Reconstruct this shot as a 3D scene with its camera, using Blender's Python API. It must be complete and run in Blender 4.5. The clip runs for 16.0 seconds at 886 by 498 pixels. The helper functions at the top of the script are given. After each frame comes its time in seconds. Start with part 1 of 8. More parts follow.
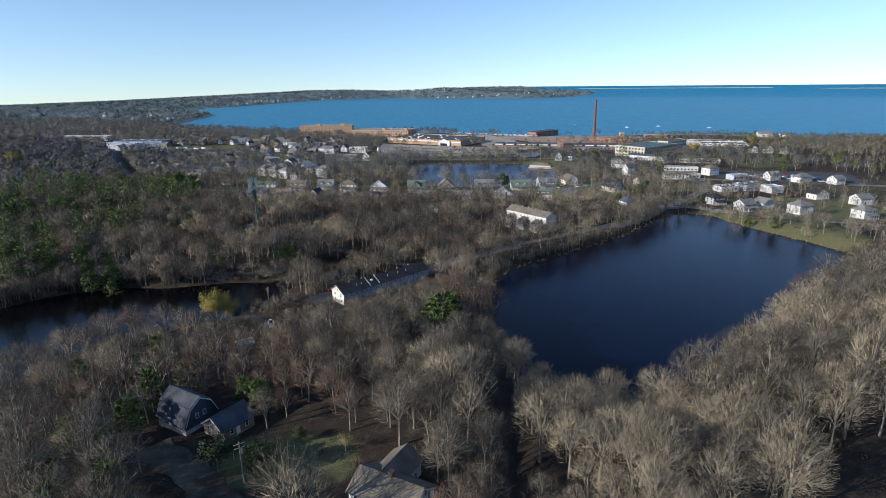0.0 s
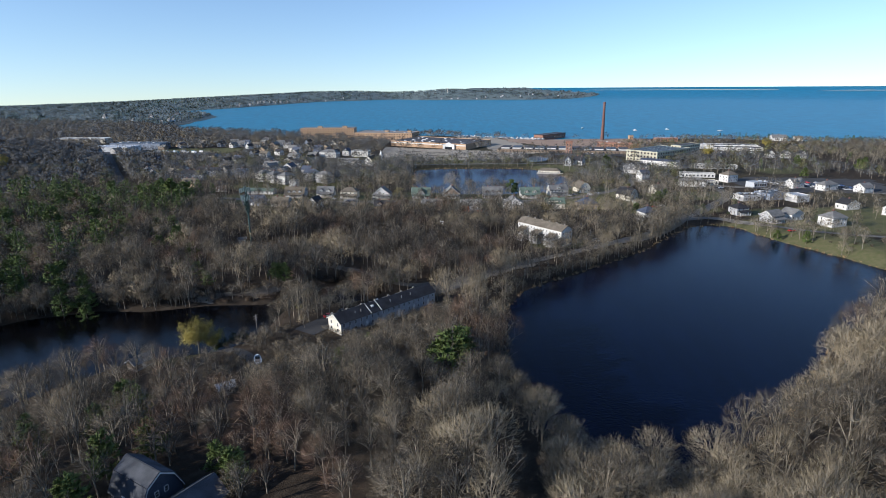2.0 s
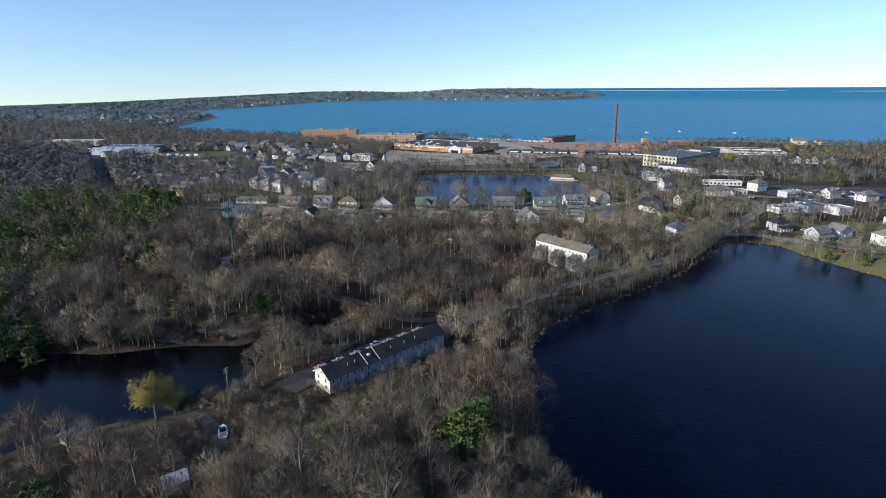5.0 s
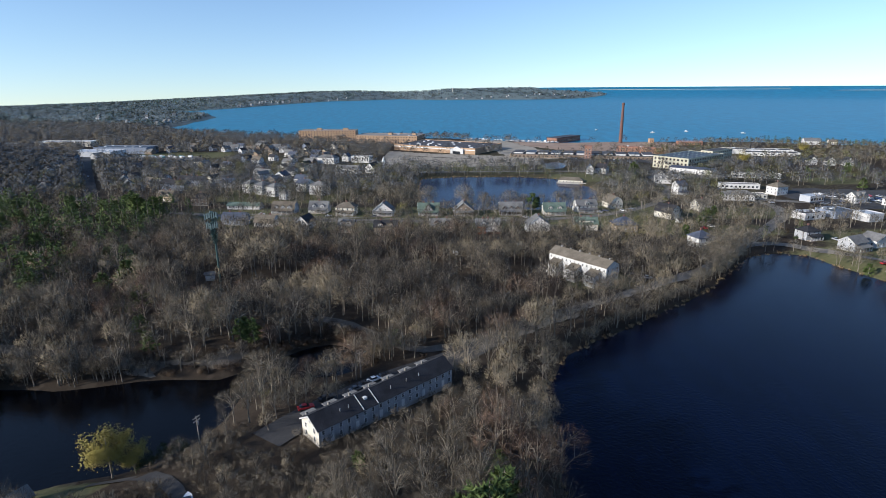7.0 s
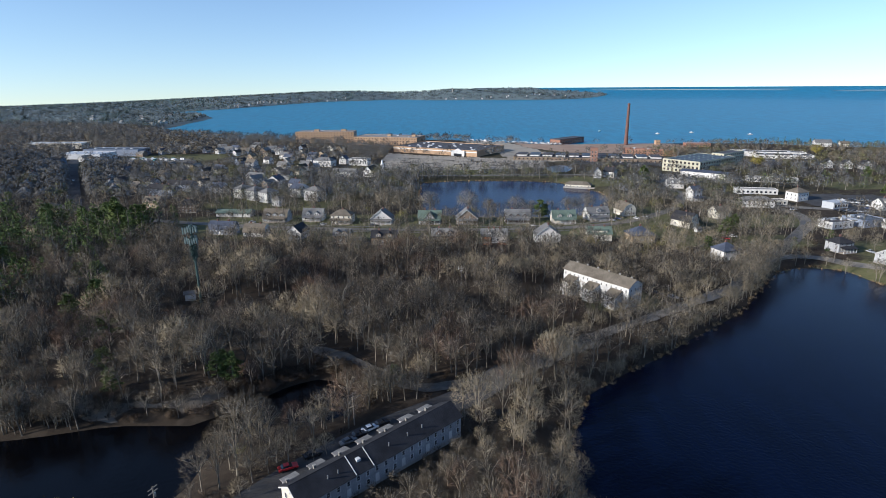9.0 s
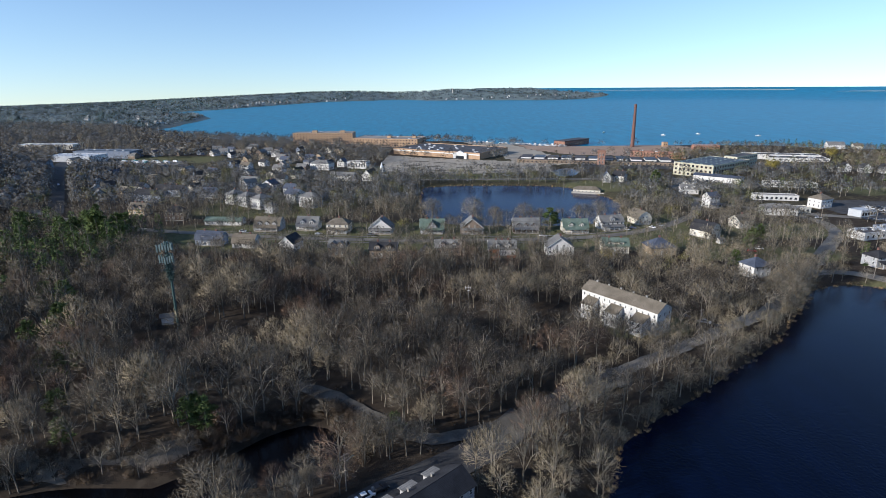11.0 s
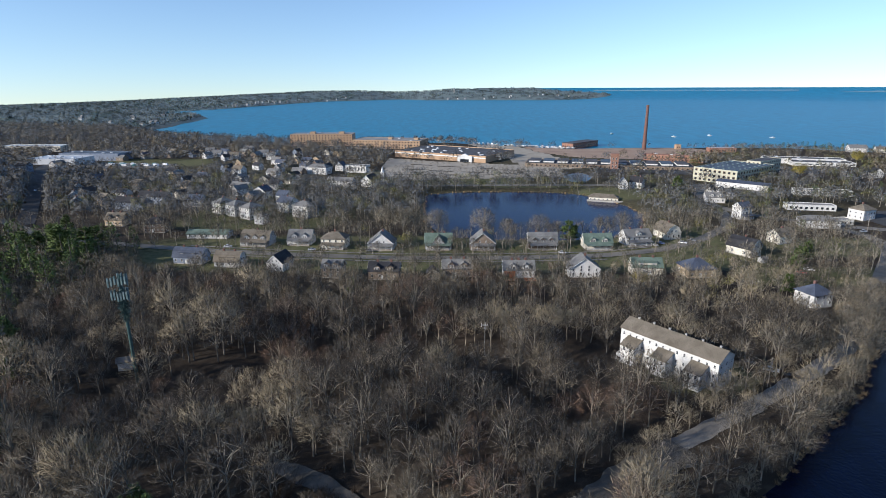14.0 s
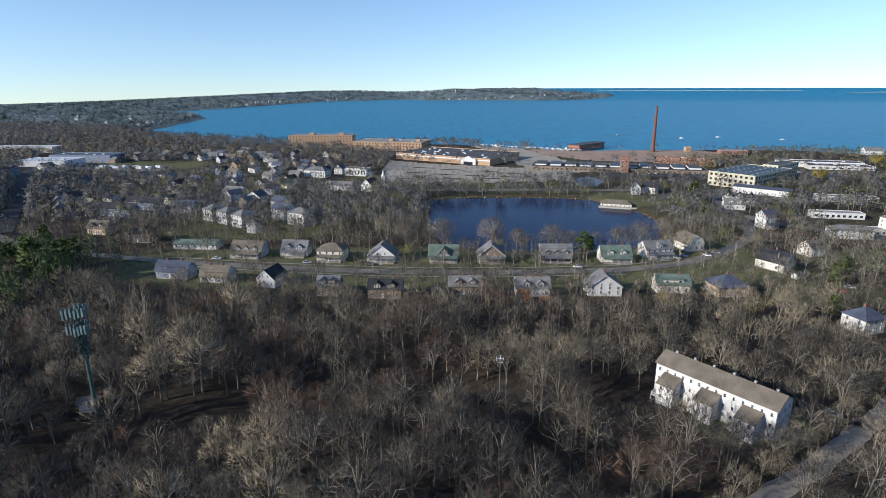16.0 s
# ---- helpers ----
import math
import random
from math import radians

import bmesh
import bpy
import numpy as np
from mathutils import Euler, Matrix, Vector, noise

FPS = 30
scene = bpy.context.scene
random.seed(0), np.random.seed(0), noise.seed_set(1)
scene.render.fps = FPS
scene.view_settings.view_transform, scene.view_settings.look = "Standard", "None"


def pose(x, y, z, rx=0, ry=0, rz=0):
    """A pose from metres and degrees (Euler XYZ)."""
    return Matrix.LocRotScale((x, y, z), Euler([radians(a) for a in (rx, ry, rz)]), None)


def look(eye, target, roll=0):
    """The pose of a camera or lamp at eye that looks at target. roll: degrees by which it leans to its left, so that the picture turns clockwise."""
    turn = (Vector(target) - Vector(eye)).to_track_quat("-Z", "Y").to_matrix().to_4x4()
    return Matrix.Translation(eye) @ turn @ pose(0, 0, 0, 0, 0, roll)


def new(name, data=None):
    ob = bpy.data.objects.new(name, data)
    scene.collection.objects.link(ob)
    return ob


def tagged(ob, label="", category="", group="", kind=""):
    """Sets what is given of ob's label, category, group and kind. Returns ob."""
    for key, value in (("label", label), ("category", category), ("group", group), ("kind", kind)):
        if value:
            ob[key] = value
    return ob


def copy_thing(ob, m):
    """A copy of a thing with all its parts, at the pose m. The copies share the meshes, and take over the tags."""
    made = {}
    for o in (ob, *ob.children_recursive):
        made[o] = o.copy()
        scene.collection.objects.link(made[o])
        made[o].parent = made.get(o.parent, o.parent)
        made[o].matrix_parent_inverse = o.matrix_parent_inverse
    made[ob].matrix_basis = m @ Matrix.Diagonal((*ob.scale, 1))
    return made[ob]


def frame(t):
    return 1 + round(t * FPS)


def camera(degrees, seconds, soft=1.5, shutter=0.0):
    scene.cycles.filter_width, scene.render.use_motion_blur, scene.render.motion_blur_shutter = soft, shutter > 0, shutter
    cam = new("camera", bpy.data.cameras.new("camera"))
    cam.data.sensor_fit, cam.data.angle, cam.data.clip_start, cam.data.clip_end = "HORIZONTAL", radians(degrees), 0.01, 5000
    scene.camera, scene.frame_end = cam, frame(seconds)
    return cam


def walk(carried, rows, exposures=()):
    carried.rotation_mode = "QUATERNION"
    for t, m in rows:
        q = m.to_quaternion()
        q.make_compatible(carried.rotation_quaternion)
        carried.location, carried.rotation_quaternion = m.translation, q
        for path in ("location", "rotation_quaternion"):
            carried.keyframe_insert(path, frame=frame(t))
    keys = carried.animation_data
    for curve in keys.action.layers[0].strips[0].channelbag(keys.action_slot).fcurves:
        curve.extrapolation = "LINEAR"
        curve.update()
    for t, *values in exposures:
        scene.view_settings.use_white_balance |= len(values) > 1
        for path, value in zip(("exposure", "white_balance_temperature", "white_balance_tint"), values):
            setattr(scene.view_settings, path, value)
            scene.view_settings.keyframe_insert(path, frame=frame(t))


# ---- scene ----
cam = camera(77.0, 16.0, soft=0.6)
METRES, EYE, TILT, LEAN, TURN = 200.0, 71.2, -1.25, 0.75, 0.0
ROWS = [
    (0.0, 0.0, 0.0, 0.0, 0.07, -15.2, -0.25),
    (0.5, -0.0033, 0.0315, 0.0017, 0.14, -15.17, -0.28),
    (1.0, -0.0065, 0.0629, 0.0033, 0.21, -15.14, -0.29),
    (1.5, -0.0096, 0.094, 0.0051, 0.28, -15.12, -0.32),
    (2.0, -0.0117, 0.1255, 0.0073, 0.39, -15.09, -0.33),
    (2.5, -0.0139, 0.1567, 0.0097, 0.48, -15.07, -0.35),
    (3.0, -0.0162, 0.1884, 0.0116, 0.58, -15.05, -0.39),
    (3.5, -0.0183, 0.2201, 0.0134, 0.69, -15.06, -0.43),
    (4.0, -0.0203, 0.2515, 0.014, 0.77, -15.06, -0.45),
    (6.5, -0.0351, 0.4105, 0.014, 0.82, -15.11, -0.36),
    (7.0, -0.0383, 0.442, 0.0145, 0.8, -15.13, -0.32),
    (7.5, -0.0412, 0.4734, 0.0151, 0.78, -15.14, -0.3),
    (8.0, -0.0441, 0.5047, 0.0153, 0.78, -15.11, -0.3),
    (8.5, -0.047, 0.5359, 0.0157, 0.75, -15.1, -0.32),
    (9.0, -0.0501, 0.567, 0.0165, 0.73, -15.11, -0.33),
    (11.5, -0.0658, 0.7215, 0.0195, 0.73, -15.09, -0.39),
    (12.0, -0.0695, 0.752, 0.0203, 0.73, -15.1, -0.4),
    (12.5, -0.0732, 0.7825, 0.0207, 0.75, -15.11, -0.43),
    (13.0, -0.0771, 0.8131, 0.021, 0.76, -15.11, -0.45),
    (13.5, -0.0807, 0.8435, 0.0213, 0.78, -15.13, -0.46),
    (14.0, -0.0844, 0.8742, 0.0216, 0.81, -15.12, -0.49),
    (14.5, -0.0885, 0.9048, 0.022, 0.81, -15.12, -0.51),
    (15.0, -0.0921, 0.9353, 0.0223, 0.83, -15.11, -0.54),
    (15.5, -0.0957, 0.966, 0.0229, 0.85, -15.11, -0.56),
    (16.0, -0.0993, 0.9944, 0.0236, 0.89, -15.11, -0.58),
]
walk(cam, [(t, pose(0, 0, EYE, TILT, LEAN, TURN) @ pose(METRES * x, METRES * y, METRES * z, 90 + pitch, roll, yaw)) for t, x, y, z, yaw, pitch, roll in ROWS],
     exposures=[(0.0, 0.34, 5600, 13), (16.0, 0.34, 5600, 13)])

# ---------------------------------------------------------------- world, sun
SUN_AZ = math.atan2(-0.90, -0.43)          # from +y towards +x
SUN_EL = radians(21.0)
world = bpy.data.worlds.new("sky")
scene.world = world
world.use_nodes = True
wn, wl = world.node_tree.nodes, world.node_tree.links
wn.clear()
w_out = wn.new("ShaderNodeOutputWorld")
w_bg = wn.new("ShaderNodeBackground")
w_sky = wn.new("ShaderNodeTexSky")
w_sky.sky_type = "NISHITA"
w_sky.sun_disc = False
w_sky.sun_elevation = SUN_EL
w_sky.sun_rotation = SUN_AZ
w_sky.altitude = 70
w_sky.air_density, w_sky.dust_density, w_sky.ozone_density = 1.0, 0.25, 1.7
w_co = wn.new("ShaderNodeTexCoord")
w_add = wn.new("ShaderNodeVectorMath")
w_add.operation = "ADD"
w_add.inputs[1].default_value = (0, 0, 0.06)   # the horizon seen from a height lies below the level
wl.new(w_co.outputs["Generated"], w_add.inputs[0])
wl.new(w_add.outputs[0], w_sky.inputs[0])
wl.new(w_sky.outputs[0], w_bg.inputs[0])
w_bg.inputs[1].default_value = 0.13
wl.new(w_bg.outputs[0], w_out.inputs[0])

sun = new("sun", bpy.data.lights.new("sun", "SUN"))
sun.data.energy, sun.data.angle, sun.data.color = 5.0, radians(0.6), (1.0, 0.87, 0.68)
sd = Vector((math.sin(SUN_AZ) * math.cos(SUN_EL), math.cos(SUN_AZ) * math.cos(SUN_EL), math.sin(SUN_EL)))
sun.matrix_world = look(sd * 800, (0, 0, 0))

# ---------------------------------------------------------------- materials


def material(name, c1, c2, scale=0.5, fine=6.0, rough=0.85, bump=0.0, metal=0.0, island=0.0, spec=0.3, veil=1.0):
    """A surface that varies between two colours at a coarse and a fine scale (per metre). veil: how much of it is solid, for sprays of fine twigs."""
    m = bpy.data.materials.new(name)
    m.use_nodes = True
    nt = m.node_tree
    n, l = nt.nodes, nt.links
    b = n["Principled BSDF"]
    geo = n.new("ShaderNodeNewGeometry")
    src = geo.outputs["Position"]
    na, nb = n.new("ShaderNodeTexNoise"), n.new("ShaderNodeTexNoise")
    for t, s in ((na, scale), (nb, fine)):
        t.inputs["Scale"].default_value = s
        t.inputs["Detail"].default_value = 4
        l.new(src, t.inputs["Vector"])
    mx = n.new("ShaderNodeMath")
    mx.operation = "MULTIPLY_ADD"
    mx.inputs[1].default_value = 0.45
    l.new(nb.outputs["Fac"], mx.inputs[0])
    l.new(na.outputs["Fac"], mx.inputs[2])
    last = mx.outputs[0]
    if island:
        mi = n.new("ShaderNodeMath")
        mi.operation = "MULTIPLY_ADD"
        mi.inputs[1].default_value = island
        l.new(geo.outputs["Random Per Island"], mi.inputs[0])
        l.new(last, mi.inputs[2])
        last = mi.outputs[0]
    ramp = n.new("ShaderNodeMapRange")
    ramp.inputs["From Min"].default_value = 0.5 + 0.3 * island
    ramp.inputs["From Max"].default_value = 0.95 + 0.7 * island
    l.new(last, ramp.inputs["Value"])
    mix = n.new("ShaderNodeMix")
    mix.data_type = "RGBA"
    mix.inputs[6].default_value = (*c1, 1)
    mix.inputs[7].default_value = (*c2, 1)
    l.new(ramp.outputs[0], mix.inputs[0])
    l.new(mix.outputs[2], b.inputs["Base Color"])
    b.inputs["Roughness"].default_value = rough
    b.inputs["Metallic"].default_value = metal
    b.inputs["Alpha"].default_value = veil
    b.inputs["Specular IOR Level"].default_value = spec
    if bump:
        bp = n.new("ShaderNodeBump")
        bp.inputs["Strength"].default_value = bump
        bp.inputs["Distance"].default_value = 0.1
        l.new(nb.outputs["Fac"], bp.inputs["Height"])
        l.new(bp.outputs[0], b.inputs["Normal"])
    return m


def courses(name, c1, c2, joint, height, rough=0.8, width=None, depth=0.4):
    """Bricks, clapboards or shingle courses laid along z with darker joints."""
    m = material(name, c1, c2, 0.3, 5.0, rough)
    nt = m.node_tree
    n, l = nt.nodes, nt.links
    geo = n.new("ShaderNodeNewGeometry")
    sep = n.new("ShaderNodeSeparateXYZ")
    l.new(geo.outputs["Position"], sep.inputs[0])
    mul = n.new("ShaderNodeMath")
    mul.operation = "DIVIDE"
    mul.inputs[1].default_value = height
    l.new(sep.outputs[2], mul.inputs[0])
    fr = n.new("ShaderNodeMath")
    fr.operation = "FRACT"
    l.new(mul.outputs[0], fr.inputs[0])
    bp = n.new("ShaderNodeBump")
    bp.inputs["Strength"].default_value = depth
    bp.inputs["Distance"].default_value = 0.03
    l.new(fr.outputs[0], bp.inputs["Height"])
    l.new(bp.outputs[0], n["Principled BSDF"].inputs["Normal"])
    gt = n.new("ShaderNodeMath")
    gt.operation = "GREATER_THAN"
    gt.inputs[1].default_value = 0.12
    l.new(fr.outputs[0], gt.inputs[0])
    old = n["Principled BSDF"].inputs["Base Color"].links[0].from_socket
    mix = n.new("ShaderNodeMix")
    mix.data_type = "RGBA"
    mix.inputs[6].default_value = (*joint, 1)
    l.new(old, mix.inputs[7])
    l.new(gt.outputs[0], mix.inputs[0])
    l.new(mix.outputs[2], n["Principled BSDF"].inputs["Base Color"])
    return m


def water_material(name, deep, wave_scale, wave, rough, gloss=0.5):
    m = bpy.data.materials.new(name)
    m.use_nodes = True
    n, l = m.node_tree.nodes, m.node_tree.links
    b = n["Principled BSDF"]
    geo = n.new("ShaderNodeNewGeometry")
    n1 = n.new("ShaderNodeTexNoise")
    n1.inputs["Scale"].default_value = wave_scale
    n1.inputs["Detail"].default_value = 5
    l.new(geo.outputs["Position"], n1.inputs["Vector"])
    n2 = n.new("ShaderNodeTexNoise")
    n2.inputs["Scale"].default_value = wave_scale * 0.12
    n2.inputs["Detail"].default_value = 6
    n2.inputs["Roughness"].default_value = 0.65
    stretch = n.new("ShaderNodeVectorMath")
    stretch.operation = "MULTIPLY"
    stretch.inputs[1].default_value = (1.6, 0.3, 1)      # ripples, painted as lighter streaks in the colour, run across the wind
    l.new(geo.outputs["Position"], stretch.inputs[0])
    l.new(stretch.outputs[0], n2.inputs["Vector"])
    bp = n.new("ShaderNodeBump")
    bp.inputs["Strength"].default_value = wave
    bp.inputs["Distance"].default_value = 0.15
    l.new(n1.outputs["Fac"], bp.inputs["Height"])
    l.new(bp.outputs[0], b.inputs["Normal"])
    mix = n.new("ShaderNodeMix")
    mix.data_type = "RGBA"
    mix.inputs[6].default_value = (*deep, 1)
    mix.inputs[7].default_value = (*[c * 1.7 for c in deep], 1)
    mr = n.new("ShaderNodeMapRange")
    mr.inputs["From Min"].default_value, mr.inputs["From Max"].default_value = 0.35, 0.75
    l.new(n2.outputs["Fac"], mr.inputs["Value"])
    l.new(mr.outputs[0], mix.inputs[0])
    l.new(mix.outputs[2], b.inputs["Base Color"])
    b.inputs["Roughness"].default_value = rough
    b.inputs["IOR"].default_value = 1.333
    b.inputs["Specular IOR Level"].default_value = gloss
    return m


def ground_material():
    """Leaf litter in the woods, turf by the houses, bare soil on the slopes."""
    m = bpy.data.materials.new("leaf_litter_and_turf")
    m.use_nodes = True
    n, l = m.node_tree.nodes, m.node_tree.links
    b = n["Principled BSDF"]
    geo = n.new("ShaderNodeNewGeometry")
    at = n.new("ShaderNodeAttribute")
    at.attribute_name = "turf"
    nz = []
    for s in (0.05, 0.4, 3.0):
        t = n.new("ShaderNodeTexNoise")
        t.inputs["Scale"].default_value = s
        t.inputs["Detail"].default_value = 5
        l.new(geo.outputs["Position"], t.inputs["Vector"])
        nz.append(t.outputs["Fac"])

    def blend(fac, a, c):
        x = n.new("ShaderNodeMix")
        x.data_type = "RGBA"
        l.new(fac, x.inputs[0])
        for i, v in ((6, a), (7, c)):
            if isinstance(v, tuple):
                x.inputs[i].default_value = (*v, 1)
            else:
                l.new(v, x.inputs[i])
        return x.outputs[2]

    litter = blend(nz[2], (0.022, 0.018, 0.014), (0.058, 0.045, 0.033))
    soil = blend(nz[1], (0.034, 0.028, 0.021), (0.07, 0.056, 0.042))
    mr = n.new("ShaderNodeMapRange")
    mr.inputs["From Min"].default_value, mr.inputs["From Max"].default_value = 0.5, 0.62
    l.new(nz[1], mr.inputs["Value"])
    floor = blend(mr.outputs[0], litter, soil)
    grass = blend(nz[2], (0.032, 0.058, 0.016), (0.085, 0.105, 0.034))
    dry = blend(nz[1], grass, (0.17, 0.145, 0.085))
    ad = n.new("ShaderNodeMath")
    ad.operation = "MULTIPLY_ADD"
    ad.inputs[1].default_value = 0.5
    l.new(nz[1], ad.inputs[0])
    l.new(at.outputs["Fac"], ad.inputs[2])
    ms = n.new("ShaderNodeMapRange")
    ms.inputs["From Min"].default_value, ms.inputs["From Max"].default_value = 0.55, 0.85
    l.new(ad.outputs[0], ms.inputs["Value"])
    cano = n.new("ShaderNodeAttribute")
    cano.attribute_name = "hazy_canopy"
    # far woods' colour with blue-grey distance haze put into it
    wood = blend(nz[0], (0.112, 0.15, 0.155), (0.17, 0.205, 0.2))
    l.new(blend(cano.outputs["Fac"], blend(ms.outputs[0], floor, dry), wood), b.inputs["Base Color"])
    b.inputs["Roughness"].default_value = 0.95
    b.inputs["Specular IOR Level"].default_value = 0.1
    bp = n.new("ShaderNodeBump")
    bp.inputs["Strength"].default_value, bp.inputs["Distance"].default_value = 0.6, 0.3
    l.new(nz[2], bp.inputs["Height"])
    l.new(bp.outputs[0], b.inputs["Normal"])
    return m


M_GROUND = ground_material()
M_TWIG = material("bare_twigs", (0.074, 0.064, 0.048), (0.226, 0.198, 0.152), 0.14, 0.9, 0.85, island=0.12, spec=0.1, veil=0.62)
M_TWIG_RED = material("budding_twigs", (0.092, 0.058, 0.041), (0.20, 0.136, 0.098), 0.16, 0.9, 0.85, island=0.14, spec=0.1, veil=0.62)
M_TWIG_PALE = material("pale_twigs", (0.23, 0.19, 0.125), (0.47, 0.40, 0.275), 0.16, 0.9, 0.85, island=0.14, spec=0.1, veil=0.62)
M_TWIG_GREY = material("grey_tan_twigs", (0.13, 0.114, 0.086), (0.325, 0.286, 0.215), 0.16, 0.9, 0.85, island=0.12, spec=0.1, veil=0.6)
# darker copy of the bare twigs, coloured for shade in the hollow wood
M_TWIG_SHADED = material("shade_darkened_twigs", (0.054, 0.047, 0.039), (0.162, 0.143, 0.115), 0.14, 0.9, 0.85, island=0.1, spec=0.1, veil=0.62)
# bare crowns of the town, greyed and blued in colour for distance haze
M_WOODS = material("haze_greyed_bare_woods", (0.112, 0.111, 0.106), (0.21, 0.207, 0.196), 0.05, 0.3, 0.9, island=0.06, spec=0.08, veil=0.36)
M_WOODS_TAN = material("tan_bare_woods", (0.165, 0.142, 0.102), (0.27, 0.236, 0.172), 0.05, 0.3, 0.9, island=0.06, spec=0.08, veil=0.36)
M_OLIVE = material("olive_buds", (0.11, 0.115, 0.045), (0.23, 0.22, 0.095), 0.1, 0.7, 0.85, island=0.06, spec=0.1, veil=0.36)
M_BRUSH = material("dark_brush", (0.06, 0.046, 0.034), (0.15, 0.115, 0.085), 0.16, 0.9, 0.9, island=0.14, spec=0.08, veil=0.6)
M_BARK = material("bark", (0.12, 0.106, 0.086), (0.31, 0.277, 0.22), 0.8, 5.0, 0.9, bump=0.3, spec=0.1)
M_NEEDLE = material("pine_needles", (0.048, 0.08, 0.023), (0.14, 0.18, 0.052), 0.3, 2.0, 0.7, island=0.4, spec=0.2)
M_BUD = material("spring_leaves", (0.16, 0.15, 0.045), (0.30, 0.27, 0.09), 0.3, 2.0, 0.8, island=0.4, spec=0.15)
M_GOLD = material("willow_catkins", (0.18, 0.15, 0.036), (0.31, 0.262, 0.068), 0.3, 2.0, 0.8, island=0.4, spec=0.15)
M_REED = material("dry_reeds", (0.30, 0.20, 0.10), (0.46, 0.34, 0.19), 0.4, 3.0, 0.9, island=0.3, spec=0.1)
M_SHRUB = material("evergreen_shrub", (0.02, 0.036, 0.012), (0.06, 0.08, 0.025), 0.5, 3.0, 0.7, island=0.4)
# the pale blue of aerial haze is mixed into both far colours
M_FAR = material("hazy_distant_woods", (0.15, 0.19, 0.205), (0.225, 0.26, 0.262), 0.012, 0.08, 0.95, island=0.06, spec=0.05, veil=0.4)
M_FARGREEN = material("hazy_distant_pines", (0.10, 0.15, 0.145), (0.155, 0.205, 0.188), 0.012, 0.08, 0.95, island=0.06, spec=0.05, veil=0.4)
M_POND = water_material("pond_water", (0.0009, 0.0028, 0.0125), 1.1, 0.6, 0.08, 0.13)
M_POND_WEST = water_material("murky_pond_water", (0.0014, 0.0015, 0.0022), 1.1, 0.4, 0.06, 0.26)
M_POND_MILL = water_material("mill_pond_water", (0.0016, 0.0065, 0.032), 0.7, 0.5, 0.12, 0.09)
M_SEA = water_material("sea_water", (0.003, 0.126, 0.218), 0.35, 0.8, 0.35, 0.14)
M_ASPHALT = material("asphalt", (0.035, 0.035, 0.037), (0.07, 0.069, 0.067), 0.15, 2.0, 0.9, bump=0.1)
M_ROAD = material("worn_asphalt", (0.125, 0.115, 0.098), (0.20, 0.186, 0.16), 0.15, 2.0, 0.9, bump=0.1)
M_LANE = material("sun_bleached_lane", (0.145, 0.134, 0.117), (0.25, 0.232, 0.203), 0.2, 2.0, 0.9, bump=0.1)
# colour also darkened for the shade of trees over the fork
M_FORK = material("gritty_shaded_asphalt", (0.07, 0.065, 0.056), (0.145, 0.133, 0.113), 0.25, 1.8, 0.95, bump=0.2)
M_GRAVEL = material("gravel_track", (0.10, 0.084, 0.066), (0.21, 0.18, 0.14), 0.3, 3.0, 0.95, bump=0.3)
M_PAVE = material("concrete_pavement", (0.20, 0.19, 0.17), (0.30, 0.285, 0.255), 0.3, 3.0, 0.9)
M_LOT = material("sun_bleached_asphalt", (0.27, 0.24, 0.19), (0.37, 0.33, 0.265), 0.06, 1.2, 0.95)
M_DIRTROAD = material("leaf_strewn_drive", (0.045, 0.034, 0.024), (0.135, 0.112, 0.083), 0.25, 1.6, 0.95, bump=0.3)
M_DIRT = material("bare_earth", (0.25, 0.172, 0.12), (0.36, 0.262, 0.19), 0.05, 0.8, 0.95, bump=0.3)
M_SAND = material("sand", (0.42, 0.36, 0.27), (0.58, 0.51, 0.40), 0.05, 0.8, 0.95)
M_WHITE = courses("white_clapboard", (0.53, 0.525, 0.50), (0.69, 0.682, 0.66), (0.36, 0.355, 0.34), 0.16)
M_CREAM = courses("cream_clapboard", (0.60, 0.56, 0.46), (0.74, 0.70, 0.60), (0.42, 0.40, 0.34), 0.16)
M_GREYWALL = courses("grey_clapboard", (0.30, 0.31, 0.32), (0.44, 0.45, 0.46), (0.2, 0.2, 0.21), 0.16)
M_SHINGLE = courses("brown_shingle_wall", (0.17, 0.13, 0.10), (0.29, 0.23, 0.17), (0.09, 0.07, 0.055), 0.2)
M_DARKWALL = courses("dark_brown_wall", (0.075, 0.055, 0.045), (0.15, 0.11, 0.085), (0.04, 0.03, 0.025), 0.2)
M_NAVY = courses("navy_clapboard", (0.04, 0.048, 0.07), (0.08, 0.094, 0.13), (0.025, 0.03, 0.04), 0.16)
M_BLUEWALL = courses("slate_blue_wall", (0.16, 0.19, 0.25), (0.26, 0.30, 0.37), (0.1, 0.12, 0.15), 0.16)
M_TAN = courses("tan_wall", (0.42, 0.32, 0.20), (0.56, 0.44, 0.30), (0.3, 0.23, 0.15), 0.16)
M_REDWOOD = material("red_stained_wood", (0.30, 0.085, 0.03), (0.46, 0.16, 0.06), 0.6, 4.0, 0.7)
M_TRIM = material("white_trim_paint", (0.58, 0.58, 0.56), (0.73, 0.725, 0.70), 0.6, 4.0, 0.6)
M_R_GREY = courses("grey_roof_shingles", (0.12, 0.119, 0.115), (0.225, 0.222, 0.21), (0.1, 0.1, 0.1), 0.14, 0.9)
M_R_DARK = courses("charcoal_roof_shingles", (0.017, 0.017, 0.020), (0.042, 0.043, 0.048), (0.012, 0.012, 0.013), 0.14, 0.85)
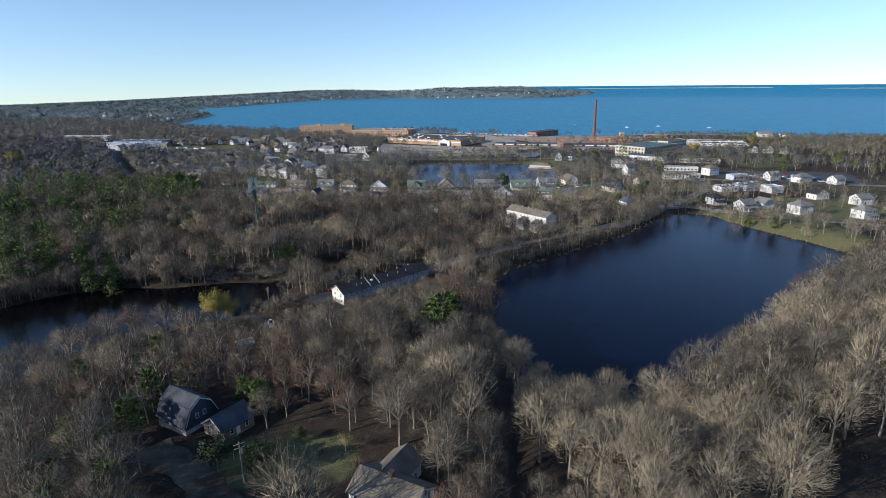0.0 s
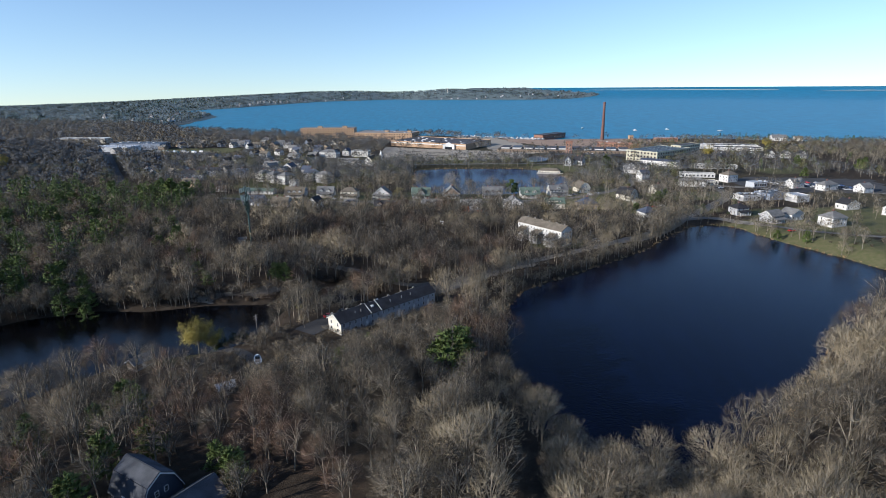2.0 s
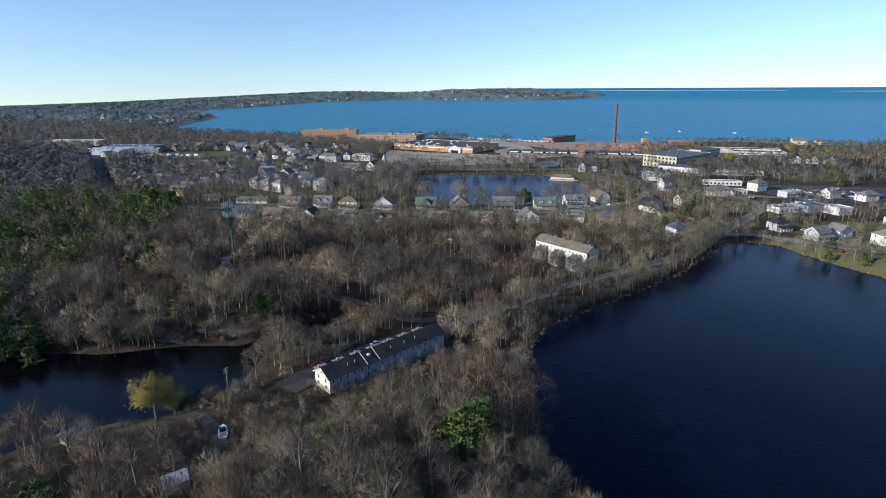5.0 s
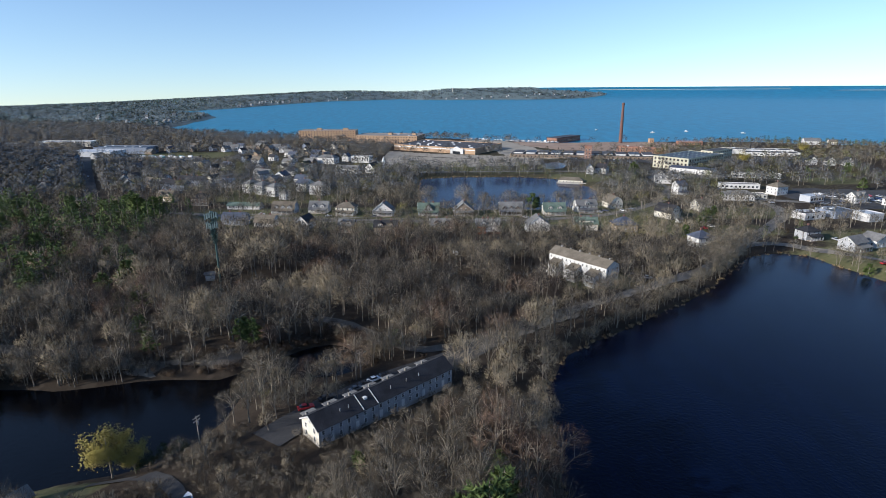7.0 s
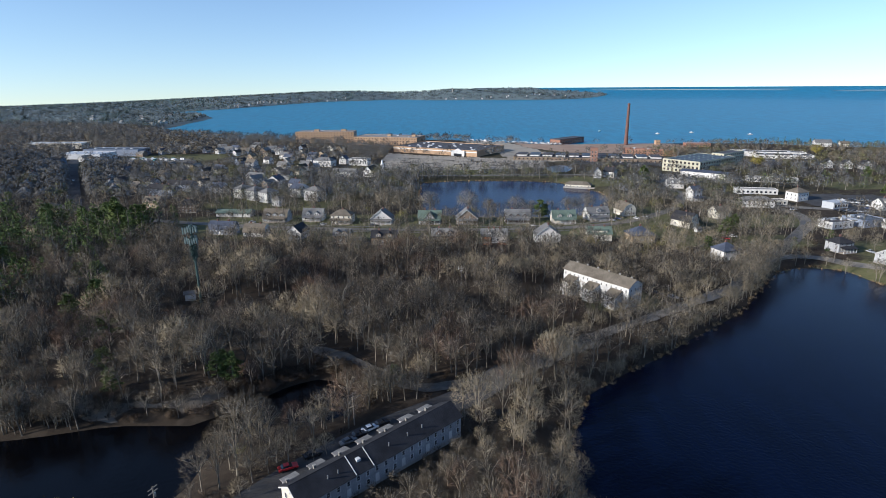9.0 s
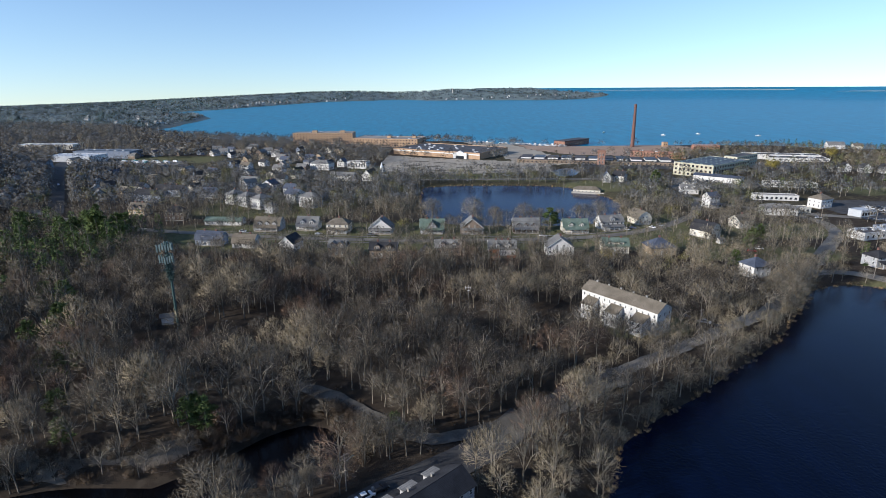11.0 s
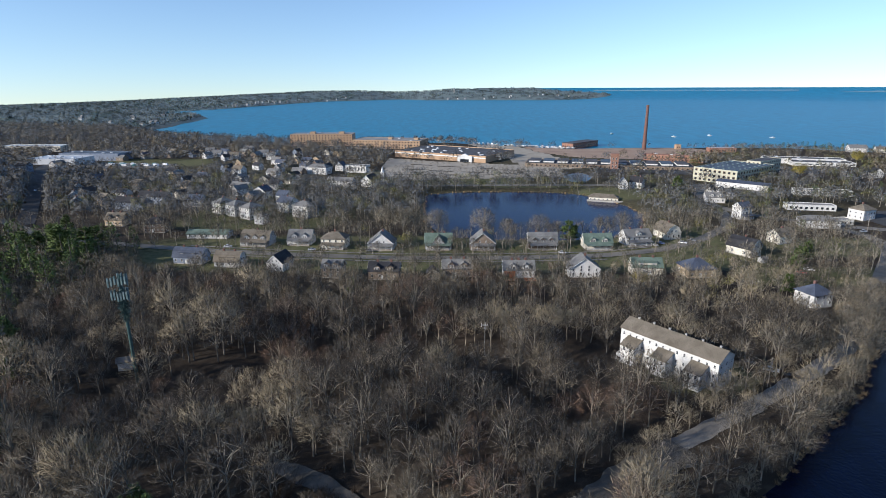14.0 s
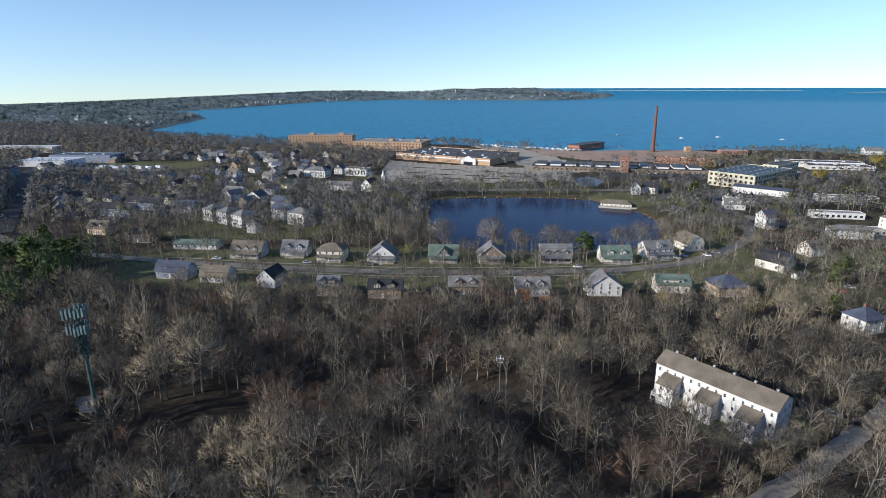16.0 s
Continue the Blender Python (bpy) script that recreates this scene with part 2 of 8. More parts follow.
M_R_BROWN = courses("brown_roof_shingles", (0.115, 0.098, 0.072), (0.205, 0.178, 0.138), (0.08, 0.065, 0.05), 0.14, 0.9)
M_R_GREEN = courses("green_roof_shingles", (0.08, 0.115, 0.09), (0.155, 0.205, 0.168), (0.07, 0.09, 0.075), 0.14, 0.9)
M_R_BLUE = courses("slate_blue_roof_shingles", (0.042, 0.052, 0.078), (0.09, 0.106, 0.145), (0.035, 0.042, 0.055), 0.14, 0.85)
# wide tone range paints dappled tree shade along with the weathering
M_R_BARN = courses("weathered_shade_dappled_blue_grey_shingles", (0.028, 0.033, 0.043), (0.105, 0.115, 0.135), (0.02, 0.024, 0.03), 0.14, 0.8)
M_BRICK = courses("red_brick", (0.20, 0.098, 0.066), (0.30, 0.155, 0.108), (0.34, 0.27, 0.22), 0.3)
M_BRICK_TAN = courses("tan_brick", (0.33, 0.215, 0.13), (0.44, 0.30, 0.19), (0.38, 0.29, 0.2), 0.3)
M_BRICK_PALE = courses("pale_painted_brick", (0.38, 0.37, 0.275), (0.50, 0.48, 0.37), (0.42, 0.4, 0.32), 0.3)
M_CHIM = courses("chimney_brick", (0.12, 0.064, 0.052), (0.175, 0.092, 0.074), (0.16, 0.105, 0.082), 0.3)
M_TAR = material("tar_roof", (0.045, 0.045, 0.05), (0.10, 0.10, 0.108), 0.1, 1.2, 0.9)
M_TARGREY = material("grey_gravel_roof", (0.19, 0.18, 0.165), (0.31, 0.295, 0.27), 0.1, 1.2, 0.9)
M_TARBLUE = material("blue_grey_membrane_roof", (0.05, 0.068, 0.09), (0.10, 0.125, 0.155), 0.1, 1.2, 0.7)
M_METALROOF = material("white_metal_roof", (0.36, 0.385, 0.41), (0.52, 0.54, 0.56), 0.1, 1.2, 0.5)
M_CONC = material("weathered_concrete", (0.30, 0.285, 0.26), (0.44, 0.42, 0.385), 0.3, 3.0, 0.9)
M_GLASS = material("dark_window_glass", (0.012, 0.016, 0.022), (0.03, 0.036, 0.045), 0.3, 1.0, 0.08, spec=0.6)
M_STEEL = material("galvanised_steel", (0.30, 0.31, 0.32), (0.45, 0.46, 0.47), 0.8, 6.0, 0.45, metal=0.6)
M_TOWER = material("green_painted_steel", (0.03, 0.06, 0.056), (0.065, 0.11, 0.1), 0.8, 6.0, 0.55)
M_PANEL = material("pale_antenna_plastic", (0.055, 0.095, 0.1), (0.16, 0.21, 0.215), 0.8, 6.0, 0.5)
M_WOOD = material("grey_weathered_wood", (0.20, 0.17, 0.14), (0.34, 0.30, 0.25), 0.8, 6.0, 0.9)
M_RUBBER = material("tyre_rubber", (0.02, 0.02, 0.02), (0.04, 0.04, 0.04), 2.0, 9.0, 0.9)
M_CAR = {c: material(c + "_car_paint", a, b, 0.5, 5.0, 0.3, spec=0.5) for c, a, b in (
    ("red", (0.42, 0.02, 0.02), (0.50, 0.03, 0.03)), ("black", (0.012, 0.012, 0.014), (0.022, 0.022, 0.025)),
    ("white", (0.66, 0.66, 0.66), (0.76, 0.76, 0.76)), ("silver", (0.36, 0.37, 0.38), (0.44, 0.45, 0.46)),
    ("blue", (0.03, 0.06, 0.16), (0.05, 0.085, 0.2)), ("grey", (0.11, 0.115, 0.12), (0.16, 0.165, 0.17)))}
M_HULL = material("white_gelcoat", (0.66, 0.67, 0.67), (0.8, 0.8, 0.8), 0.5, 5.0, 0.35)
M_TEAL = material("teal_canvas", (0.05, 0.19, 0.2), (0.09, 0.26, 0.27), 0.5, 5.0, 0.8)

# ---------------------------------------------------------------- the lie of the land
POND_EAST = [(22, 160), (18, 190), (19, 215), (21, 238), (32, 264), (65, 290), (106, 324), (140, 363), (151, 376), (167, 384.5), (185, 380),
             (190, 358), (197, 337), (210, 310), (218, 285), (216, 268), (188, 244), (142, 213), (113, 184), (90, 159), (66, 143), (53, 136), (40, 138), (31, 147)]
POND_WEST = [(-260, 150), (-230, 200), (-187, 214), (-173, 230), (-146, 240), (-130, 238), (-99, 246), (-82, 246), (-74, 251), (-63, 264),
             (-53, 271), (-45, 268.5), (-38.5, 261), (-37.5, 254), (-43, 248), (-60, 245), (-68, 243), (-71, 238), (-72, 221), (-76, 209), (-84, 202), (-95, 199), (-112, 192), (-128, 174), (-146, 140), (-200, 110)]
POND_MILL = [(-38, 655), (-10, 664), (28, 666), (70, 662), (96, 652), (118, 610), (124, 575), (112, 540), (95, 515), (60, 506),
             (10, 506), (-20, 515), (-34, 545), (-38, 600)]
POND_SMALL = [(99, 757), (120, 780), (131, 758), (118, 722), (101, 716)]
SHORE = [(5000, 600), (1200, 880), (800, 940), (579, 985), (489, 1045), (321, 1052), (230, 1050), (161, 1040), (100, 1072), (-20, 1140),
         (-180, 1125), (-280, 1150), (-424, 1195), (-560, 1270), (-686, 1380), (-721, 1412), (-700, 1470), (-690, 1500), (-726, 1670),
         (-746, 1816), (-769, 1931), (-850, 2080), (-1000, 2200), (-1180, 2196), (-1150, 2330), (-1075, 2440), (-1003, 2680),
         (-972, 2949), (-898, 3376), (-800, 3800), (-600, 4000), (-380, 4250), (-280, 4150), (-170, 3990), (165, 3950), (348, 3930),
         (565, 3905), (760, 3990), (918, 4100), (1100, 4260), (1160, 4420), (700, 4800), (700, 5200), (-5400, 5200), (-5400, -900), (5000, -900)]
Z_EAST, Z_WEST, Z_MILL, Z_SMALL, Z_SEA = -18.0, -17.0, -19.5, -19.4, -22.0


def inside_distance(px, py, poly):
    """Signed distance to a polygon, positive inside."""
    px, py = np.asarray(px, float), np.asarray(py, float)
    best = np.full(px.shape, 1e12)
    odd = np.zeros(px.shape, bool)
    for (x0, y0), (x1, y1) in zip(poly, poly[1:] + poly[:1]):
        dx, dy = x1 - x0, y1 - y0
        t = np.clip(((px - x0) * dx + (py - y0) * dy) / (dx * dx + dy * dy), 0, 1)
        best = np.minimum(best, (px - x0 - t * dx) ** 2 + (py - y0 - t * dy) ** 2)
        if dy:
            odd ^= ((y0 > py) != (y1 > py)) & (px < x0 + (py - y0) * dx / dy)
    return np.where(odd, 1, -1) * np.sqrt(best)


def smooth(a, b, v):
    t = np.clip((v - a) / (b - a), 0, 1)
    return t * t * (3 - 2 * t)


SKY_AZ = np.radians([-60, -38.5, -34.8, -30.7, -26.3, -21.5, -16.4, -13.2, -8.9, -5.6, -2.25, 0, 1.7, 4.5, 8.9, 13.7, 20])
SKY_DIP = np.radians([1.75, 1.39, 1.33, 1.22, 1.04, 0.845, 0.63, 0.49, 0.46, 0.58, 0.49, 0.34, 0.34, 0.60, 0.83, 1.0, 1.2])


def skyline(x, y):
    """The height above which nothing of the far land rises, seen from the end of the flight."""
    dx, dy = x + 20.0, y - 199.0
    return 71.8 - np.hypot(dx, dy) * np.tan(np.interp(np.arctan2(dx, dy), SKY_AZ, SKY_DIP))


def sea_level(x, y):
    """The bay's surface, which rises a little far off to stand for the distant horizon."""
    open_sea = smooth(radians(-1), radians(3), np.arctan2(x + 20.0, y - 199.0))
    return Z_SEA + 71.0 * open_sea * np.clip((np.hypot(x + 20.0, y - 199.0) - 3900) / 800, 0, 1) ** 1.6


def ground_z(x, y):
    x, y = np.asarray(x, float), np.asarray(y, float)
    z = np.interp(y, [-200, 60, 130, 190, 230, 300, 400, 450, 520, 700, 850, 1000, 1300, 2000],
                  [-4, -5.5, -6.5, -11.5, -12.5, -13, -15, -16.5, -17, -18, -19, -19.3, -17, -14])
    z = z + 1.0 * np.sin(x * 0.021 + 1.3) * np.sin(y * 0.017) * smooth(450, 380, y)
    z = z - 5.0 * np.exp(-((x + 118) / 38) ** 2 - ((y - 158) / 30) ** 2)
    z = z - 9.0 * np.exp(-((x - 44) / 30) ** 4 - ((y - 130) / 20) ** 2)
    for hx, hy, ra, rb in ((-100, 306, 34, 11), (-64, 338, 20, 11), (-27, 342, 22, 11), (-100, 326, 24, 8), (22, 334, 10, 17), (4, 312, 13, 8), (-57, 388, 16, 9), (-150, 300, 24, 10)):
        z = z - 6.0 * np.exp(-((x - hx) / ra) ** 2 - ((y - hy) / rb) ** 2)
    ravine = np.interp(y, [70, 92, 100, 118, 135, 160, 175], [10, 14, 14.5, 14, 12.5, 14, 16])
    z = z - 5.0 * np.exp(-((x - ravine) / 6.5) ** 2) * smooth(60, 80, y) * smooth(172, 140, y)
    z = z + 27 * np.exp(-((x + 520) / 110) ** 2 - ((y - 640) / 130) ** 2)
    z = z + 6 * np.exp(-((x + 330) / 90) ** 2 - ((y - 380) / 120) ** 2)
    z = z + 5 * np.exp(-((x - 620) / 260) ** 2 - ((y - 650) / 200) ** 2)
    far = smooth(1300, 2200, np.hypot(x, y))
    sea = inside_distance(x, y, SHORE)
    hill = -20 + (0.055 + 0.09 * smooth(3300, 3900, y)) * np.clip(sea, 0, 900) + 5 * np.sin(x * 0.006 + 1) * np.sin(y * 0.0045)
    z = z * (1 - far) + hill * far
    z = np.where(far > 0, np.minimum(z, skyline(x, y) - 7 + 30 * (1 - far)), z)
    for poly, level, bank in ((POND_EAST, Z_EAST, 14), (POND_WEST, Z_WEST, 12), (POND_MILL, Z_MILL, 12), (POND_SMALL, Z_SMALL, 6)):
        d = inside_distance(x, y, poly)
        z = np.where(d > 0, level - np.clip(d * 0.35, 0, 3), (level + 0.15) * (1 - smooth(0, bank, -d)) + z * smooth(0, bank, -d))
    lvl = sea_level(x, y)
    z = np.where(sea < 0, lvl - np.clip(-sea * 0.12, 0, 12), lvl + (np.maximum(z, np.where((x > -450) & (far > 0), lvl + 3, -90)) - lvl) * smooth(0, 40, sea))
    return z


def gz(x, y):
    return float(ground_z(np.array([x]), np.array([y]))[0])


def raw_mesh(name, verts, faces, mats, smooth_shade=False, mat_index=None, normals=None):
    """A mesh from arrays of vertices and of triangles or quads."""
    verts, faces = np.asarray(verts, np.float32), np.asarray(faces, np.int32)
    k = faces.shape[1]
    me = bpy.data.meshes.new(name)
    me.vertices.add(len(verts))
    me.vertices.foreach_set("co", verts.ravel())
    me.loops.add(faces.size)
    me.loops.foreach_set("vertex_index", faces.ravel())
    me.polygons.add(len(faces))
    me.polygons.foreach_set("loop_start", np.arange(0, faces.size, k, dtype=np.int32))
    if mat_index is not None:
        me.polygons.foreach_set("material_index", np.asarray(mat_index, np.int32))
    if smooth_shade:
        me.polygons.foreach_set("use_smooth", np.ones(len(faces), bool))
    for m in mats:
        me.materials.append(m)
    me.update(calc_edges=True)
    if normals is not None:
        me.attributes.new("custom_normal", "FLOAT_VECTOR", "POINT").data.foreach_set("vector", np.asarray(normals, np.float32).ravel())
    return me


TURF = [(-20, 470, 190, 38), (90, 500, 60, 40), (212, 325, 30, 36), (205, 362, 40, 26), (262, 385, 60, 44), (160, 428, 40, 16), (-34, 101, 15, 9), (-97, 191, 12, 6), (350, 610, 30, 20),
        (-150, 560, 60, 40), (130, 650, 40, 30), (60, 690, 50, 12), (-380, 870, 70, 40), (60, 330, 16, 12), (-30, 745, 90, 60), (200, 480, 40, 20)]


def lines(*spans):
    out = []
    for a, b, step in spans:
        out.append(np.arange(a, b, step))
    return np.concatenate(out)


gx = lines((-5000, -2600, 300), (-2600, -1300, 70), (-1300, -400, 30), (-400, 300, 6), (300, 800, 20), (800, 1400, 60), (1400, 5001, 300))
gy = lines((-600, -60, 60), (-60, 720, 6), (720, 1300, 16), (1300, 2600, 45), (2600, 4950, 60))
GX, GY = np.meshgrid(gx, gy)
GZ = ground_z(GX, GY)
nx, ny = len(gx), len(gy)
ii = (np.arange(ny - 1)[:, None] * nx + np.arange(nx - 1)[None, :]).ravel()
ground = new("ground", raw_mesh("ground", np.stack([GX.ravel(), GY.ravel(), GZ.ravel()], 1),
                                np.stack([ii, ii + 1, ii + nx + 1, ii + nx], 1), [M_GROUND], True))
tagged(ground, "brown leaf-littered woodland ground with patches of dry turf", "ground", kind="structure")
turf = np.zeros(GX.size)
for cx, cy, rx_, ry_ in TURF:
    turf = np.maximum(turf, np.exp(-((GX.ravel() - cx) / rx_) ** 4 - ((GY.ravel() - cy) / ry_) ** 4))
for cx, cy, rx_, ry_ in ((60, 640, 420, 150), (-300, 780, 260, 170), (400, 440, 170, 110), (200, 860, 330, 130)):     # patchy grass between the town's houses
    turf = np.maximum(turf, 0.40 * np.exp(-((GX.ravel() - cx) / rx_) ** 4 - ((GY.ravel() - cy) / ry_) ** 4))
for an_, av_ in (("turf", turf), ("hazy_canopy", smooth(1300, 2000, np.hypot(GX, GY)).ravel())):     # open grass; ground hidden by far woods and tinted with haze
    at = ground.data.attributes.new(an_, "FLOAT", "POINT")
    at.data.foreach_set("value", av_.astype(np.float32))


def polygon_sheet(name, poly, z, mat, grow=0.0):
    cx, cy = sum(p[0] for p in poly) / len(poly), sum(p[1] for p in poly) / len(poly)
    bm = bmesh.new()
    vs = []
    for x, y in poly:
        d = math.hypot(x - cx, y - cy)
        vs.append(bm.verts.new((x + (x - cx) / d * grow, y + (y - cy) / d * grow, z)))
    f = bm.faces.new(vs)
    if f.normal.z < 0:
        f.normal_flip()
    bmesh.ops.triangulate(bm, faces=bm.faces[:])
    bmesh.ops.recalc_face_normals(bm, faces=bm.faces[:])
    for f in bm.faces:
        if f.normal.z < 0:
            f.normal_flip()
    me = bpy.data.meshes.new(name)
    bm.to_mesh(me)
    bm.free()
    me.materials.append(mat)
    return new(name, me)


tagged(polygon_sheet("water_east_pond", POND_EAST, Z_EAST, M_POND, 2.5), "still dark blue pond water below wooded banks", "water", kind="structure")
tagged(polygon_sheet("water_west_pond", POND_WEST, Z_WEST, M_POND_WEST, 2.0), "still dark pond water between wooded banks", "water", kind="structure")
tagged(polygon_sheet("water_mill_pond", POND_MILL, Z_MILL, M_POND_MILL, 2.0), "blue mill pond behind the row of houses", "water", kind="structure")
tagged(polygon_sheet("water_small_pond", POND_SMALL, Z_SMALL, M_POND_MILL, 1.0), "small blue pool beside the mill sheds", "water", kind="structure")

# the bay
sa = np.radians(np.linspace(-42, 52, 120))
sr = np.concatenate([np.arange(550, 1500, 50), np.arange(1500, 3900, 150), np.arange(3900, 4701, 40)])
SA, SR = np.meshgrid(sa, sr)
SX, SY = SR * np.sin(SA) - 20.0, SR * np.cos(SA) + 199.0
sv = np.stack([SX.ravel(), SY.ravel(), sea_level(SX, SY).ravel()], 1)
ii = (np.arange(len(sr) - 1)[:, None] * len(sa) + np.arange(len(sa) - 1)[None, :]).ravel()
quads = np.stack([ii, ii + 1, ii + len(sa) + 1, ii + len(sa)], 1)
quads = quads[~((SA.ravel()[quads[:, 0]] < radians(-20)) & (SR.ravel()[quads[:, 0]] > 2900))]
tagged(new("water_bay", raw_mesh("water_bay", sv, quads[:, ::-1], [M_SEA], True)),
       "wide blue bay with small ripples under a clear sky", "sea", kind="structure")

# ---------------------------------------------------------------- building blocks


def box(bm, x0, x1, y0, y1, z0, z1):
    v = [bm.verts.new((x, y, z)) for z in (z0, z1) for x, y in ((x0, y0), (x1, y0), (x1, y1), (x0, y1))]
    for f in ((3, 2, 1, 0), (4, 5, 6, 7), (0, 1, 5, 4), (1, 2, 6, 5), (2, 3, 7, 6), (3, 0, 4, 7)):
        bm.faces.new([v[i] for i in f])


def prism(bm, profile, a0, a1, axis="x"):
    """A closed outline of (across, z) drawn out from a0 to a1 along an axis."""
    def at(p, a):
        return (a, p[0], p[1]) if axis == "x" else (p[0], a, p[1])
    va = [bm.verts.new(at(p, a0)) for p in profile]
    vb = [bm.verts.new(at(p, a1)) for p in profile]
    n = len(profile)
    bm.faces.new(va)
    bm.faces.new(vb[::-1])
    for i in range(n):
        bm.faces.new((va[i], vb[i], vb[(i + 1) % n], va[(i + 1) % n]))
    bmesh.ops.recalc_face_normals(bm, faces=bm.faces[:])


def tube(bm, p0, p1, r0, r1, sides=8):
    p0, p1 = Vector(p0), Vector(p1)
    q = (p1 - p0).to_track_quat("Z", "Y")
    ra, rb = [], []
    for i in range(sides):
        a = 2 * math.pi * i / sides
        o = q @ Vector((math.cos(a), math.sin(a), 0))
        ra.append(bm.verts.new(p0 + o * r0))
        rb.append(bm.verts.new(p1 + o * r1))
    bm.faces.new(ra[::-1])
    bm.faces.new(rb)
    for i in range(sides):
        bm.faces.new((ra[i], ra[(i + 1) % sides], rb[(i + 1) % sides], rb[i]))


def mesh_of(name, bm, mat):
    me = bpy.data.meshes.new(name)
    bm.to_mesh(me)
    bm.free()
    me.materials.append(mat)
    return me


def part(name, bm, mat, parent, label="", m=None):
    """One mesh under a thing or a part; bm is a bmesh or a finished mesh."""
    me = bm if isinstance(bm, bpy.types.Mesh) else mesh_of(name, bm, mat)
    ob = new(name, me)
    ob.parent = parent
    if m is not None:
        ob.matrix_basis = m
    if label:
        ob["label"] = label
    return ob


def thing(name, m, label, category, group=""):
    ob = new(name)
    ob.empty_display_size = 0.5
    ob.matrix_basis = m
    return tagged(ob, label, category, group)


def shape(*boxes):
    bm = bmesh.new()
    for b in boxes:
        box(bm, *b)
    return bm


# windows: one frame mesh and one pane mesh for each size
WIN = {}


def window(parent, x, y, z, rz, w=1.0, h=1.5):
    """A framed window whose foot stands at z, facing -y before the turn rz."""
    key = (round(w, 2), round(h, 2))
    if key not in WIN:
        f = 0.11
        xs, zs = (-w / 2, -w / 2 + f, w / 2 - f, w / 2), (0, f, h / 2 - 0.03, h / 2 + 0.03, h - f, h)
        fr = bmesh.new()
        vs = {(i, k): fr.verts.new((xs[i], -0.10, zs[k])) for i in range(4) for k in range(6)}
        fs = [fr.faces.new((vs[i, k], vs[i + 1, k], vs[i + 1, k + 1], vs[i, k + 1])) for i in range(3) for k in range(5) if not (i == 1 and k in (1, 3))]
        ex = bmesh.ops.extrude_face_region(fr, geom=fs)
        bmesh.ops.translate(fr, verts=[g for g in ex["geom"] if isinstance(g, bmesh.types.BMVert)], vec=(0, 0.12, 0))
        bmesh.ops.delete(fr, geom=[g for g in ex["geom"] if isinstance(g, bmesh.types.BMFace)], context="FACES_ONLY")
        bmesh.ops.recalc_face_normals(fr, faces=fr.faces[:])
        WIN[key] = (mesh_of("window", fr, M_TRIM), mesh_of("pane", shape((-w / 2 + f, w / 2 - f, -0.05, 0.01, f, h - f)), M_GLASS))
    if parent.matrix_basis.translation.y > 500:
        mill = parent.name.startswith(("brick_", "white_mill", "cream_mill", "mill_sheds", "pier_shed"))
        key = key + ("far", mill)
        if key not in WIN:
            bm = shape((-w / 2, w / 2, -0.08, 0.02, 0, h), (-w / 2 + 0.14, w / 2 - 0.14, -0.10, -0.02, 0.14, h - 0.14))
            bm.faces.ensure_lookup_table()
            for fc in bm.faces[6:]:
                fc.material_index = 1
            me = mesh_of("window", bm, M_BRICK_TAN if mill else M_TRIM)
            me.materials.append(M_GLASS)
            WIN[key] = (me,)
        return part("window", WIN[key][0], None, parent, m=pose(x, y, z, 0, 0, rz))
    o = part("window", WIN[key][0], None, parent, m=pose(x, y, z, 0, 0, rz))
    part("pane", WIN[key][1], None, o)
    return o


def window_row(parent, x0, x1, y, z, count, rz=0, w=1.0, h=1.5):
    """Windows along a wall. With rz 0 the wall runs along x at y; with 90 or -90 along y at the place y of x."""
    for i in range(count):
        a = x0 + (x1 - x0) * (i + 0.5) / count
        if rz == 0:
            window(parent, a, y, z, 0, w, h)
        elif rz == 180:
            window(parent, a, y, z, 180, w, h)
        else:
            window(parent, y, a, z, rz, w, h)


def roof_profile(kind, half, eave, rise):
    if kind == "gambrel":
        return [(-half, eave), (-half * 0.62, eave + rise * 0.66), (0, eave + rise), (half * 0.62, eave + rise * 0.66), (half, eave)]
    return [(-half, eave), (0, eave + rise), (half, eave)]


def roof_slabs(kind, half, eave, rise, a0, a1, axis, over=0.45, thick=0.22):
    """Roof slabs over a profile, each with its thickness and an overhang."""
    bm = bmesh.new()
    pts = roof_profile(kind, half, eave, rise)
    for i in range(len(pts) - 1):
        (u0, z0), (u1, z1) = pts[i], pts[i + 1]
        ln = math.hypot(u1 - u0, z1 - z0)
        du, dz = (u1 - u0) / ln, (z1 - z0) / ln
        if i == 0:
            u0, z0 = u0 - du * over, z0 - dz * over
        if i == len(pts) - 2:
            u1, z1 = u1 + du * over, z1 + dz * over
        nu, nz = -dz * thick, du * thick
        e = 0.02
        prism(bm, [(u0 - nu * e, z0 + nz * e), (u1 - nu * e, z1 + nz * e), (u1 + nu, z1 + nz), (u0 + nu, z0 + nz)], a0, a1, axis)
    return bm


def chimney_part(parent, x, y, z0, z1, w=0.9, mat=None):
    c = part("chimney", shape((x - w / 2, x + w / 2, y - w / 2, y + w / 2, z0, z1), (x - w / 2 - 0.08, x + w / 2 + 0.08, y - w / 2 - 0.08, y + w / 2 + 0.08, z1, z1 + 0.15)),
             mat or M_CHIM, parent, "dark red brick chimney" if mat is None else "")
    return c


FOOT = []       # built-over circles that trees keep off: x, y, radius


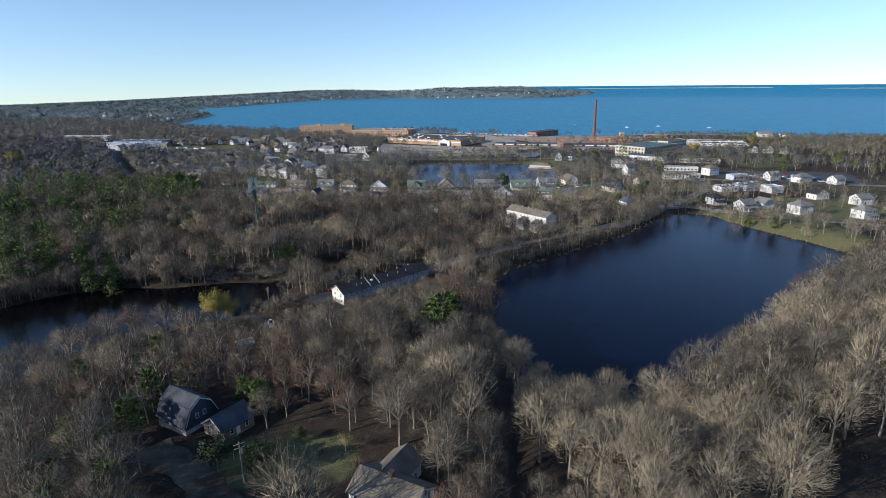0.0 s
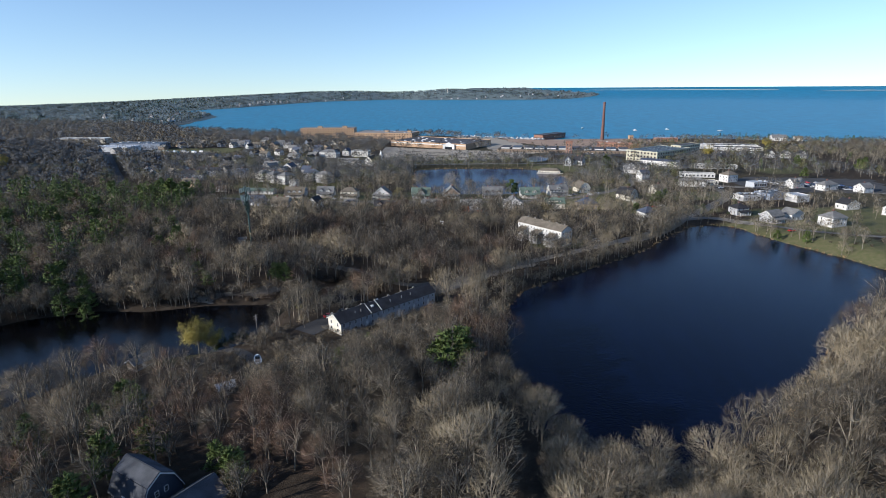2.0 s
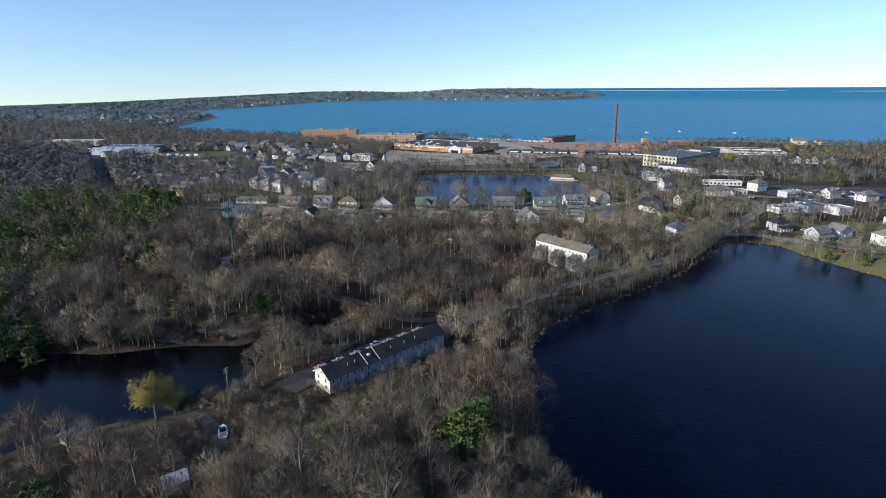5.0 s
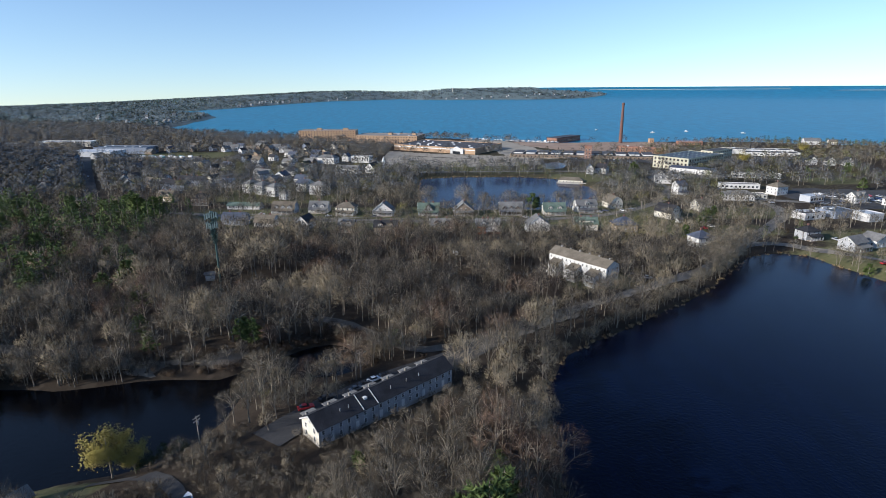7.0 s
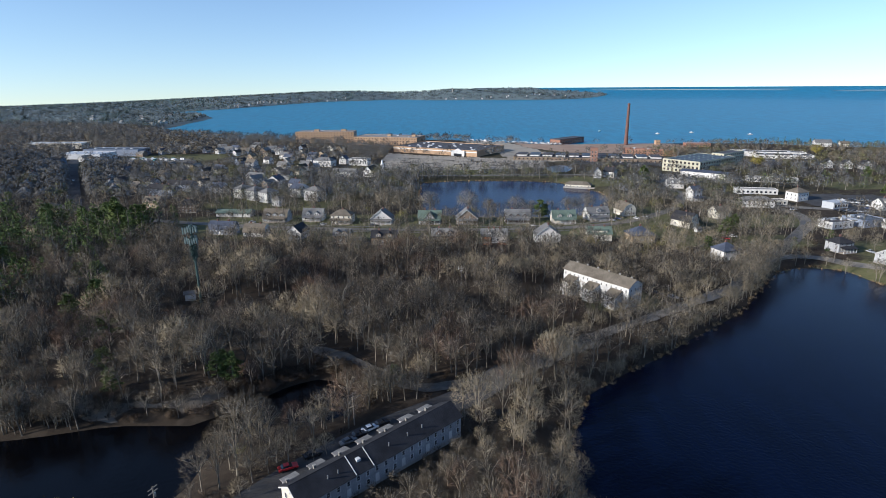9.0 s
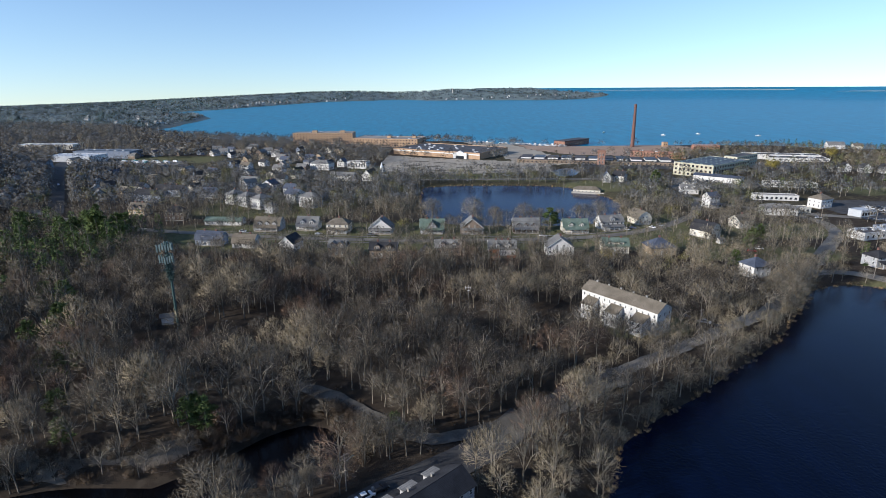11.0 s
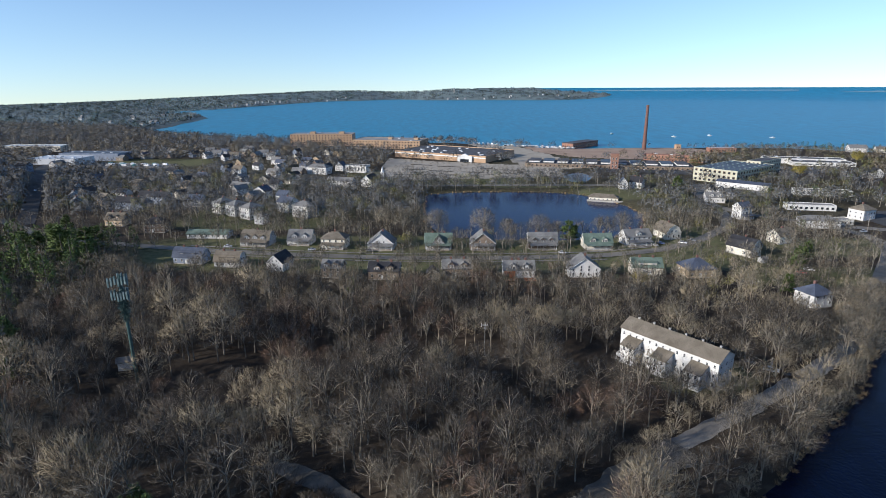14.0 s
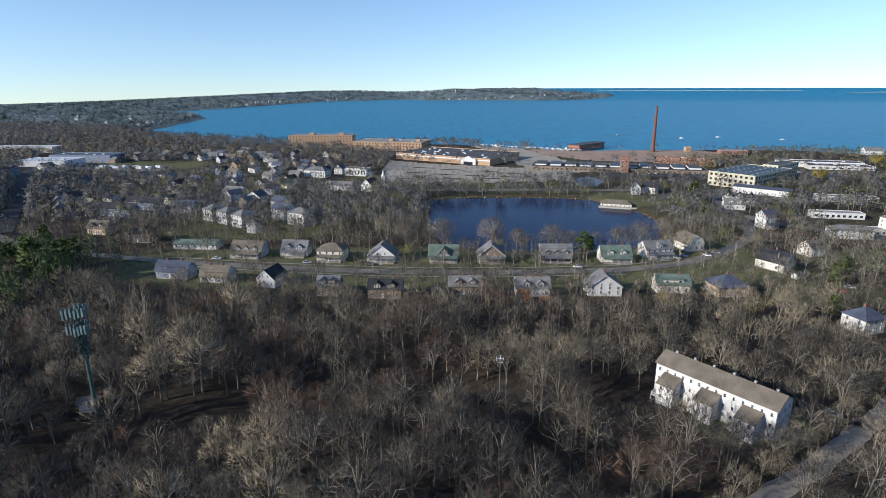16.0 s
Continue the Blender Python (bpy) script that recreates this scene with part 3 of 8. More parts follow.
def house(x, y, w, d, eave, rise, wall, roof, label, rz=0, kind="gable", ridge="x", dormers=0, dormer_kind="gable", porch=False,
          chimneys=1, storeys=2, cols=None, side_cols=2, z=None, category="house", group="", big_gable=False, shed_dormer=False, door=True):
    """A timber house, its front to -y. kind: gable, gambrel or hip; ridge along x (eaves to the front) or y (gable to the front)."""
    if z is None:
        z = gz(x, y)
    FOOT.append((x, y, 0.55 * math.hypot(w, d) + 1.5))
    t = thing("house", pose(x, y, z, 0, 0, rz), label, category, group)
    hw, hd = w / 2, d / 2
    part("foundation", shape((-hw - 0.05, hw + 0.05, -hd - 0.05, hd + 0.05, -1.5, 0.45)), M_CONC, t)
    bm = bmesh.new()
    if kind == "hip":
        box(bm, -hw, hw, -hd, hd, 0.45, eave)
    else:
        half = hd if ridge == "x" else hw
        prof = [(-half, 0.45)] + roof_profile(kind, half, eave, rise) + [(half, 0.45)]
        prism(bm, prof, -hw if ridge == "x" else -hd, hw if ridge == "x" else hd, ridge)
    part("wall", bm, wall, t)
    o = 0.5
    if kind == "hip":
        bm = bmesh.new()
        r = max(hw - hd, 0.0)
        base = [(-hw - o, -hd - o), (hw + o, -hd - o), (hw + o, hd + o), (-hw - o, hd + o)]
        va = [bm.verts.new((px, py, eave - 0.12)) for px, py in base]
        vb = [bm.verts.new((px, py, eave + 0.1)) for px, py in base]
        s = max(hd - hw, 0.0)
        tops = [bm.verts.new((-r, -s, eave + rise)), bm.verts.new((r, s, eave + rise))] if r + s > 0.05 else [bm.verts.new((0, 0, eave + rise))] * 2
        bm.faces.new(va[::-1])
        for i in range(4):
            bm.faces.new((va[i], va[(i + 1) % 4], vb[(i + 1) % 4], vb[i]))
        if r > 0.05:
            fs = ((vb[0], vb[1], tops[1], tops[0]), (vb[1], vb[2], tops[1]), (vb[2], vb[3], tops[0], tops[1]), (vb[3], vb[0], tops[0]))
        elif s > 0.05:
            fs = ((vb[0], vb[1], tops[0]), (vb[1], vb[2], tops[1], tops[0]), (vb[2], vb[3], tops[1]), (vb[3], vb[0], tops[0], tops[1]))
        else:
            fs = tuple((vb[i], vb[(i + 1) % 4], tops[0]) for i in range(4))
        for f in fs:
            bm.faces.new(f)
        part("roof", bm, roof, t)
    else:
        lim = hw if ridge == "x" else hd
        part("roof", roof_slabs(kind, hd if ridge == "x" else hw, eave, rise, -lim - o, lim + o, ridge), roof, t)
        # rake boards along the gables
        half = hd if ridge == "x" else hw
        for sgn in (-1, 1):
            bm = bmesh.new()
            pts = roof_profile(kind, half, eave, rise)
            for (u0, z0), (u1, z1) in zip(pts, pts[1:]):
                a = sgn * (lim + o)
                prism(bm, [(u0, z0 - 0.28), (u1, z1 - 0.28), (u1, z1 + 0.02), (u0, z0 + 0.02)], a + 0.004 * sgn, a + 0.07 * sgn, ridge)
            part("rake_board", bm, M_TRIM, t, "white rake board")
    # windows storey by storey
    cols = cols or max(2, int(w / 3.0))
    sh = min(2.75, (eave - 0.6) / max(storeys, 1))
    for s in range(storeys):
        zz = 0.45 + sh * s + 0.85
        if zz + 1.4 > eave + 0.1:
            break
        if not (porch and s == 0):
            window_row(t, -hw, hw, -hd, zz, cols)
        else:
            window_row(t, -hw, hw, -hd, zz, max(2, cols - 1))
        for sx, r in ((-hw, -90), (hw, 90)):
            window_row(t, -hd, hd, sx, zz, side_cols, r)
    if kind != "hip" and rise > 2.2:
        zz = eave + 0.35
        if ridge == "x":
            for sx, r in ((-hw, -90), (hw, 90)):
                window_row(t, -hd * 0.45, hd * 0.45, sx, zz, 2, r, 0.9, 1.3)
        else:
            window_row(t, -hw * 0.5, hw * 0.5, -hd, zz, 2, 0, 0.9, 1.3)
    if door and not porch:
        dr = part("door", shape((-0.5 - hw * 0.1, 0.5 - hw * 0.1, -hd - 0.08, -hd + 0.05, 0.45, 2.5)), M_TRIM, t, "white panelled door")
    # dormers stand on the front slope
    if ridge == "x" and kind != "hip":
        slope_y = {"gable": lambda zr: -hd * (1 - (zr - eave) / rise), "gambrel": lambda zr: -hd + 0.38 * hd * (zr - eave) / (rise * 0.66)}[kind]
        for i in range(dormers):
            cx = -hw + w * (i + 0.5) / dormers if dormers > 1 else 0.0
            cx *= 0.86
            dw, zb = 1.5, eave + 0.3
            yf = slope_y(zb) + 0.05
            dm = part("dormer", bmesh.new(), wall, t)
            bm = bmesh.new()
            prism(bm, [(cx - dw, zb - 0.2), (cx - dw, zb + 1.6), (cx, zb + 2.7), (cx + dw, zb + 1.6), (cx + dw, zb - 0.2)], yf, yf + min(3.0, hd * 0.8), "y")
            old = dm.data
            dm.data = mesh_of("dormer", bm, wall)
            bpy.data.meshes.remove(old)
            bm = bmesh.new()
            for q0, q1 in (((cx - dw - 0.35, zb + 1.36), (cx, zb + 2.74)), ((cx, zb + 2.74), (cx + dw + 0.35, zb + 1.36))):
                prism(bm, [q0, q1, (q1[0], q1[1] + 0.16), (q0[0], q0[1] + 0.16)], yf - 0.35, yf + min(3.0, hd * 0.8), "y")
            part("dormer_roof", bm, roof, dm)
            for wx in (-0.5, 0.5):
                o2 = window(t, cx + 1.25 * wx, yf, zb + 0.2, 0, 0.95, 1.3)
                o2.parent = dm
        if big_gable:
            bm = bmesh.new()
            gw = w * 0.24
            prism(bm, [(-gw, eave - 0.3), (0, eave + rise * 0.92), (gw, eave - 0.3)], -hd - 0.6, 0, "y")
            dm = part("cross_gable", bm, wall, t)
            bm = bmesh.new()
            for q0, q1 in (((-gw - 0.4, eave - 0.6), (0, eave + rise * 0.94)), ((0, eave + rise * 0.94), (gw + 0.4, eave - 0.6))):
                prism(bm, [q0, q1, (q1[0], q1[1] + 0.2), (q0[0], q0[1] + 0.2)], -hd - 1.0, 0, "y")
            part("cross_gable_roof", bm, roof, dm)
            for wx in (-0.6, 0.6):
                o2 = window(t, wx, -hd - 0.6, eave + 0.3, 0, 0.9, 1.2)
                o2.parent = dm
        if shed_dormer:
            bm = bmesh.new()
            zb = eave + 0.3
            prism(bm, [(-hd * 0.8, zb), (-hd * 0.8, zb + 1.9), (0.1, zb + 2.5), (0.1, zb)], -hw * 0.62, hw * 0.62, "x")
            dm = part("shed_dormer", bm, wall, t)
            bm = bmesh.new()
            prism(bm, [(-hd * 0.8 - 0.4, zb + 1.84), (-hd * 0.8 - 0.4, zb + 2.0), (0.1, zb + 2.7), (0.1, zb + 2.52)], -hw * 0.62 - 0.3, hw * 0.62 + 0.3, "x")
            part("dormer_roof", bm, roof, dm)
            for wx in (-0.4, 0.4):
                o2 = window(t, wx * hw, -hd * 0.8, zb + 0.45, 0, 1.6, 1.1)
                o2.parent = dm
    if porch:
        pd = 2.9
        part("porch_deck", shape((-hw * 0.92, hw * 0.92, -hd - pd, -hd - 0.06, -0.6, 0.5)), M_WOOD, t)
        bm = bmesh.new()
        prism(bm, [(-hd - pd - 0.4, 2.75), (-hd - pd - 0.4, 2.92), (-hd - 0.02, 3.75), (-hd - 0.02, 3.4)], -hw * 0.96, hw * 0.96, "x")
        part("porch_roof", bm, roof, t)
        for i in range(5):
            px = -hw * 0.88 + hw * 1.76 * i / 4
            part("porch_post", shape((px - 0.13, px + 0.13, -hd - pd + 0.05, -hd - pd + 0.31, 0.5, 2.75)), M_TRIM, t, "white porch post")
        part("porch_rail", shape((-hw * 0.88, hw * 0.88, -hd - pd + 0.12, -hd - pd + 0.2, 1.3, 1.4), (-hw * 0.88, hw * 0.88, -hd - pd + 0.12, -hd - pd + 0.2, 0.65, 0.75)), M_TRIM, t)
        part("porch_step", shape((-1.0, 1.0, -hd - pd - 0.7, -hd - pd, -0.4, 0.2)), M_CONC, t)
    for i in range(chimneys):
        cx = 0.0 if chimneys == 1 else -hw * 0.45 + hw * 0.9 * i / (chimneys - 1)
        zt = eave + rise
        if kind == "hip":
            chimney_part(t, cx, 0.3, eave + rise * 0.5, zt + 0.9)
        elif ridge == "x":
            chimney_part(t, cx, 0.2, zt - 0.8, zt + 1.0)
        else:
            chimney_part(t, 0.6, cx * 0.6, zt - 1.0, zt + 1.0)
    return t


def block(name, x, y, w, d, h, wall, roof, label, rz=0, category="building", z=None, cols=0, rows=0, side_cols=0, ww=1.6, wh=1.9, parapet=0.5, vents=0, seed=1):
    """A flat-roofed block with parapet, window bays and roof vents, its front to -y."""
    if z is None:
        z = gz(x, y)
    FOOT.append((x, y, 0.5 * min(w, d) + 3))
    n = max(1, int(max(w, d) / min(w, d)))
    c, s = math.cos(radians(rz)), math.sin(radians(rz))
    for i in range(n):
        u = (i + 0.5) / n - 0.5
        ux, uy = (u * w, 0) if w > d else (0, u * d)
        FOOT.append((x + c * ux - s * uy, y + s * ux + c * uy, 0.62 * min(w, d) + 3))
    t = thing(name, pose(x, y, z, 0, 0, rz), label, category)
    hw, hd = w / 2, d / 2
    part("wall", shape((-hw, hw, -hd, hd, -2, h)), wall, t)
    part("roof", shape((-hw + 0.35, hw - 0.35, -hd + 0.35, hd - 0.35, h, h + 0.12)), roof, t)
    if parapet:
        part("parapet", shape((-hw - 0.06, hw + 0.06, -hd - 0.06, -hd + 0.35, h, h + parapet), (-hw - 0.06, hw + 0.06, hd - 0.35, hd + 0.06, h, h + parapet),
                              (-hw - 0.06, -hw + 0.35, -hd + 0.35, hd - 0.35, h, h + parapet), (hw - 0.35, hw + 0.06, -hd + 0.35, hd - 0.35, h, h + parapet)), wall, t)
    for r in range(rows):
        zz = h * (r + 0.5) / rows - wh / 2
        window_row(t, -hw + 0.6, hw - 0.6, -hd, zz, cols, 0, ww, wh)
        if side_cols:
            window_row(t, -hd + 0.6, hd - 0.6, -hw, zz, side_cols, -90, ww, wh)
            window_row(t, -hd + 0.6, hd - 0.6, hw, zz, side_cols, 90, ww, wh)
    rg = random.Random(seed)
    for i in range(vents):
        vx, vy = rg.uniform(-hw * 0.85, hw * 0.85), rg.uniform(-hd * 0.8, hd * 0.8)
        a, b = rg.uniform(0.8, 1.8), rg.uniform(0.8, 1.6)
        part("roof_vent", shape((vx - a, vx + a, vy - b, vy + b, h + 0.1, h + rg.uniform(0.9, 1.7))), M_METALROOF, t, "pale metal roof unit")
    return t


def ribbon(name, pts, width, mat, label, category, lift=0.2, kind="structure", step=4.0, ragged=0.0):
    """A strip of paving that follows the ground along a line. ragged: how far its edges wander, in metres."""
    fine = []
    for (x0, y0), (x1, y1) in zip(pts, pts[1:]):
        n = max(1, int(math.hypot(x1 - x0, y1 - y0) / step))
        fine += [(x0 + (x1 - x0) * i / n, y0 + (y1 - y0) * i / n) for i in range(n)]
    fine.append(pts[-1])
    for _ in range(6):
        fine = [fine[0]] + [((a[0] + 2 * b[0] + c[0]) / 4, (a[1] + 2 * b[1] + c[1]) / 4) for a, b, c in zip(fine, fine[1:], fine[2:])] + [fine[-1]]
    vs, fs = [], []
    k = 5
    for i, (px, py) in enumerate(fine):
        a, b = fine[max(i - 1, 0)], fine[min(i + 1, len(fine) - 1)]
        tx, ty = b[0] - a[0], b[1] - a[1]
        ln = math.hypot(tx, ty) or 1
        for j in range(k):
            o = (j / (k - 1) - 0.5) * (width + 2 * ragged * (math.sin(i * 1.7 + 2.0 * (j > 1)) * 0.6 + math.sin(i * 0.63 + 4.0 * (j > 1)) * 0.7))
            vs.append((px - ty / ln * o, py + tx / ln * o))
    va = np.array(vs)
    vz = ground_z(va[:, 0], va[:, 1]) + lift
    for i in range(len(fine) - 1):
        for j in range(k - 1):
            a = i * k + j
            fs.append((a, a + k, a + k + 1, a + 1))
    ob = new(name, raw_mesh(name, np.column_stack([va, vz]), np.array(fs)[:, ::-1], [mat], True))
    PATHS.append((fine, width / 2))
    return tagged(ob, label, category, kind=kind)


def patch(name, poly, mat, label, category, lift=0.15, step=6.0, keep=True):
    """A paved or bare area inside an outline, laid on the ground."""
    xs, ys = [p[0] for p in poly], [p[1] for p in poly]
    ax, ay = np.arange(min(xs), max(xs) + step, step), np.arange(min(ys), max(ys) + step, step)
    AX, AY = np.meshgrid(ax, ay)
    d = inside_distance(AX, AY, poly)
    ids = -np.ones(AX.shape, int)
    vs, fs = [], []
    # vertices near the outline are drawn onto it
    for i in range(AX.shape[0] - 1):
        for j in range(AX.shape[1] - 1):
            if max(d[i, j], d[i + 1, j], d[i, j + 1], d[i + 1, j + 1]) > 0 and d[i:i + 2, j:j + 2].mean() > -step * 0.35:
                q = []
                for a, b in ((i, j), (i, j + 1), (i + 1, j + 1), (i + 1, j)):
                    if ids[a, b] < 0:
                        ids[a, b] = len(vs)
                        vs.append((AX[a, b], AY[a, b]))
                    q.append(ids[a, b])
                fs.append(q)
    va = np.array(vs)
    ob = new(name, raw_mesh(name, np.column_stack([va, ground_z(va[:, 0], va[:, 1]) + lift]), np.array(fs), [mat], True))
    if keep:
        AREAS.append(poly)
    return tagged(ob, label, category, kind="structure")


PATHS, AREAS = [], []
AREAS.append([(-296, 528), (-340, 590), (-420, 711), (-530, 890), (-518, 890), (-407, 708), (-328, 588), (-284, 528)])     # open verge of the west road
AREAS.append([(-520, 800), (-300, 775), (-285, 880), (-520, 880)])     # field before the warehouses

# ---------------------------------------------------------------- trees


class Heap:
    """Collects triangles with a material number each."""

    def __init__(self):
        self.v, self.f, self.m, self.n = [], [], [], 0

    def add(self, v, f, m):
        v, f = np.asarray(v, np.float32), np.asarray(f, np.int32)
        self.v.append(v)
        self.f.append(f + self.n)
        self.m.append(np.full(len(f), m, np.int32))
        self.n += len(v)

    def arrays(self):
        return np.concatenate(self.v), np.concatenate(self.f), np.concatenate(self.m)


def branch(h, p0, p1, r0, r1, sides, m):
    p0, p1 = np.array(p0, float), np.array(p1, float)
    d = p1 - p0
    d /= np.linalg.norm(d) + 1e-9
    u = np.cross(d, (0.31, 0.62, 0.2))
    u /= np.linalg.norm(u) + 1e-9
    w = np.cross(d, u)
    a = np.arange(sides) * 2 * np.pi / sides
    ring = np.cos(a)[:, None] * u + np.sin(a)[:, None] * w
    v = np.concatenate([p0 + ring * r0, p1 + ring * r1])
    f = []
    for i in range(sides):
        j = (i + 1) % sides
        f += [(i, j, sides + j), (i, sides + j, sides + i)]
    h.add(v, f, m)


def slivers(h, base, tip, width, rng, m):
    """Thin tapered twigs, a triangle each."""
    base, tip = np.asarray(base), np.asarray(tip)
    d = tip - base
    u = np.cross(d, rng.normal(size=d.shape))
    u /= np.linalg.norm(u, axis=1)[:, None] + 1e-9
    w = np.asarray(width).reshape(-1, 1) * 0.5
    n = len(base)
    v = np.stack([base - u * w, base + u * w, tip], 1).reshape(-1, 3)
    h.add(v, np.arange(3 * n).reshape(-1, 3), m)


def crown_shade(arrays, mid, size, own=0.4, lift=0.25):
    """Normals that follow the round of the crown, so that fine twigs take the light as a soft mass; the wood keeps its own."""
    v, f, m = arrays
    f = f.copy()
    a, b, c = v[f[:, 0]], v[f[:, 1]], v[f[:, 2]]
    face = np.cross(b - a, c - a)
    face /= np.linalg.norm(face, axis=1)[:, None] + 1e-9
    out = ((a + b + c) / 3 - np.asarray(mid)) / np.asarray(size)
    out[:, 2] += lift
    out /= np.linalg.norm(out, axis=1)[:, None] + 1e-9
    leaf = m == 1
    turn = leaf & ((face * out).sum(1) < 0)
    f[turn] = f[turn][:, [0, 2, 1]]
    face[turn] *= -1
    use = np.where(leaf[:, None], out + own * face, face)
    n = np.zeros_like(v)
    for k in range(3):
        np.add.at(n, f[:, k], use.astype(np.float32))
    n /= np.linalg.norm(n, axis=1)[:, None] + 1e-9
    return v, f, m, n


def bare_tree(seed, height=14.0, crown=4.6, limbs=9, subs=5, twigs=420, wide=0.075, sides=5, fine_subs=True, fans=0.03, short=1.0):
    """A leafless broadleaf: trunk, limbs that rise and spread like a vase, side branches and a rounded haze of twigs. Materials: 0 bark, 1 twigs."""
    rng = np.random.default_rng(seed)
    h = Heap()
    lean = rng.normal(0, 0.04, 2) * height
    fork = height * rng.uniform(0.14, 0.26)
    trunk = [np.array([0, 0, -0.8]), np.array([lean[0] * 0.3, lean[1] * 0.3, fork]), np.array([lean[0] * 0.8, lean[1] * 0.8, height * 0.58]), np.array([lean[0], lean[1], height * 0.9])]
    rad = [0.020 * height, 0.015 * height, 0.008 * height, 0.002 * height]
    for i in range(3):
        branch(h, trunk[i], trunk[i + 1], rad[i], rad[i + 1], sides, 0)
    size = np.array([crown, crown, height * 0.46])
    mid = np.array([lean[0] * 0.7, lean[1] * 0.7, height * 0.55])
    lobes = rng.normal(size=(8, 3))
    lobes[:, 2] = np.abs(lobes[:, 2])
    lobes /= np.linalg.norm(lobes, axis=1)[:, None]
    segs = [(trunk[2], trunk[3])]
    for i in range(limbs):
        s = rng.uniform(0.0, 1.0)
        p0 = trunk[1] + (trunk[2] - trunk[1]) * s
        az = i * 2.4 + rng.uniform(-0.5, 0.5)
        el = radians(rng.uniform(8, 70))
        out = np.array([math.cos(az) * math.cos(el), math.sin(az) * math.cos(el), math.sin(el)])
        p2 = mid + out * size * rng.uniform(0.72, 0.95)
        p1 = p0 + (p2 - p0) * 0.5 + np.array([-math.cos(az) * 0.06 * crown, -math.sin(az) * 0.06 * crown, 0.05 * height])
        r = 0.0085 * height * rng.uniform(0.7, 1.1)
        branch(h, p0, p1, r, r * 0.66, 3, 0)
        branch(h, p1, p2, r * 0.66, r * 0.2, 3, 0)
        segs += [(p1, p2)]
        for k in range(subs):
            a = rng.uniform(0.15, 0.95)
            q0 = p0 + (p1 - p0) * a * 2 if a < 0.5 else p1 + (p2 - p1) * (a - 0.5) * 2
            d = out + rng.normal(0, 0.55, 3) + np.array([0, 0, 0.25])
            q1 = q0 + (mid + d / np.linalg.norm(d) * size * 0.95 - q0) * rng.uniform(0.45, 0.9)
            if fine_subs:
                branch(h, q0, q1, r * 0.42, r * 0.1, 3, 0)
            else:
                slivers(h, [q0], [q1], [r * 0.8], rng, 0)
            segs.append((q0, q1))
    a0 = np.array([s[0] for s in segs])
    a1 = np.array([s[1] for s in segs])
    inner = int(twigs * 0.45)
    pick = rng.integers(0, len(segs), inner)
    base = a0[pick] + (a1[pick] - a0[pick]) * rng.uniform(0.2, 1.0, (inner, 1))
    d = a1[pick] - a0[pick]
    d /= np.linalg.norm(d, axis=1)[:, None]
    way = d * 0.7 + rng.normal(0, 0.36, (inner, 3)) + np.array([0, 0, 0.35])
    way /= np.linalg.norm(way, axis=1)[:, None]
    tip = base + way * rng.uniform(0.08, 0.17, (inner, 1)) * height * short
    slivers(h, base, tip, rng.uniform(0.6, 1.1, inner) * wide, rng, 1)
    # fine twigs that fill the rounded outside of the crown
    outer = twigs - inner
    d = rng.normal(size=(outer, 3))
    d[:, 2] = np.abs(d[:, 2]) * 1.1 - 0.35
    d /= np.linalg.norm(d, axis=1)[:, None]
    bulge = 0.84 + 0.22 * np.clip((d @ lobes.T).max(1) - 0.55, 0, 1) / 0.45
    tip = mid + d * size * (bulge * rng.uniform(0.76, 1.06, outer))[:, None]
    way = d * 0.8 + np.array([0, 0, 0.4]) + rng.normal(0, 0.26, (outer, 3))
    way /= np.linalg.norm(way, axis=1)[:, None]
    base = tip - way * rng.uniform(0.08, 0.17, (outer, 1)) * height * short
    fan = rng.uniform(0, 1, outer) < fans
    slivers(h, base[~fan], tip[~fan], rng.uniform(0.6, 1.1, (~fan).sum()) * wide, rng, 1)
    if fan.any():
        slivers(h, tip[fan], base[fan], rng.uniform(0.7, 1.3, fan.sum()) * wide, rng, 1)
    return crown_shade(h.arrays(), mid - np.array([0, 0, 0.12 * height]), size)


def leafy_tree(seed, height=9.0, crown=3.6, leaves=700, size=0.32, limbs=8):
    """A broadleaf in early leaf or flower. Materials: 0 bark, 1 leaves."""
    rng = np.random.default_rng(seed)
    h = Heap()
    branch(h, (0, 0, -0.6), (0, 0, height * 0.35), 0.022 * height, 0.016 * height, 5, 0)
    branch(h, (0, 0, height * 0.35), (0.2, 0.1, height * 0.85), 0.016 * height, 0.004 * height, 4, 0)
    ends = []
    for i in range(limbs):
        az = i * 2.4
        p0 = np.array([0, 0, height * rng.uniform(0.25, 0.6)])
        p1 = np.array([math.cos(az) * crown * rng.uniform(0.6, 0.95), math.sin(az) * crown * rng.uniform(0.6, 0.95), height * rng.uniform(0.5, 0.92)])
        branch(h, p0, p1, 0.008 * height, 0.002 * height, 3, 0)
        ends += [p0 + (p1 - p0) * q for q in (0.45, 0.7, 0.9, 1.05)]
    ends += [np.array([0.2, 0.1, height * q]) for q in (0.75, 0.88, 0.97)]
    ends = np.array(ends)
    c = ends[rng.integers(0, len(ends), leaves)] + rng.normal(0, crown * 0.16, (leaves, 3))
    d = rng.normal(size=(leaves, 3))
    d /= np.linalg.norm(d, axis=1)[:, None]
    slivers(h, c - d * size * 0.6, c + d * size * 0.6, np.full(leaves, size), rng, 1)
    return crown_shade(h.arrays(), (0, 0, height * 0.5), (crown, crown, height * 0.5), 0.7)


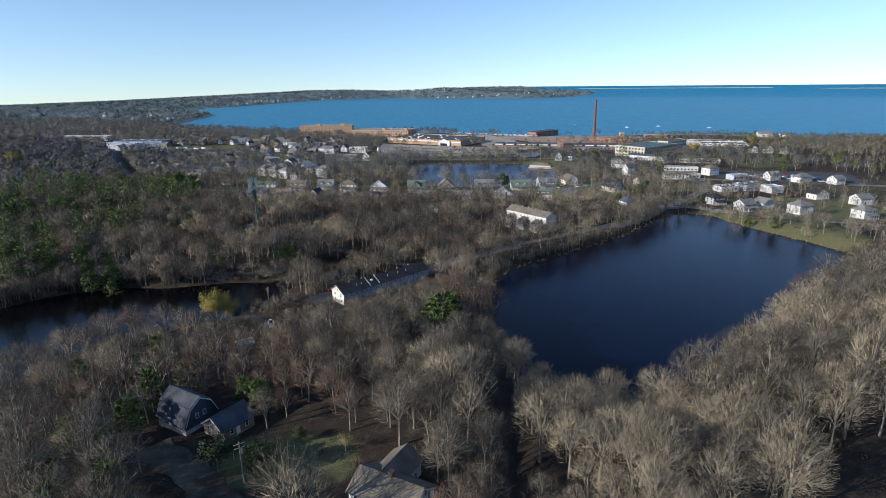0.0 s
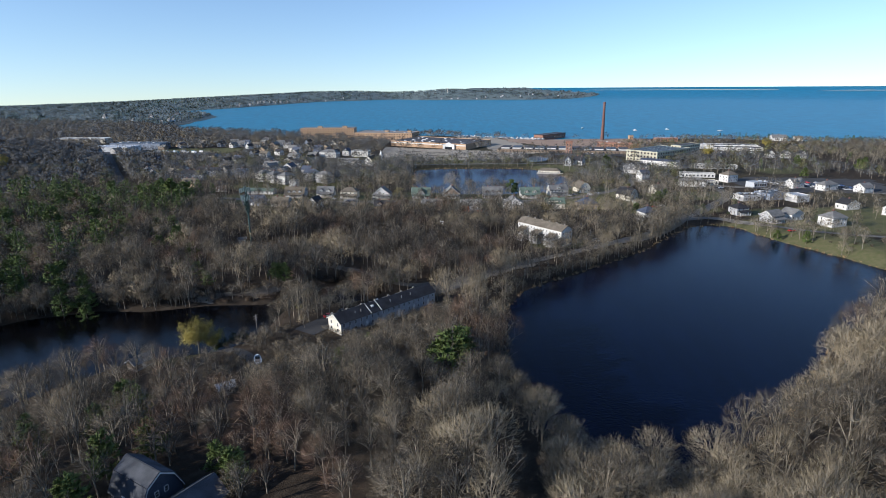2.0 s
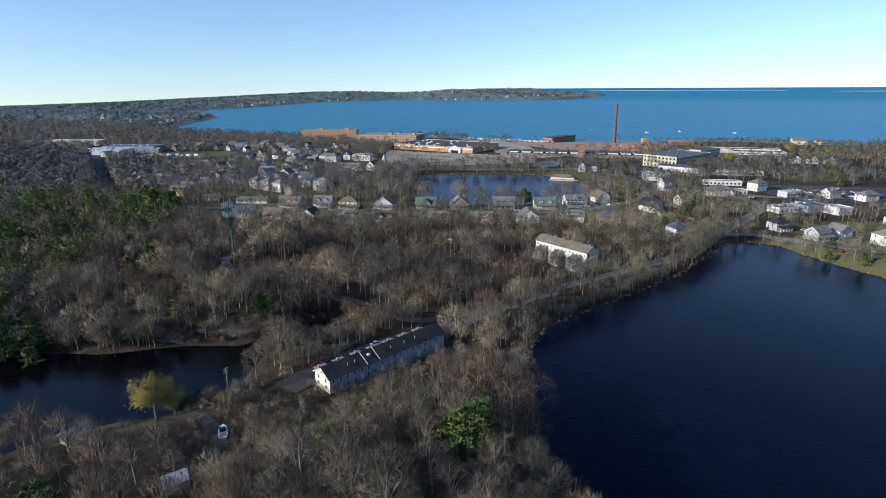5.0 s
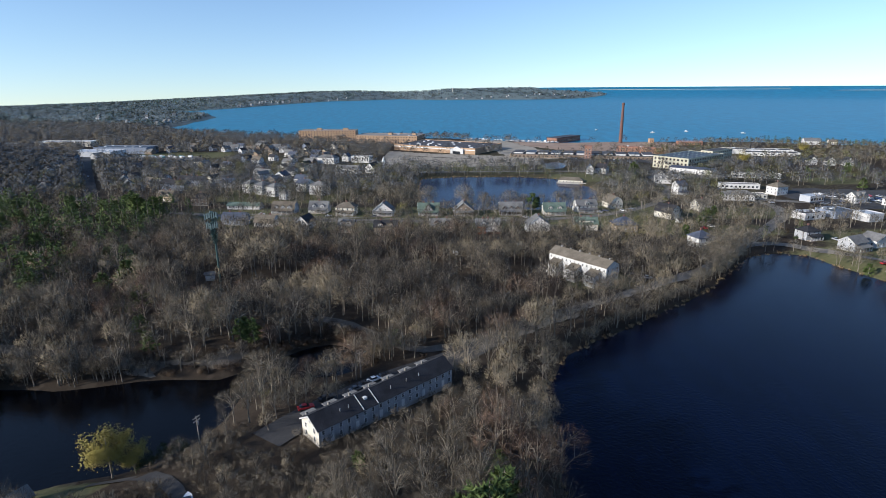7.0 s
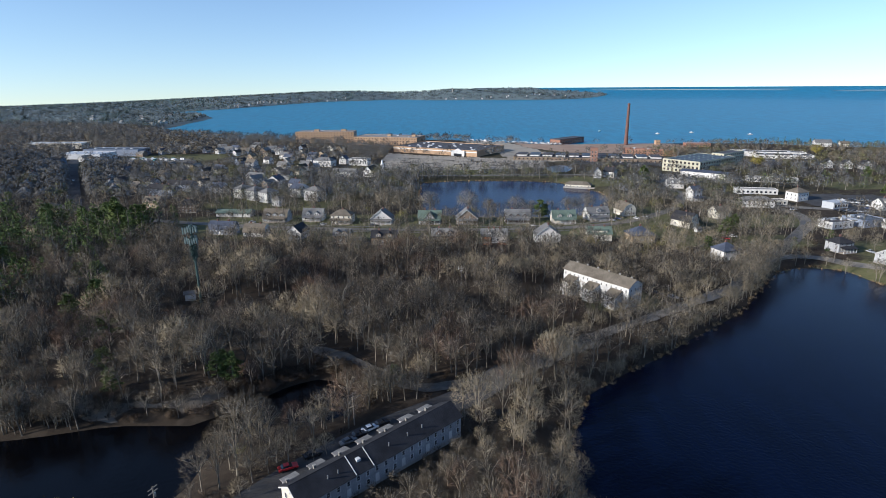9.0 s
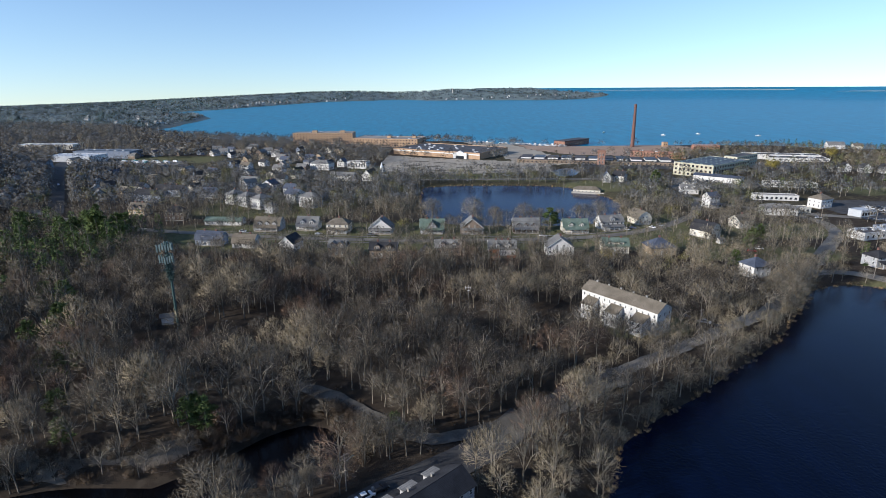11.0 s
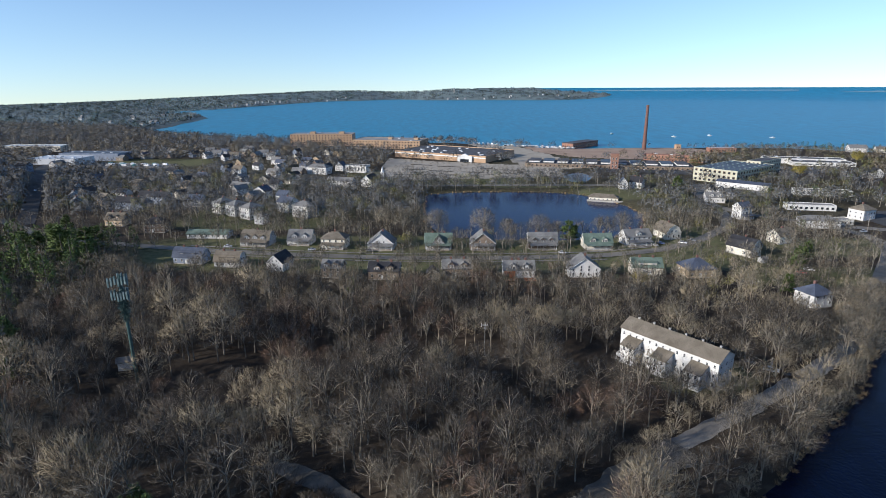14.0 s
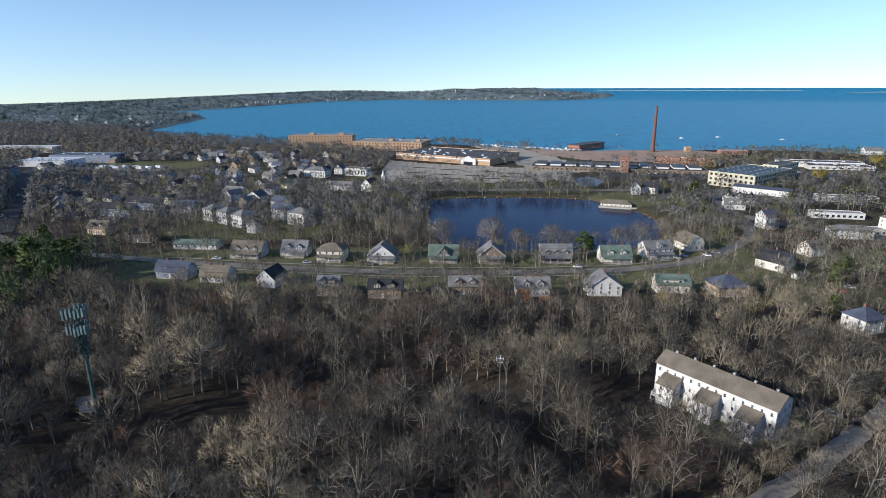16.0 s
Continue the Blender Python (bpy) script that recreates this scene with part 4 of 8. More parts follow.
def pine_tree(seed, height=13.0, crown=3.4, tufts=1000, boughs=True):
    """A white pine: whorled boughs with upturned needle tufts, ragged outline. Materials: 0 bark, 1 needles."""
    rng = np.random.default_rng(seed)
    h = Heap()
    branch(h, (0, 0, -0.8), (0.1, 0, height * 0.97), 0.02 * height, 0.003 * height, 5, 0)
    bases, tips, wid = [], [], []
    whorls = int(height * 0.9)
    for i in range(whorls):
        f = 0.18 + 0.8 * i / whorls
        r = crown * (1.05 - f) ** 0.75 * rng.uniform(0.65, 1.15) * (1.0 if f > 0.3 else 0.8)
        for k in range(rng.integers(4, 6)):
            az = rng.uniform(0, 6.28)
            p0 = np.array([0, 0, height * f])
            p1 = p0 + np.array([math.cos(az) * r, math.sin(az) * r, r * rng.uniform(-0.05, 0.3)])
            if boughs:
                branch(h, p0, p1, 0.05, 0.015, 3, 0)
            n = max(4, int(tufts / (whorls * 4.5)))
            s = (0.2 + 0.85 * rng.uniform(0, 1, n) ** 0.6)[:, None]
            b = p0 + (p1 - p0) * s
            w = (p1 - p0) / (r + 0.1) * 0.5 + rng.normal(0, 0.45, (n, 3)) + np.array([0, 0, 0.22])
            bases.append(b)
            tips.append(b + w / np.linalg.norm(w, axis=1)[:, None] * rng.uniform(0.7, 1.5, (n, 1)))
            wid.append(rng.uniform(0.32, 0.6, n))
    slivers(h, np.concatenate(bases), np.concatenate(tips), np.concatenate(wid), rng, 1)
    return crown_shade(h.arrays(), (0, 0, height * 0.4), (crown, crown, height * 0.6), 0.9)


def shrub(seed, height=1.8, spread=1.6, count=44, wide=0.15):
    rng = np.random.default_rng(seed)
    h = Heap()
    a = rng.uniform(0, 6.28, count)
    r = spread * np.sqrt(rng.uniform(0, 1, count))
    base = np.stack([np.cos(a) * r * 0.5, np.sin(a) * r * 0.5, rng.uniform(-0.2, height * 0.4, count)], 1)
    tip = np.stack([np.cos(a) * r * 1.1, np.sin(a) * r * 1.1, height * rng.uniform(0.5, 1.05, count) * (1 - 0.3 * (r / spread) ** 2)], 1) + rng.normal(0, 0.2, (count, 3))
    slivers(h, base, tip, rng.uniform(0.6, 1.4, count) * wide, rng, 1)
    return crown_shade(h.arrays(), (0, 0, 0), (spread, spread, height), 0.6)


def tuft(seed, height=12.0, crown=5.0, count=60, wide=0.3, long=2.0, trunk=True, sink=0.0, lift=0.25, cloud=False):
    """A bare crown for a tree far off: short twigs, or small clumps of them (cloud), that fill a lobed round shape."""
    rng = np.random.default_rng(seed)
    h = Heap()
    if trunk:
        branch(h, (0, 0, -1), (0, 0, height * 0.7), 0.25, 0.1, 3, 0)
    lobes = rng.normal(size=(6, 3))
    lobes[:, 2] = np.abs(lobes[:, 2])
    lobes /= np.linalg.norm(lobes, axis=1)[:, None]
    d = rng.normal(size=(count, 3))
    d[:, 2] = np.abs(d[:, 2]) * 1.15 - 0.3
    d /= np.linalg.norm(d, axis=1)[:, None]
    bulge = 0.8 + 0.28 * np.clip((d @ lobes.T).max(1) - 0.5, 0, 1) / 0.5
    tip = d * np.array([crown, crown, height * 0.5]) * (bulge * rng.uniform(0.6, 1.05, count))[:, None] + np.array([0, 0, height * 0.5 - sink])
    way = d * 0.8 + np.array([0, 0, 0.35]) + rng.normal(0, 0.28, (count, 3))
    way /= np.linalg.norm(way, axis=1)[:, None]
    if cloud:
        way = rng.normal(size=(count, 3))
        way /= np.linalg.norm(way, axis=1)[:, None]
    slivers(h, tip - way * long * rng.uniform(0.7, 1.3, (count, 1)), tip, rng.uniform(0.6, 1.4, count) * wide, rng, 1)
    return crown_shade(h.arrays(), (0, 0, height * 0.4 - sink), (crown, crown, height * 0.5), 0.2, lift)


def spread_copies(name, kinds, spots, mats, label, category, seed=3):
    """Many plants joined into one mesh. spots: x, y, scale; each takes a kind and a turn at random."""
    rng = np.random.default_rng(seed)
    spots = np.asarray(spots, float)
    z = ground_z(spots[:, 0], spots[:, 1])
    V, F, MI, NN, n = [], [], [], [], 0
    which = rng.integers(0, len(kinds), len(spots))
    turn = rng.uniform(0, 6.28, len(spots))
    for k, (v, f, m, vn) in enumerate(kinds):
        idx = np.nonzero(which == k)[0]
        if not len(idx):
            continue
        c, s = np.cos(turn[idx])[:, None], np.sin(turn[idx])[:, None]
        sc = spots[idx, 2][:, None]
        hs = sc * rng.uniform(0.88, 1.12, (len(idx), 1))
        vv = np.stack([(v[:, 0] * c - v[:, 1] * s) * sc + spots[idx, 0][:, None], (v[:, 0] * s + v[:, 1] * c) * sc + spots[idx, 1][:, None], v[:, 2] * hs + z[idx][:, None]], 2)
        V.append(vv.reshape(-1, 3))
        NN.append(np.stack([vn[:, 0] * c - vn[:, 1] * s, vn[:, 0] * s + vn[:, 1] * c, np.broadcast_to(vn[:, 2], (len(idx), len(vn)))], 2).reshape(-1, 3))
        F.append((f[None] + (np.arange(len(idx)) * len(v))[:, None, None] + n).reshape(-1, 3))
        MI.append(np.tile(m, len(idx)))
        n += len(v) * len(idx)
    ob = new(name, raw_mesh(name, np.concatenate(V), np.concatenate(F), mats, False, np.concatenate(MI), np.concatenate(NN)))
    return tagged(ob, label, category, kind="stuff")


def single(name, data, mats, x, y, s, rz, label, category, group=""):
    """One tree of its own with trunk and crown as parts."""
    t = thing(name, pose(x, y, gz(x, y), 0, 0, rz), label, category, group)
    t.scale = (s, s, s)
    for p, i in (("trunk", 0), ("crown", 1)):
        part(p, data[i], None, t)
    return t


def tree_meshes(arrays, mats):
    v, f, m, vn = arrays
    out = []
    for i, nm in ((0, "trunk"), (1, "crown")):
        ff = f[m == i]
        used = np.unique(ff)
        remap = np.zeros(len(v), np.int32)
        remap[used] = np.arange(len(used))
        out.append(raw_mesh(nm, v[used], remap[ff], [mats[i]], normals=vn[used]))
    return out


def clear_of(x, y, path_gap=1.2, foot=1.0):
    """Which places are free of water, paving and buildings."""
    x, y = np.asarray(x, float), np.asarray(y, float)
    ok = np.ones(len(x), bool)
    for poly, gap in ((POND_EAST, 1.0), (POND_WEST, 1.0), (POND_MILL, 2.0), (POND_SMALL, 2.0)):
        ok &= inside_distance(x, y, poly) < -gap
    ok &= inside_distance(x, y, SHORE) > 6
    for poly in AREAS:
        ok &= inside_distance(x, y, poly) < -1.5
    for cx, cy, r in FOOT:
        ok &= (x - cx) ** 2 + (y - cy) ** 2 > (r * foot) ** 2
    for fine, hw in PATHS:
        fa = np.array(fine)
        gap = path_gap if hw > 1.5 else min(path_gap, 0.2)     # trees overhang the narrow track
        for x0, y0 in fa:
            ok &= (x - x0) ** 2 + (y - y0) ** 2 > (hw + gap) ** 2
    return ok


def scatter(x0, x1, y0, y1, gap, seed, jitter=0.42):
    rng = np.random.default_rng(seed)
    X, Y = np.meshgrid(np.arange(x0, x1, gap), np.arange(y0, y1, gap * 0.87))
    X = X + (np.arange(X.shape[0]) % 2)[:, None] * gap * 0.5
    return (X + rng.uniform(-jitter, jitter, X.shape) * gap).ravel(), (Y + rng.uniform(-jitter, jitter, Y.shape) * gap).ravel()


def field(x, y, s, seed):
    """Smooth random values over the plan, about -1 to 1."""
    return np.sin(x / s + seed) * np.cos(y / s * 1.3 + seed * 2.1) + 0.5 * np.sin((x + y) / s * 2.3 + seed * 0.7)

# ---------------------------------------------------------------- roads, tracks and yards
ribbon("road_house_street", [(-330, 545), (-260, 497), (-168, 476), (-110, 466), (-48, 459), (10, 459), (65, 463), (100, 474), (130, 495), (162, 528), (178, 565), (186, 605), (192, 650)],
       7.0, M_ROAD, "worn grey asphalt street between two rows of houses", "road", 0.22)
ribbon("pavement_house_street", [(-168, 483), (-110, 473), (-48, 466), (10, 466), (65, 470), (96, 480)], 1.4, M_PAVE, "pale concrete pavement along the house street", "pavement", 0.3)
ribbon("pavement_near_side", [(-150, 467.5), (-110, 459), (-48, 452.2), (10, 452.2), (65, 456)], 1.2, M_PAVE, "pale concrete pavement along the house street", "pavement", 0.3)
ribbon("road_pond", [(8, 271), (29, 288), (66, 311), (111, 343), (126, 358)],
       5.2, M_LANE, "grey asphalt lane along the pond", "road", 0.2, step=2.0, ragged=0.3)
ribbon("road_pond_corner", [(122, 354), (136, 370), (150, 387), (179, 417), (200, 442), (224, 470), (235, 500), (228, 530)],
       8.0, M_ROAD, "wide grey asphalt road climbing from the pond corner", "road", 0.26)
ribbon("road_drive", [(8, 271), (-3, 256), (-13, 249), (-27, 239), (-40, 226), (-50, 214), (-54, 207)], 10.0, M_ASPHALT, "dark asphalt drive beside the terrace", "road", 0.26)
ribbon("track_west_pond", [(-172, 260), (-150, 254), (-126, 250.5), (-108, 249), (-92, 250), (-82, 254), (-76, 259)],
       5.0, M_GRAVEL, "sandy gravel track on the open bank of the west pond", "track", 0.18, step=2.0, ragged=0.8)
ribbon("road_west_pond", [(-60, 285.5), (-52, 282.5), (-44, 278), (-37, 272.5), (-30.5, 266), (-23, 260), (-15, 259), (-6, 262.5), (8, 271)],
       4.6, M_FORK, "grey asphalt lane bending past the head of the west pond", "road", 0.26, step=2.0, ragged=0.35)
ribbon("road_lane_fork", [(-2, 262), (6, 266), (16, 276), (28, 285), (40, 293)], 9.5, M_FORK, "wide worn asphalt strewn with grit where the lanes fork", "road", 0.3, step=2.0, ragged=0.8)
ribbon("road_east_shore", [(150, 387), (166, 398), (180, 394.5), (192, 386), (201, 369), (210, 356), (236, 342), (300, 322), (420, 300), (600, 290)], 5.0, M_ROAD, "pale asphalt shore road by the pond", "road", 0.24)
ribbon("track_barn", [(-66, 108), (-58, 101), (-48, 94), (-38, 80), (-30, 60)], 7.5, M_DIRTROAD, "leaf-strewn gravel drive striped with tree shadows", "track", 0.16, step=2.0, ragged=0.7)
ribbon("road_west", [(-300, 530), (-340, 590), (-420, 711), (-530, 890), (-560, 950)], 11.0, M_ASPHALT, "straight dark asphalt road through the trees", "road", 0.25)
ribbon("road_main", [(560, 430), (420, 458), (330, 490), (250, 520), (228, 530), (192, 565), (170, 640), (140, 690), (60, 692), (-40, 690), (-120, 720)],
       9.0, M_ROAD, "grey asphalt main street past the car lot", "road", 0.28)
ribbon("track_boat", [(-90, 193), (-80, 197), (-71, 194), (-64, 187), (-60, 176)], 3.6, M_ASPHALT, "dark lane down to the laid-up boat", "track", 0.16)
patch("paving_store_lot", [(-98, 905), (-90, 760), (-72, 725), (72, 742), (62, 835), (24, 848), (-50, 874)], M_LOT, "wide empty pale asphalt car park before the store", "car park", 0.3)
for ix, iy, il, ir in ((-60, 800, 26, -18), (-28, 786, 26, -18), (6, 776, 24, -16), (40, 768, 22, -14), (-52, 838, 26, -18), (-18, 822, 26, -18), (18, 808, 22, -16), (-62, 760, 26, 8), (-24, 756, 26, 8), (16, 756, 24, 8), (46, 792, 18, -14)):
    ca, sa_ = math.cos(radians(ir)), math.sin(radians(ir))
    patch("lawn_island", [(ix + ca * u - sa_ * v_, iy + sa_ * u + ca * v_) for u, v_ in ((-il / 2, -1.6), (il / 2, -1.6), (il / 2, 1.6), (-il / 2, 1.6))], M_GROUND, "narrow planted island between the parking rows", "lawn", 0.42, 1.4)
patch("paving_marina_yard", [(66, 842), (74, 752), (97, 744), (98, 792), (138, 816), (112, 950), (84, 1040), (30, 1092), (10, 1085), (48, 960)], M_LOT, "pale paved yard between the store and the marina", "yard", 0.26)
patch("bare_yard", [(95, 1056), (160, 1030), (318, 1040), (352, 985), (330, 935), (300, 880), (225, 885), (150, 905), (105, 975)], M_DIRT, "bare reddish earth yard round the stack", "yard", 0.3)
patch("paving_car_lot", [(270, 500), (290, 492), (372, 482), (392, 545), (300, 570), (262, 560)], M_ASPHALT, "asphalt lot filled with parked cars", "car park", 0.3)
patch("paving_mill_yard", [(195, 645), (226, 632), (275, 640), (268, 668), (226, 690), (205, 690)], M_ROAD, "pale asphalt yard before the white sheds", "car park", 0.3)
patch("paving_mill_lot", [(140, 780), (245, 752), (255, 788), (150, 812)], M_ASPHALT, "asphalt car park beside the long mill sheds", "car park", 0.3)
patch("paving_west_yard", [(-500, 862), (-350, 850), (-345, 815), (-380, 812), (-500, 818)], M_ROAD, "paved yard beside the warehouse", "car park", 0.3)
patch("paving_white_mill", [(320, 760), (420, 745), (430, 788), (340, 812)], M_ASPHALT, "asphalt yard by the long white shed", "car park", 0.3)

# ---------------------------------------------------------------- the terrace by the two ponds
TX, TY, TA = -26.6, 222.8, 44.0
t = thing("terrace_house", pose(TX, TY, -12.2, 0, 0, TA), "long two-storey terrace with its shaded front coloured grey, a charcoal roof and lit white gable", "terrace")
L2, D2, EV, RS = 22.4, 4.0, 4.9, 2.3
part("foundation", shape((-L2 - 0.05, L2 + 0.05, -D2 - 0.05, D2 + 0.05, -2.5, 0.4)), M_CONC, t)
bm = bmesh.new()
prism(bm, [(-D2, 0.4), (-D2, EV), (0, EV + RS), (D2, EV), (D2, 0.4)], -L2, L2, "x")
part("wall", bm, M_CREAM, t)
# grey sheet over the cream wall stands in for the front's shade
part("front_shade_cladding", shape((-L2 + 0.1, L2 - 0.1, -D2 - 0.05, -D2 - 0.005, 0.42, EV - 0.05)), M_GREYWALL, t, "clapboard front coloured grey for its shade")
part("roof", roof_slabs("gable", D2, EV, RS, -L2 - 0.4, L2 + 0.4, "x", 0.45, 0.2), M_R_DARK, t, "charcoal shingle roof")
for sg in (-1, 1):
    bm = bmesh.new()
    for q0, q1 in (((-D2 - 0.3, EV - 0.2), (0, EV + RS + 0.02)), ((0, EV + RS + 0.02), (D2 + 0.3, EV - 0.2))):
        prism(bm, [(q0[0], q0[1] - 0.3), (q1[0], q1[1] - 0.3), q1, q0], sg * (L2 + 0.41), sg * (L2 + 0.5), "x")
    part("rake_board", bm, M_TRIM, t)
window_row(t, -L2, L2, -D2 - 0.05, 3.1, 18, 0, 0.95, 1.35)
for i in range(18):
    a = -L2 + 2 * L2 * (i + 0.5) / 18
    if i % 3 == 1:
        part("door", shape((a - 0.5, a + 0.5, -D2 - 0.14, -D2 - 0.05, 0.4, 2.45)), M_TRIM, t, "white front door")
    else:
        window(t, a, -D2 - 0.05, 0.95, 0, 0.95, 1.35)
window_row(t, -D2, D2, -L2, 3.1, 2, -90, 0.95, 1.35)
window_row(t, -D2, D2, -L2, 0.95, 2, -90, 0.95, 1.35)
window_row(t, -1.2, 1.2, -L2, 5.2, 1, -90, 0.7, 0.9)
for i in range(7):                                   # party walls and skylights on the roof ridge
    a = -L2 + 3.0 + i * 6.4
    fw = part("entrance_porch", shape((a - 1.5, a + 1.5, D2 + 0.02, D2 + 2.6, -0.5, 3.95)), M_GREYWALL, t, "grey entrance porch")
    bm = bmesh.new()
    prism(bm, [(D2 + 3.0, 3.97), (D2 + 3.0, 4.15), (D2 + 0.5, 4.6), (D2 + 0.5, 4.4)], a - 1.9, a + 1.9, "x")
    part("porch_roof", bm, M_R_GREY, fw)
    chimney_part(t, a - 1.9, 3.2, EV + 0.2, EV + RS - 0.9, 0.5, M_PAVE)
for a in (-9.2, -4.6):
    bm = bmesh.new()
    prism(bm, [(-D2 - 0.3, EV + 0.02), (0, EV + RS + 0.1), (0, EV + RS + 0.3), (-D2 - 0.3, EV + 0.2)], a - 0.09, a + 0.09, "x")
    part("party_wall", bm, M_TRIM, t, "white fire wall across the roof")
part("roof_hatch", shape((-7.6, -6.6, -2.2, -1.2, EV + 0.8, EV + RS - 0.5)), M_TRIM, t, "white roof hatch")
for a in (-15, -12.5, 1.0, 6.5, 11.0):
    part("vent_pipe", shape((a - 0.1, a + 0.1, -2.4, -2.2, EV + 0.7, EV + RS - 0.2)), M_STEEL, t)
part("bay_window", shape((L2 + 0.02, L2 + 1.4, -1.2, 1.2, 2.4, 4.6)), M_TRIM, t, "white bay")
for u in (-18, -9, 0, 9, 18):
    FOOT.append((TX + u * math.cos(radians(TA)), TY + u * math.sin(radians(TA)), 7.5))
    if u < 5:
        FOOT.append((TX + u * math.cos(radians(TA)) + 6.5, TY + u * math.sin(radians(TA)) - 6.8, 5.5))
FOOT += [(-47, 204, 7.0), (-41, 199, 5.0), (-38.5, 196, 4.0), (-55, 203, 4.5)]

# ---------------------------------------------------------------- the white apartment house
AX_, AY_, AA = 53.0, 334.8, -50.8
az = -13.6
t = thing("apartment_house", pose(AX_, AY_, az, 0, 0, AA), "long white three-storey apartment house with a grey-brown roof", "apartment house")
L2, D2, EV, RS = 16.2, 4.6, 9.0, 2.4
part("foundation", shape((-L2 - 0.05, L2 + 0.05, -D2 - 0.05, D2 + 0.05, -3, 0.5)), M_CONC, t)
bm = bmesh.new()
prism(bm, [(-D2, 0.5), (-D2, EV), (0, EV + RS), (D2, EV), (D2, 0.5)], -L2, L2, "x")
part("wall", bm, M_WHITE, t)
part("roof", roof_slabs("gable", D2, EV, RS, -L2 - 0.4, L2 + 0.4, "x", 0.45, 0.22), M_R_BROWN, t)
part("string_course", shape((-L2 - 0.04, L2 + 0.04, -D2 - 0.1, -D2 - 0.005, 6.15, 6.4)), M_TRIM, t)
for zz in (1.2, 3.9, 6.8):
    window_row(t, -L2, L2, -D2, zz, 14, 0, 0.8, 1.2)
    for sx, r in ((-L2, -90), (L2, 90)):
        window_row(t, -D2, D2, sx, zz, 3, r, 0.95, 1.4)
for i in range(6):
    chimney_part(t, -L2 + 3.0 + i * 5.4, 0.5, EV + RS - 0.9, EV + RS + 0.45, 0.5, M_CONC)
for a in (-10.8, 0.0, 10.8):
    w_ = part("wing", bmesh.new(), M_WHITE, t)
    bm = bmesh.new()
    prism(bm, [(-D2 - 4.2, -1.5), (-D2 - 4.2, 5.2), (-D2 - 0.02, 6.9), (-D2 - 0.02, -1.5)], a - 2.4, a + 2.4, "x")
    old = w_.data
    w_.data = mesh_of("wing", bm, M_WHITE)
    bpy.data.meshes.remove(old)
    bm = bmesh.new()
    prism(bm, [(-D2 - 4.6, 5.04), (-D2 - 4.6, 5.22), (-D2 - 0.06, 7.12), (-D2 - 0.06, 6.92)], a - 2.7, a + 2.7, "x")
    part("wing_roof", bm, M_R_BROWN, w_)
    for zz in (1.0, 3.5):
        for wx in (-1.1, 1.1):
            o2 = window(t, a + wx, -D2 - 4.2, zz, 0, 0.9, 1.3)
            o2.parent = w_
        o2 = window(t, a - 2.4, -D2 - 2.0, zz, -90, 0.9, 1.3)
        o2.parent = w_
    part("stair_landing", shape((a - 4.4, a - 2.42, -D2 - 3.4, -D2 - 1.4, 0.2, 0.4), (a - 4.4, a - 4.3, -D2 - 3.4, -D2 - 1.4, 0.4, 1.4), (a - 4.4, a - 2.5, -D2 - 3.4, -D2 - 3.3, 0.4, 1.4),
                                 (a - 4.4, a - 4.25, -D2 - 3.4, -D2 - 3.25, -2, 0.2)), M_TRIM, t, "white railed landing")
for u in (-13, -4, 4, 13):
    FOOT.append((AX_ + u * math.cos(radians(AA)), AY_ + u * math.sin(radians(AA)), 8.5))
    FOOT.append((AX_ + u * math.cos(radians(AA)) - 5.5, AY_ + u * math.sin(radians(AA)) - 4.5, 6.5))
    FOOT.append((AX_ + u * math.cos(radians(AA)) - 10.0, AY_ + u * math.sin(radians(AA)) - 9.0, 4.5))

# ---------------------------------------------------------------- barn, garage and cottage in the near wood
house(-62.3, 117.5, 10.0, 8.8, 1.9, 5.4, M_NAVY, M_R_BARN, "navy barn with a broad blue-grey gambrel roof dappled by shadow", -30, "gambrel", dormers=0, chimneys=0, category="barn", z=-5.6)
house(-51.0, 113.8, 8.2, 7.5, 3.0, 2.6, M_SHINGLE, M_R_BARN, "small shingled garage with a blue-grey roof", 57, "gable", chimneys=0, storeys=1, category="garage", z=-6.3)
house(-10.4, 87.5, 13.5, 8.6, 4.6, 2.6, M_WHITE, M_R_BROWN, "white cottage with an olive-brown shingle roof and chimney", -28, "gable", chimneys=1, z=-6.0)
house(-10.2, 93.6, 6.4, 9.0, 4.4, 2.4, M_WHITE, M_R_BROWN, "olive-roofed rear wing of a cottage among trees", -28, "gable", ridge="y", chimneys=0, storeys=1, z=-6.0)
house(64.0, 72.0, 12.0, 8.0, 3.4, 2.2, M_CREAM, M_R_GREY, "low cottage with a pale grey roof under bare trees", -10, "gable", chimneys=1, storeys=1, z=-6.0)
house(-64.5, 163.0, 4.2, 3.6, 2.4, 1.0, M_WHITE, M_METALROOF, "little whitewashed shed with a pale roof in the thicket", 35, "gable", chimneys=0, storeys=1, category="shed")

FOOT += [(-16, 76, 8.0), (-7, 77, 7.0), (-20, 84, 6.0), (-24, 92, 4.0), (-50, 104, 6.0), (-44, 108, 4.5), (-46, 91, 5.5), (-38, 89, 7.0), (-33, 86, 6.5), (-28, 90, 5.0), (-55, 93, 5.0), (-52, 84, 5.0)]

house(-100.5, 184.5, 6.0, 4.6, 2.2, 1.5, M_SHINGLE, M_R_GREY, "low grey-roofed cottage beside a green lawn at the pond", 62, "gable", chimneys=0, storeys=1)
FOOT += [(-94, 185, 5.0)]

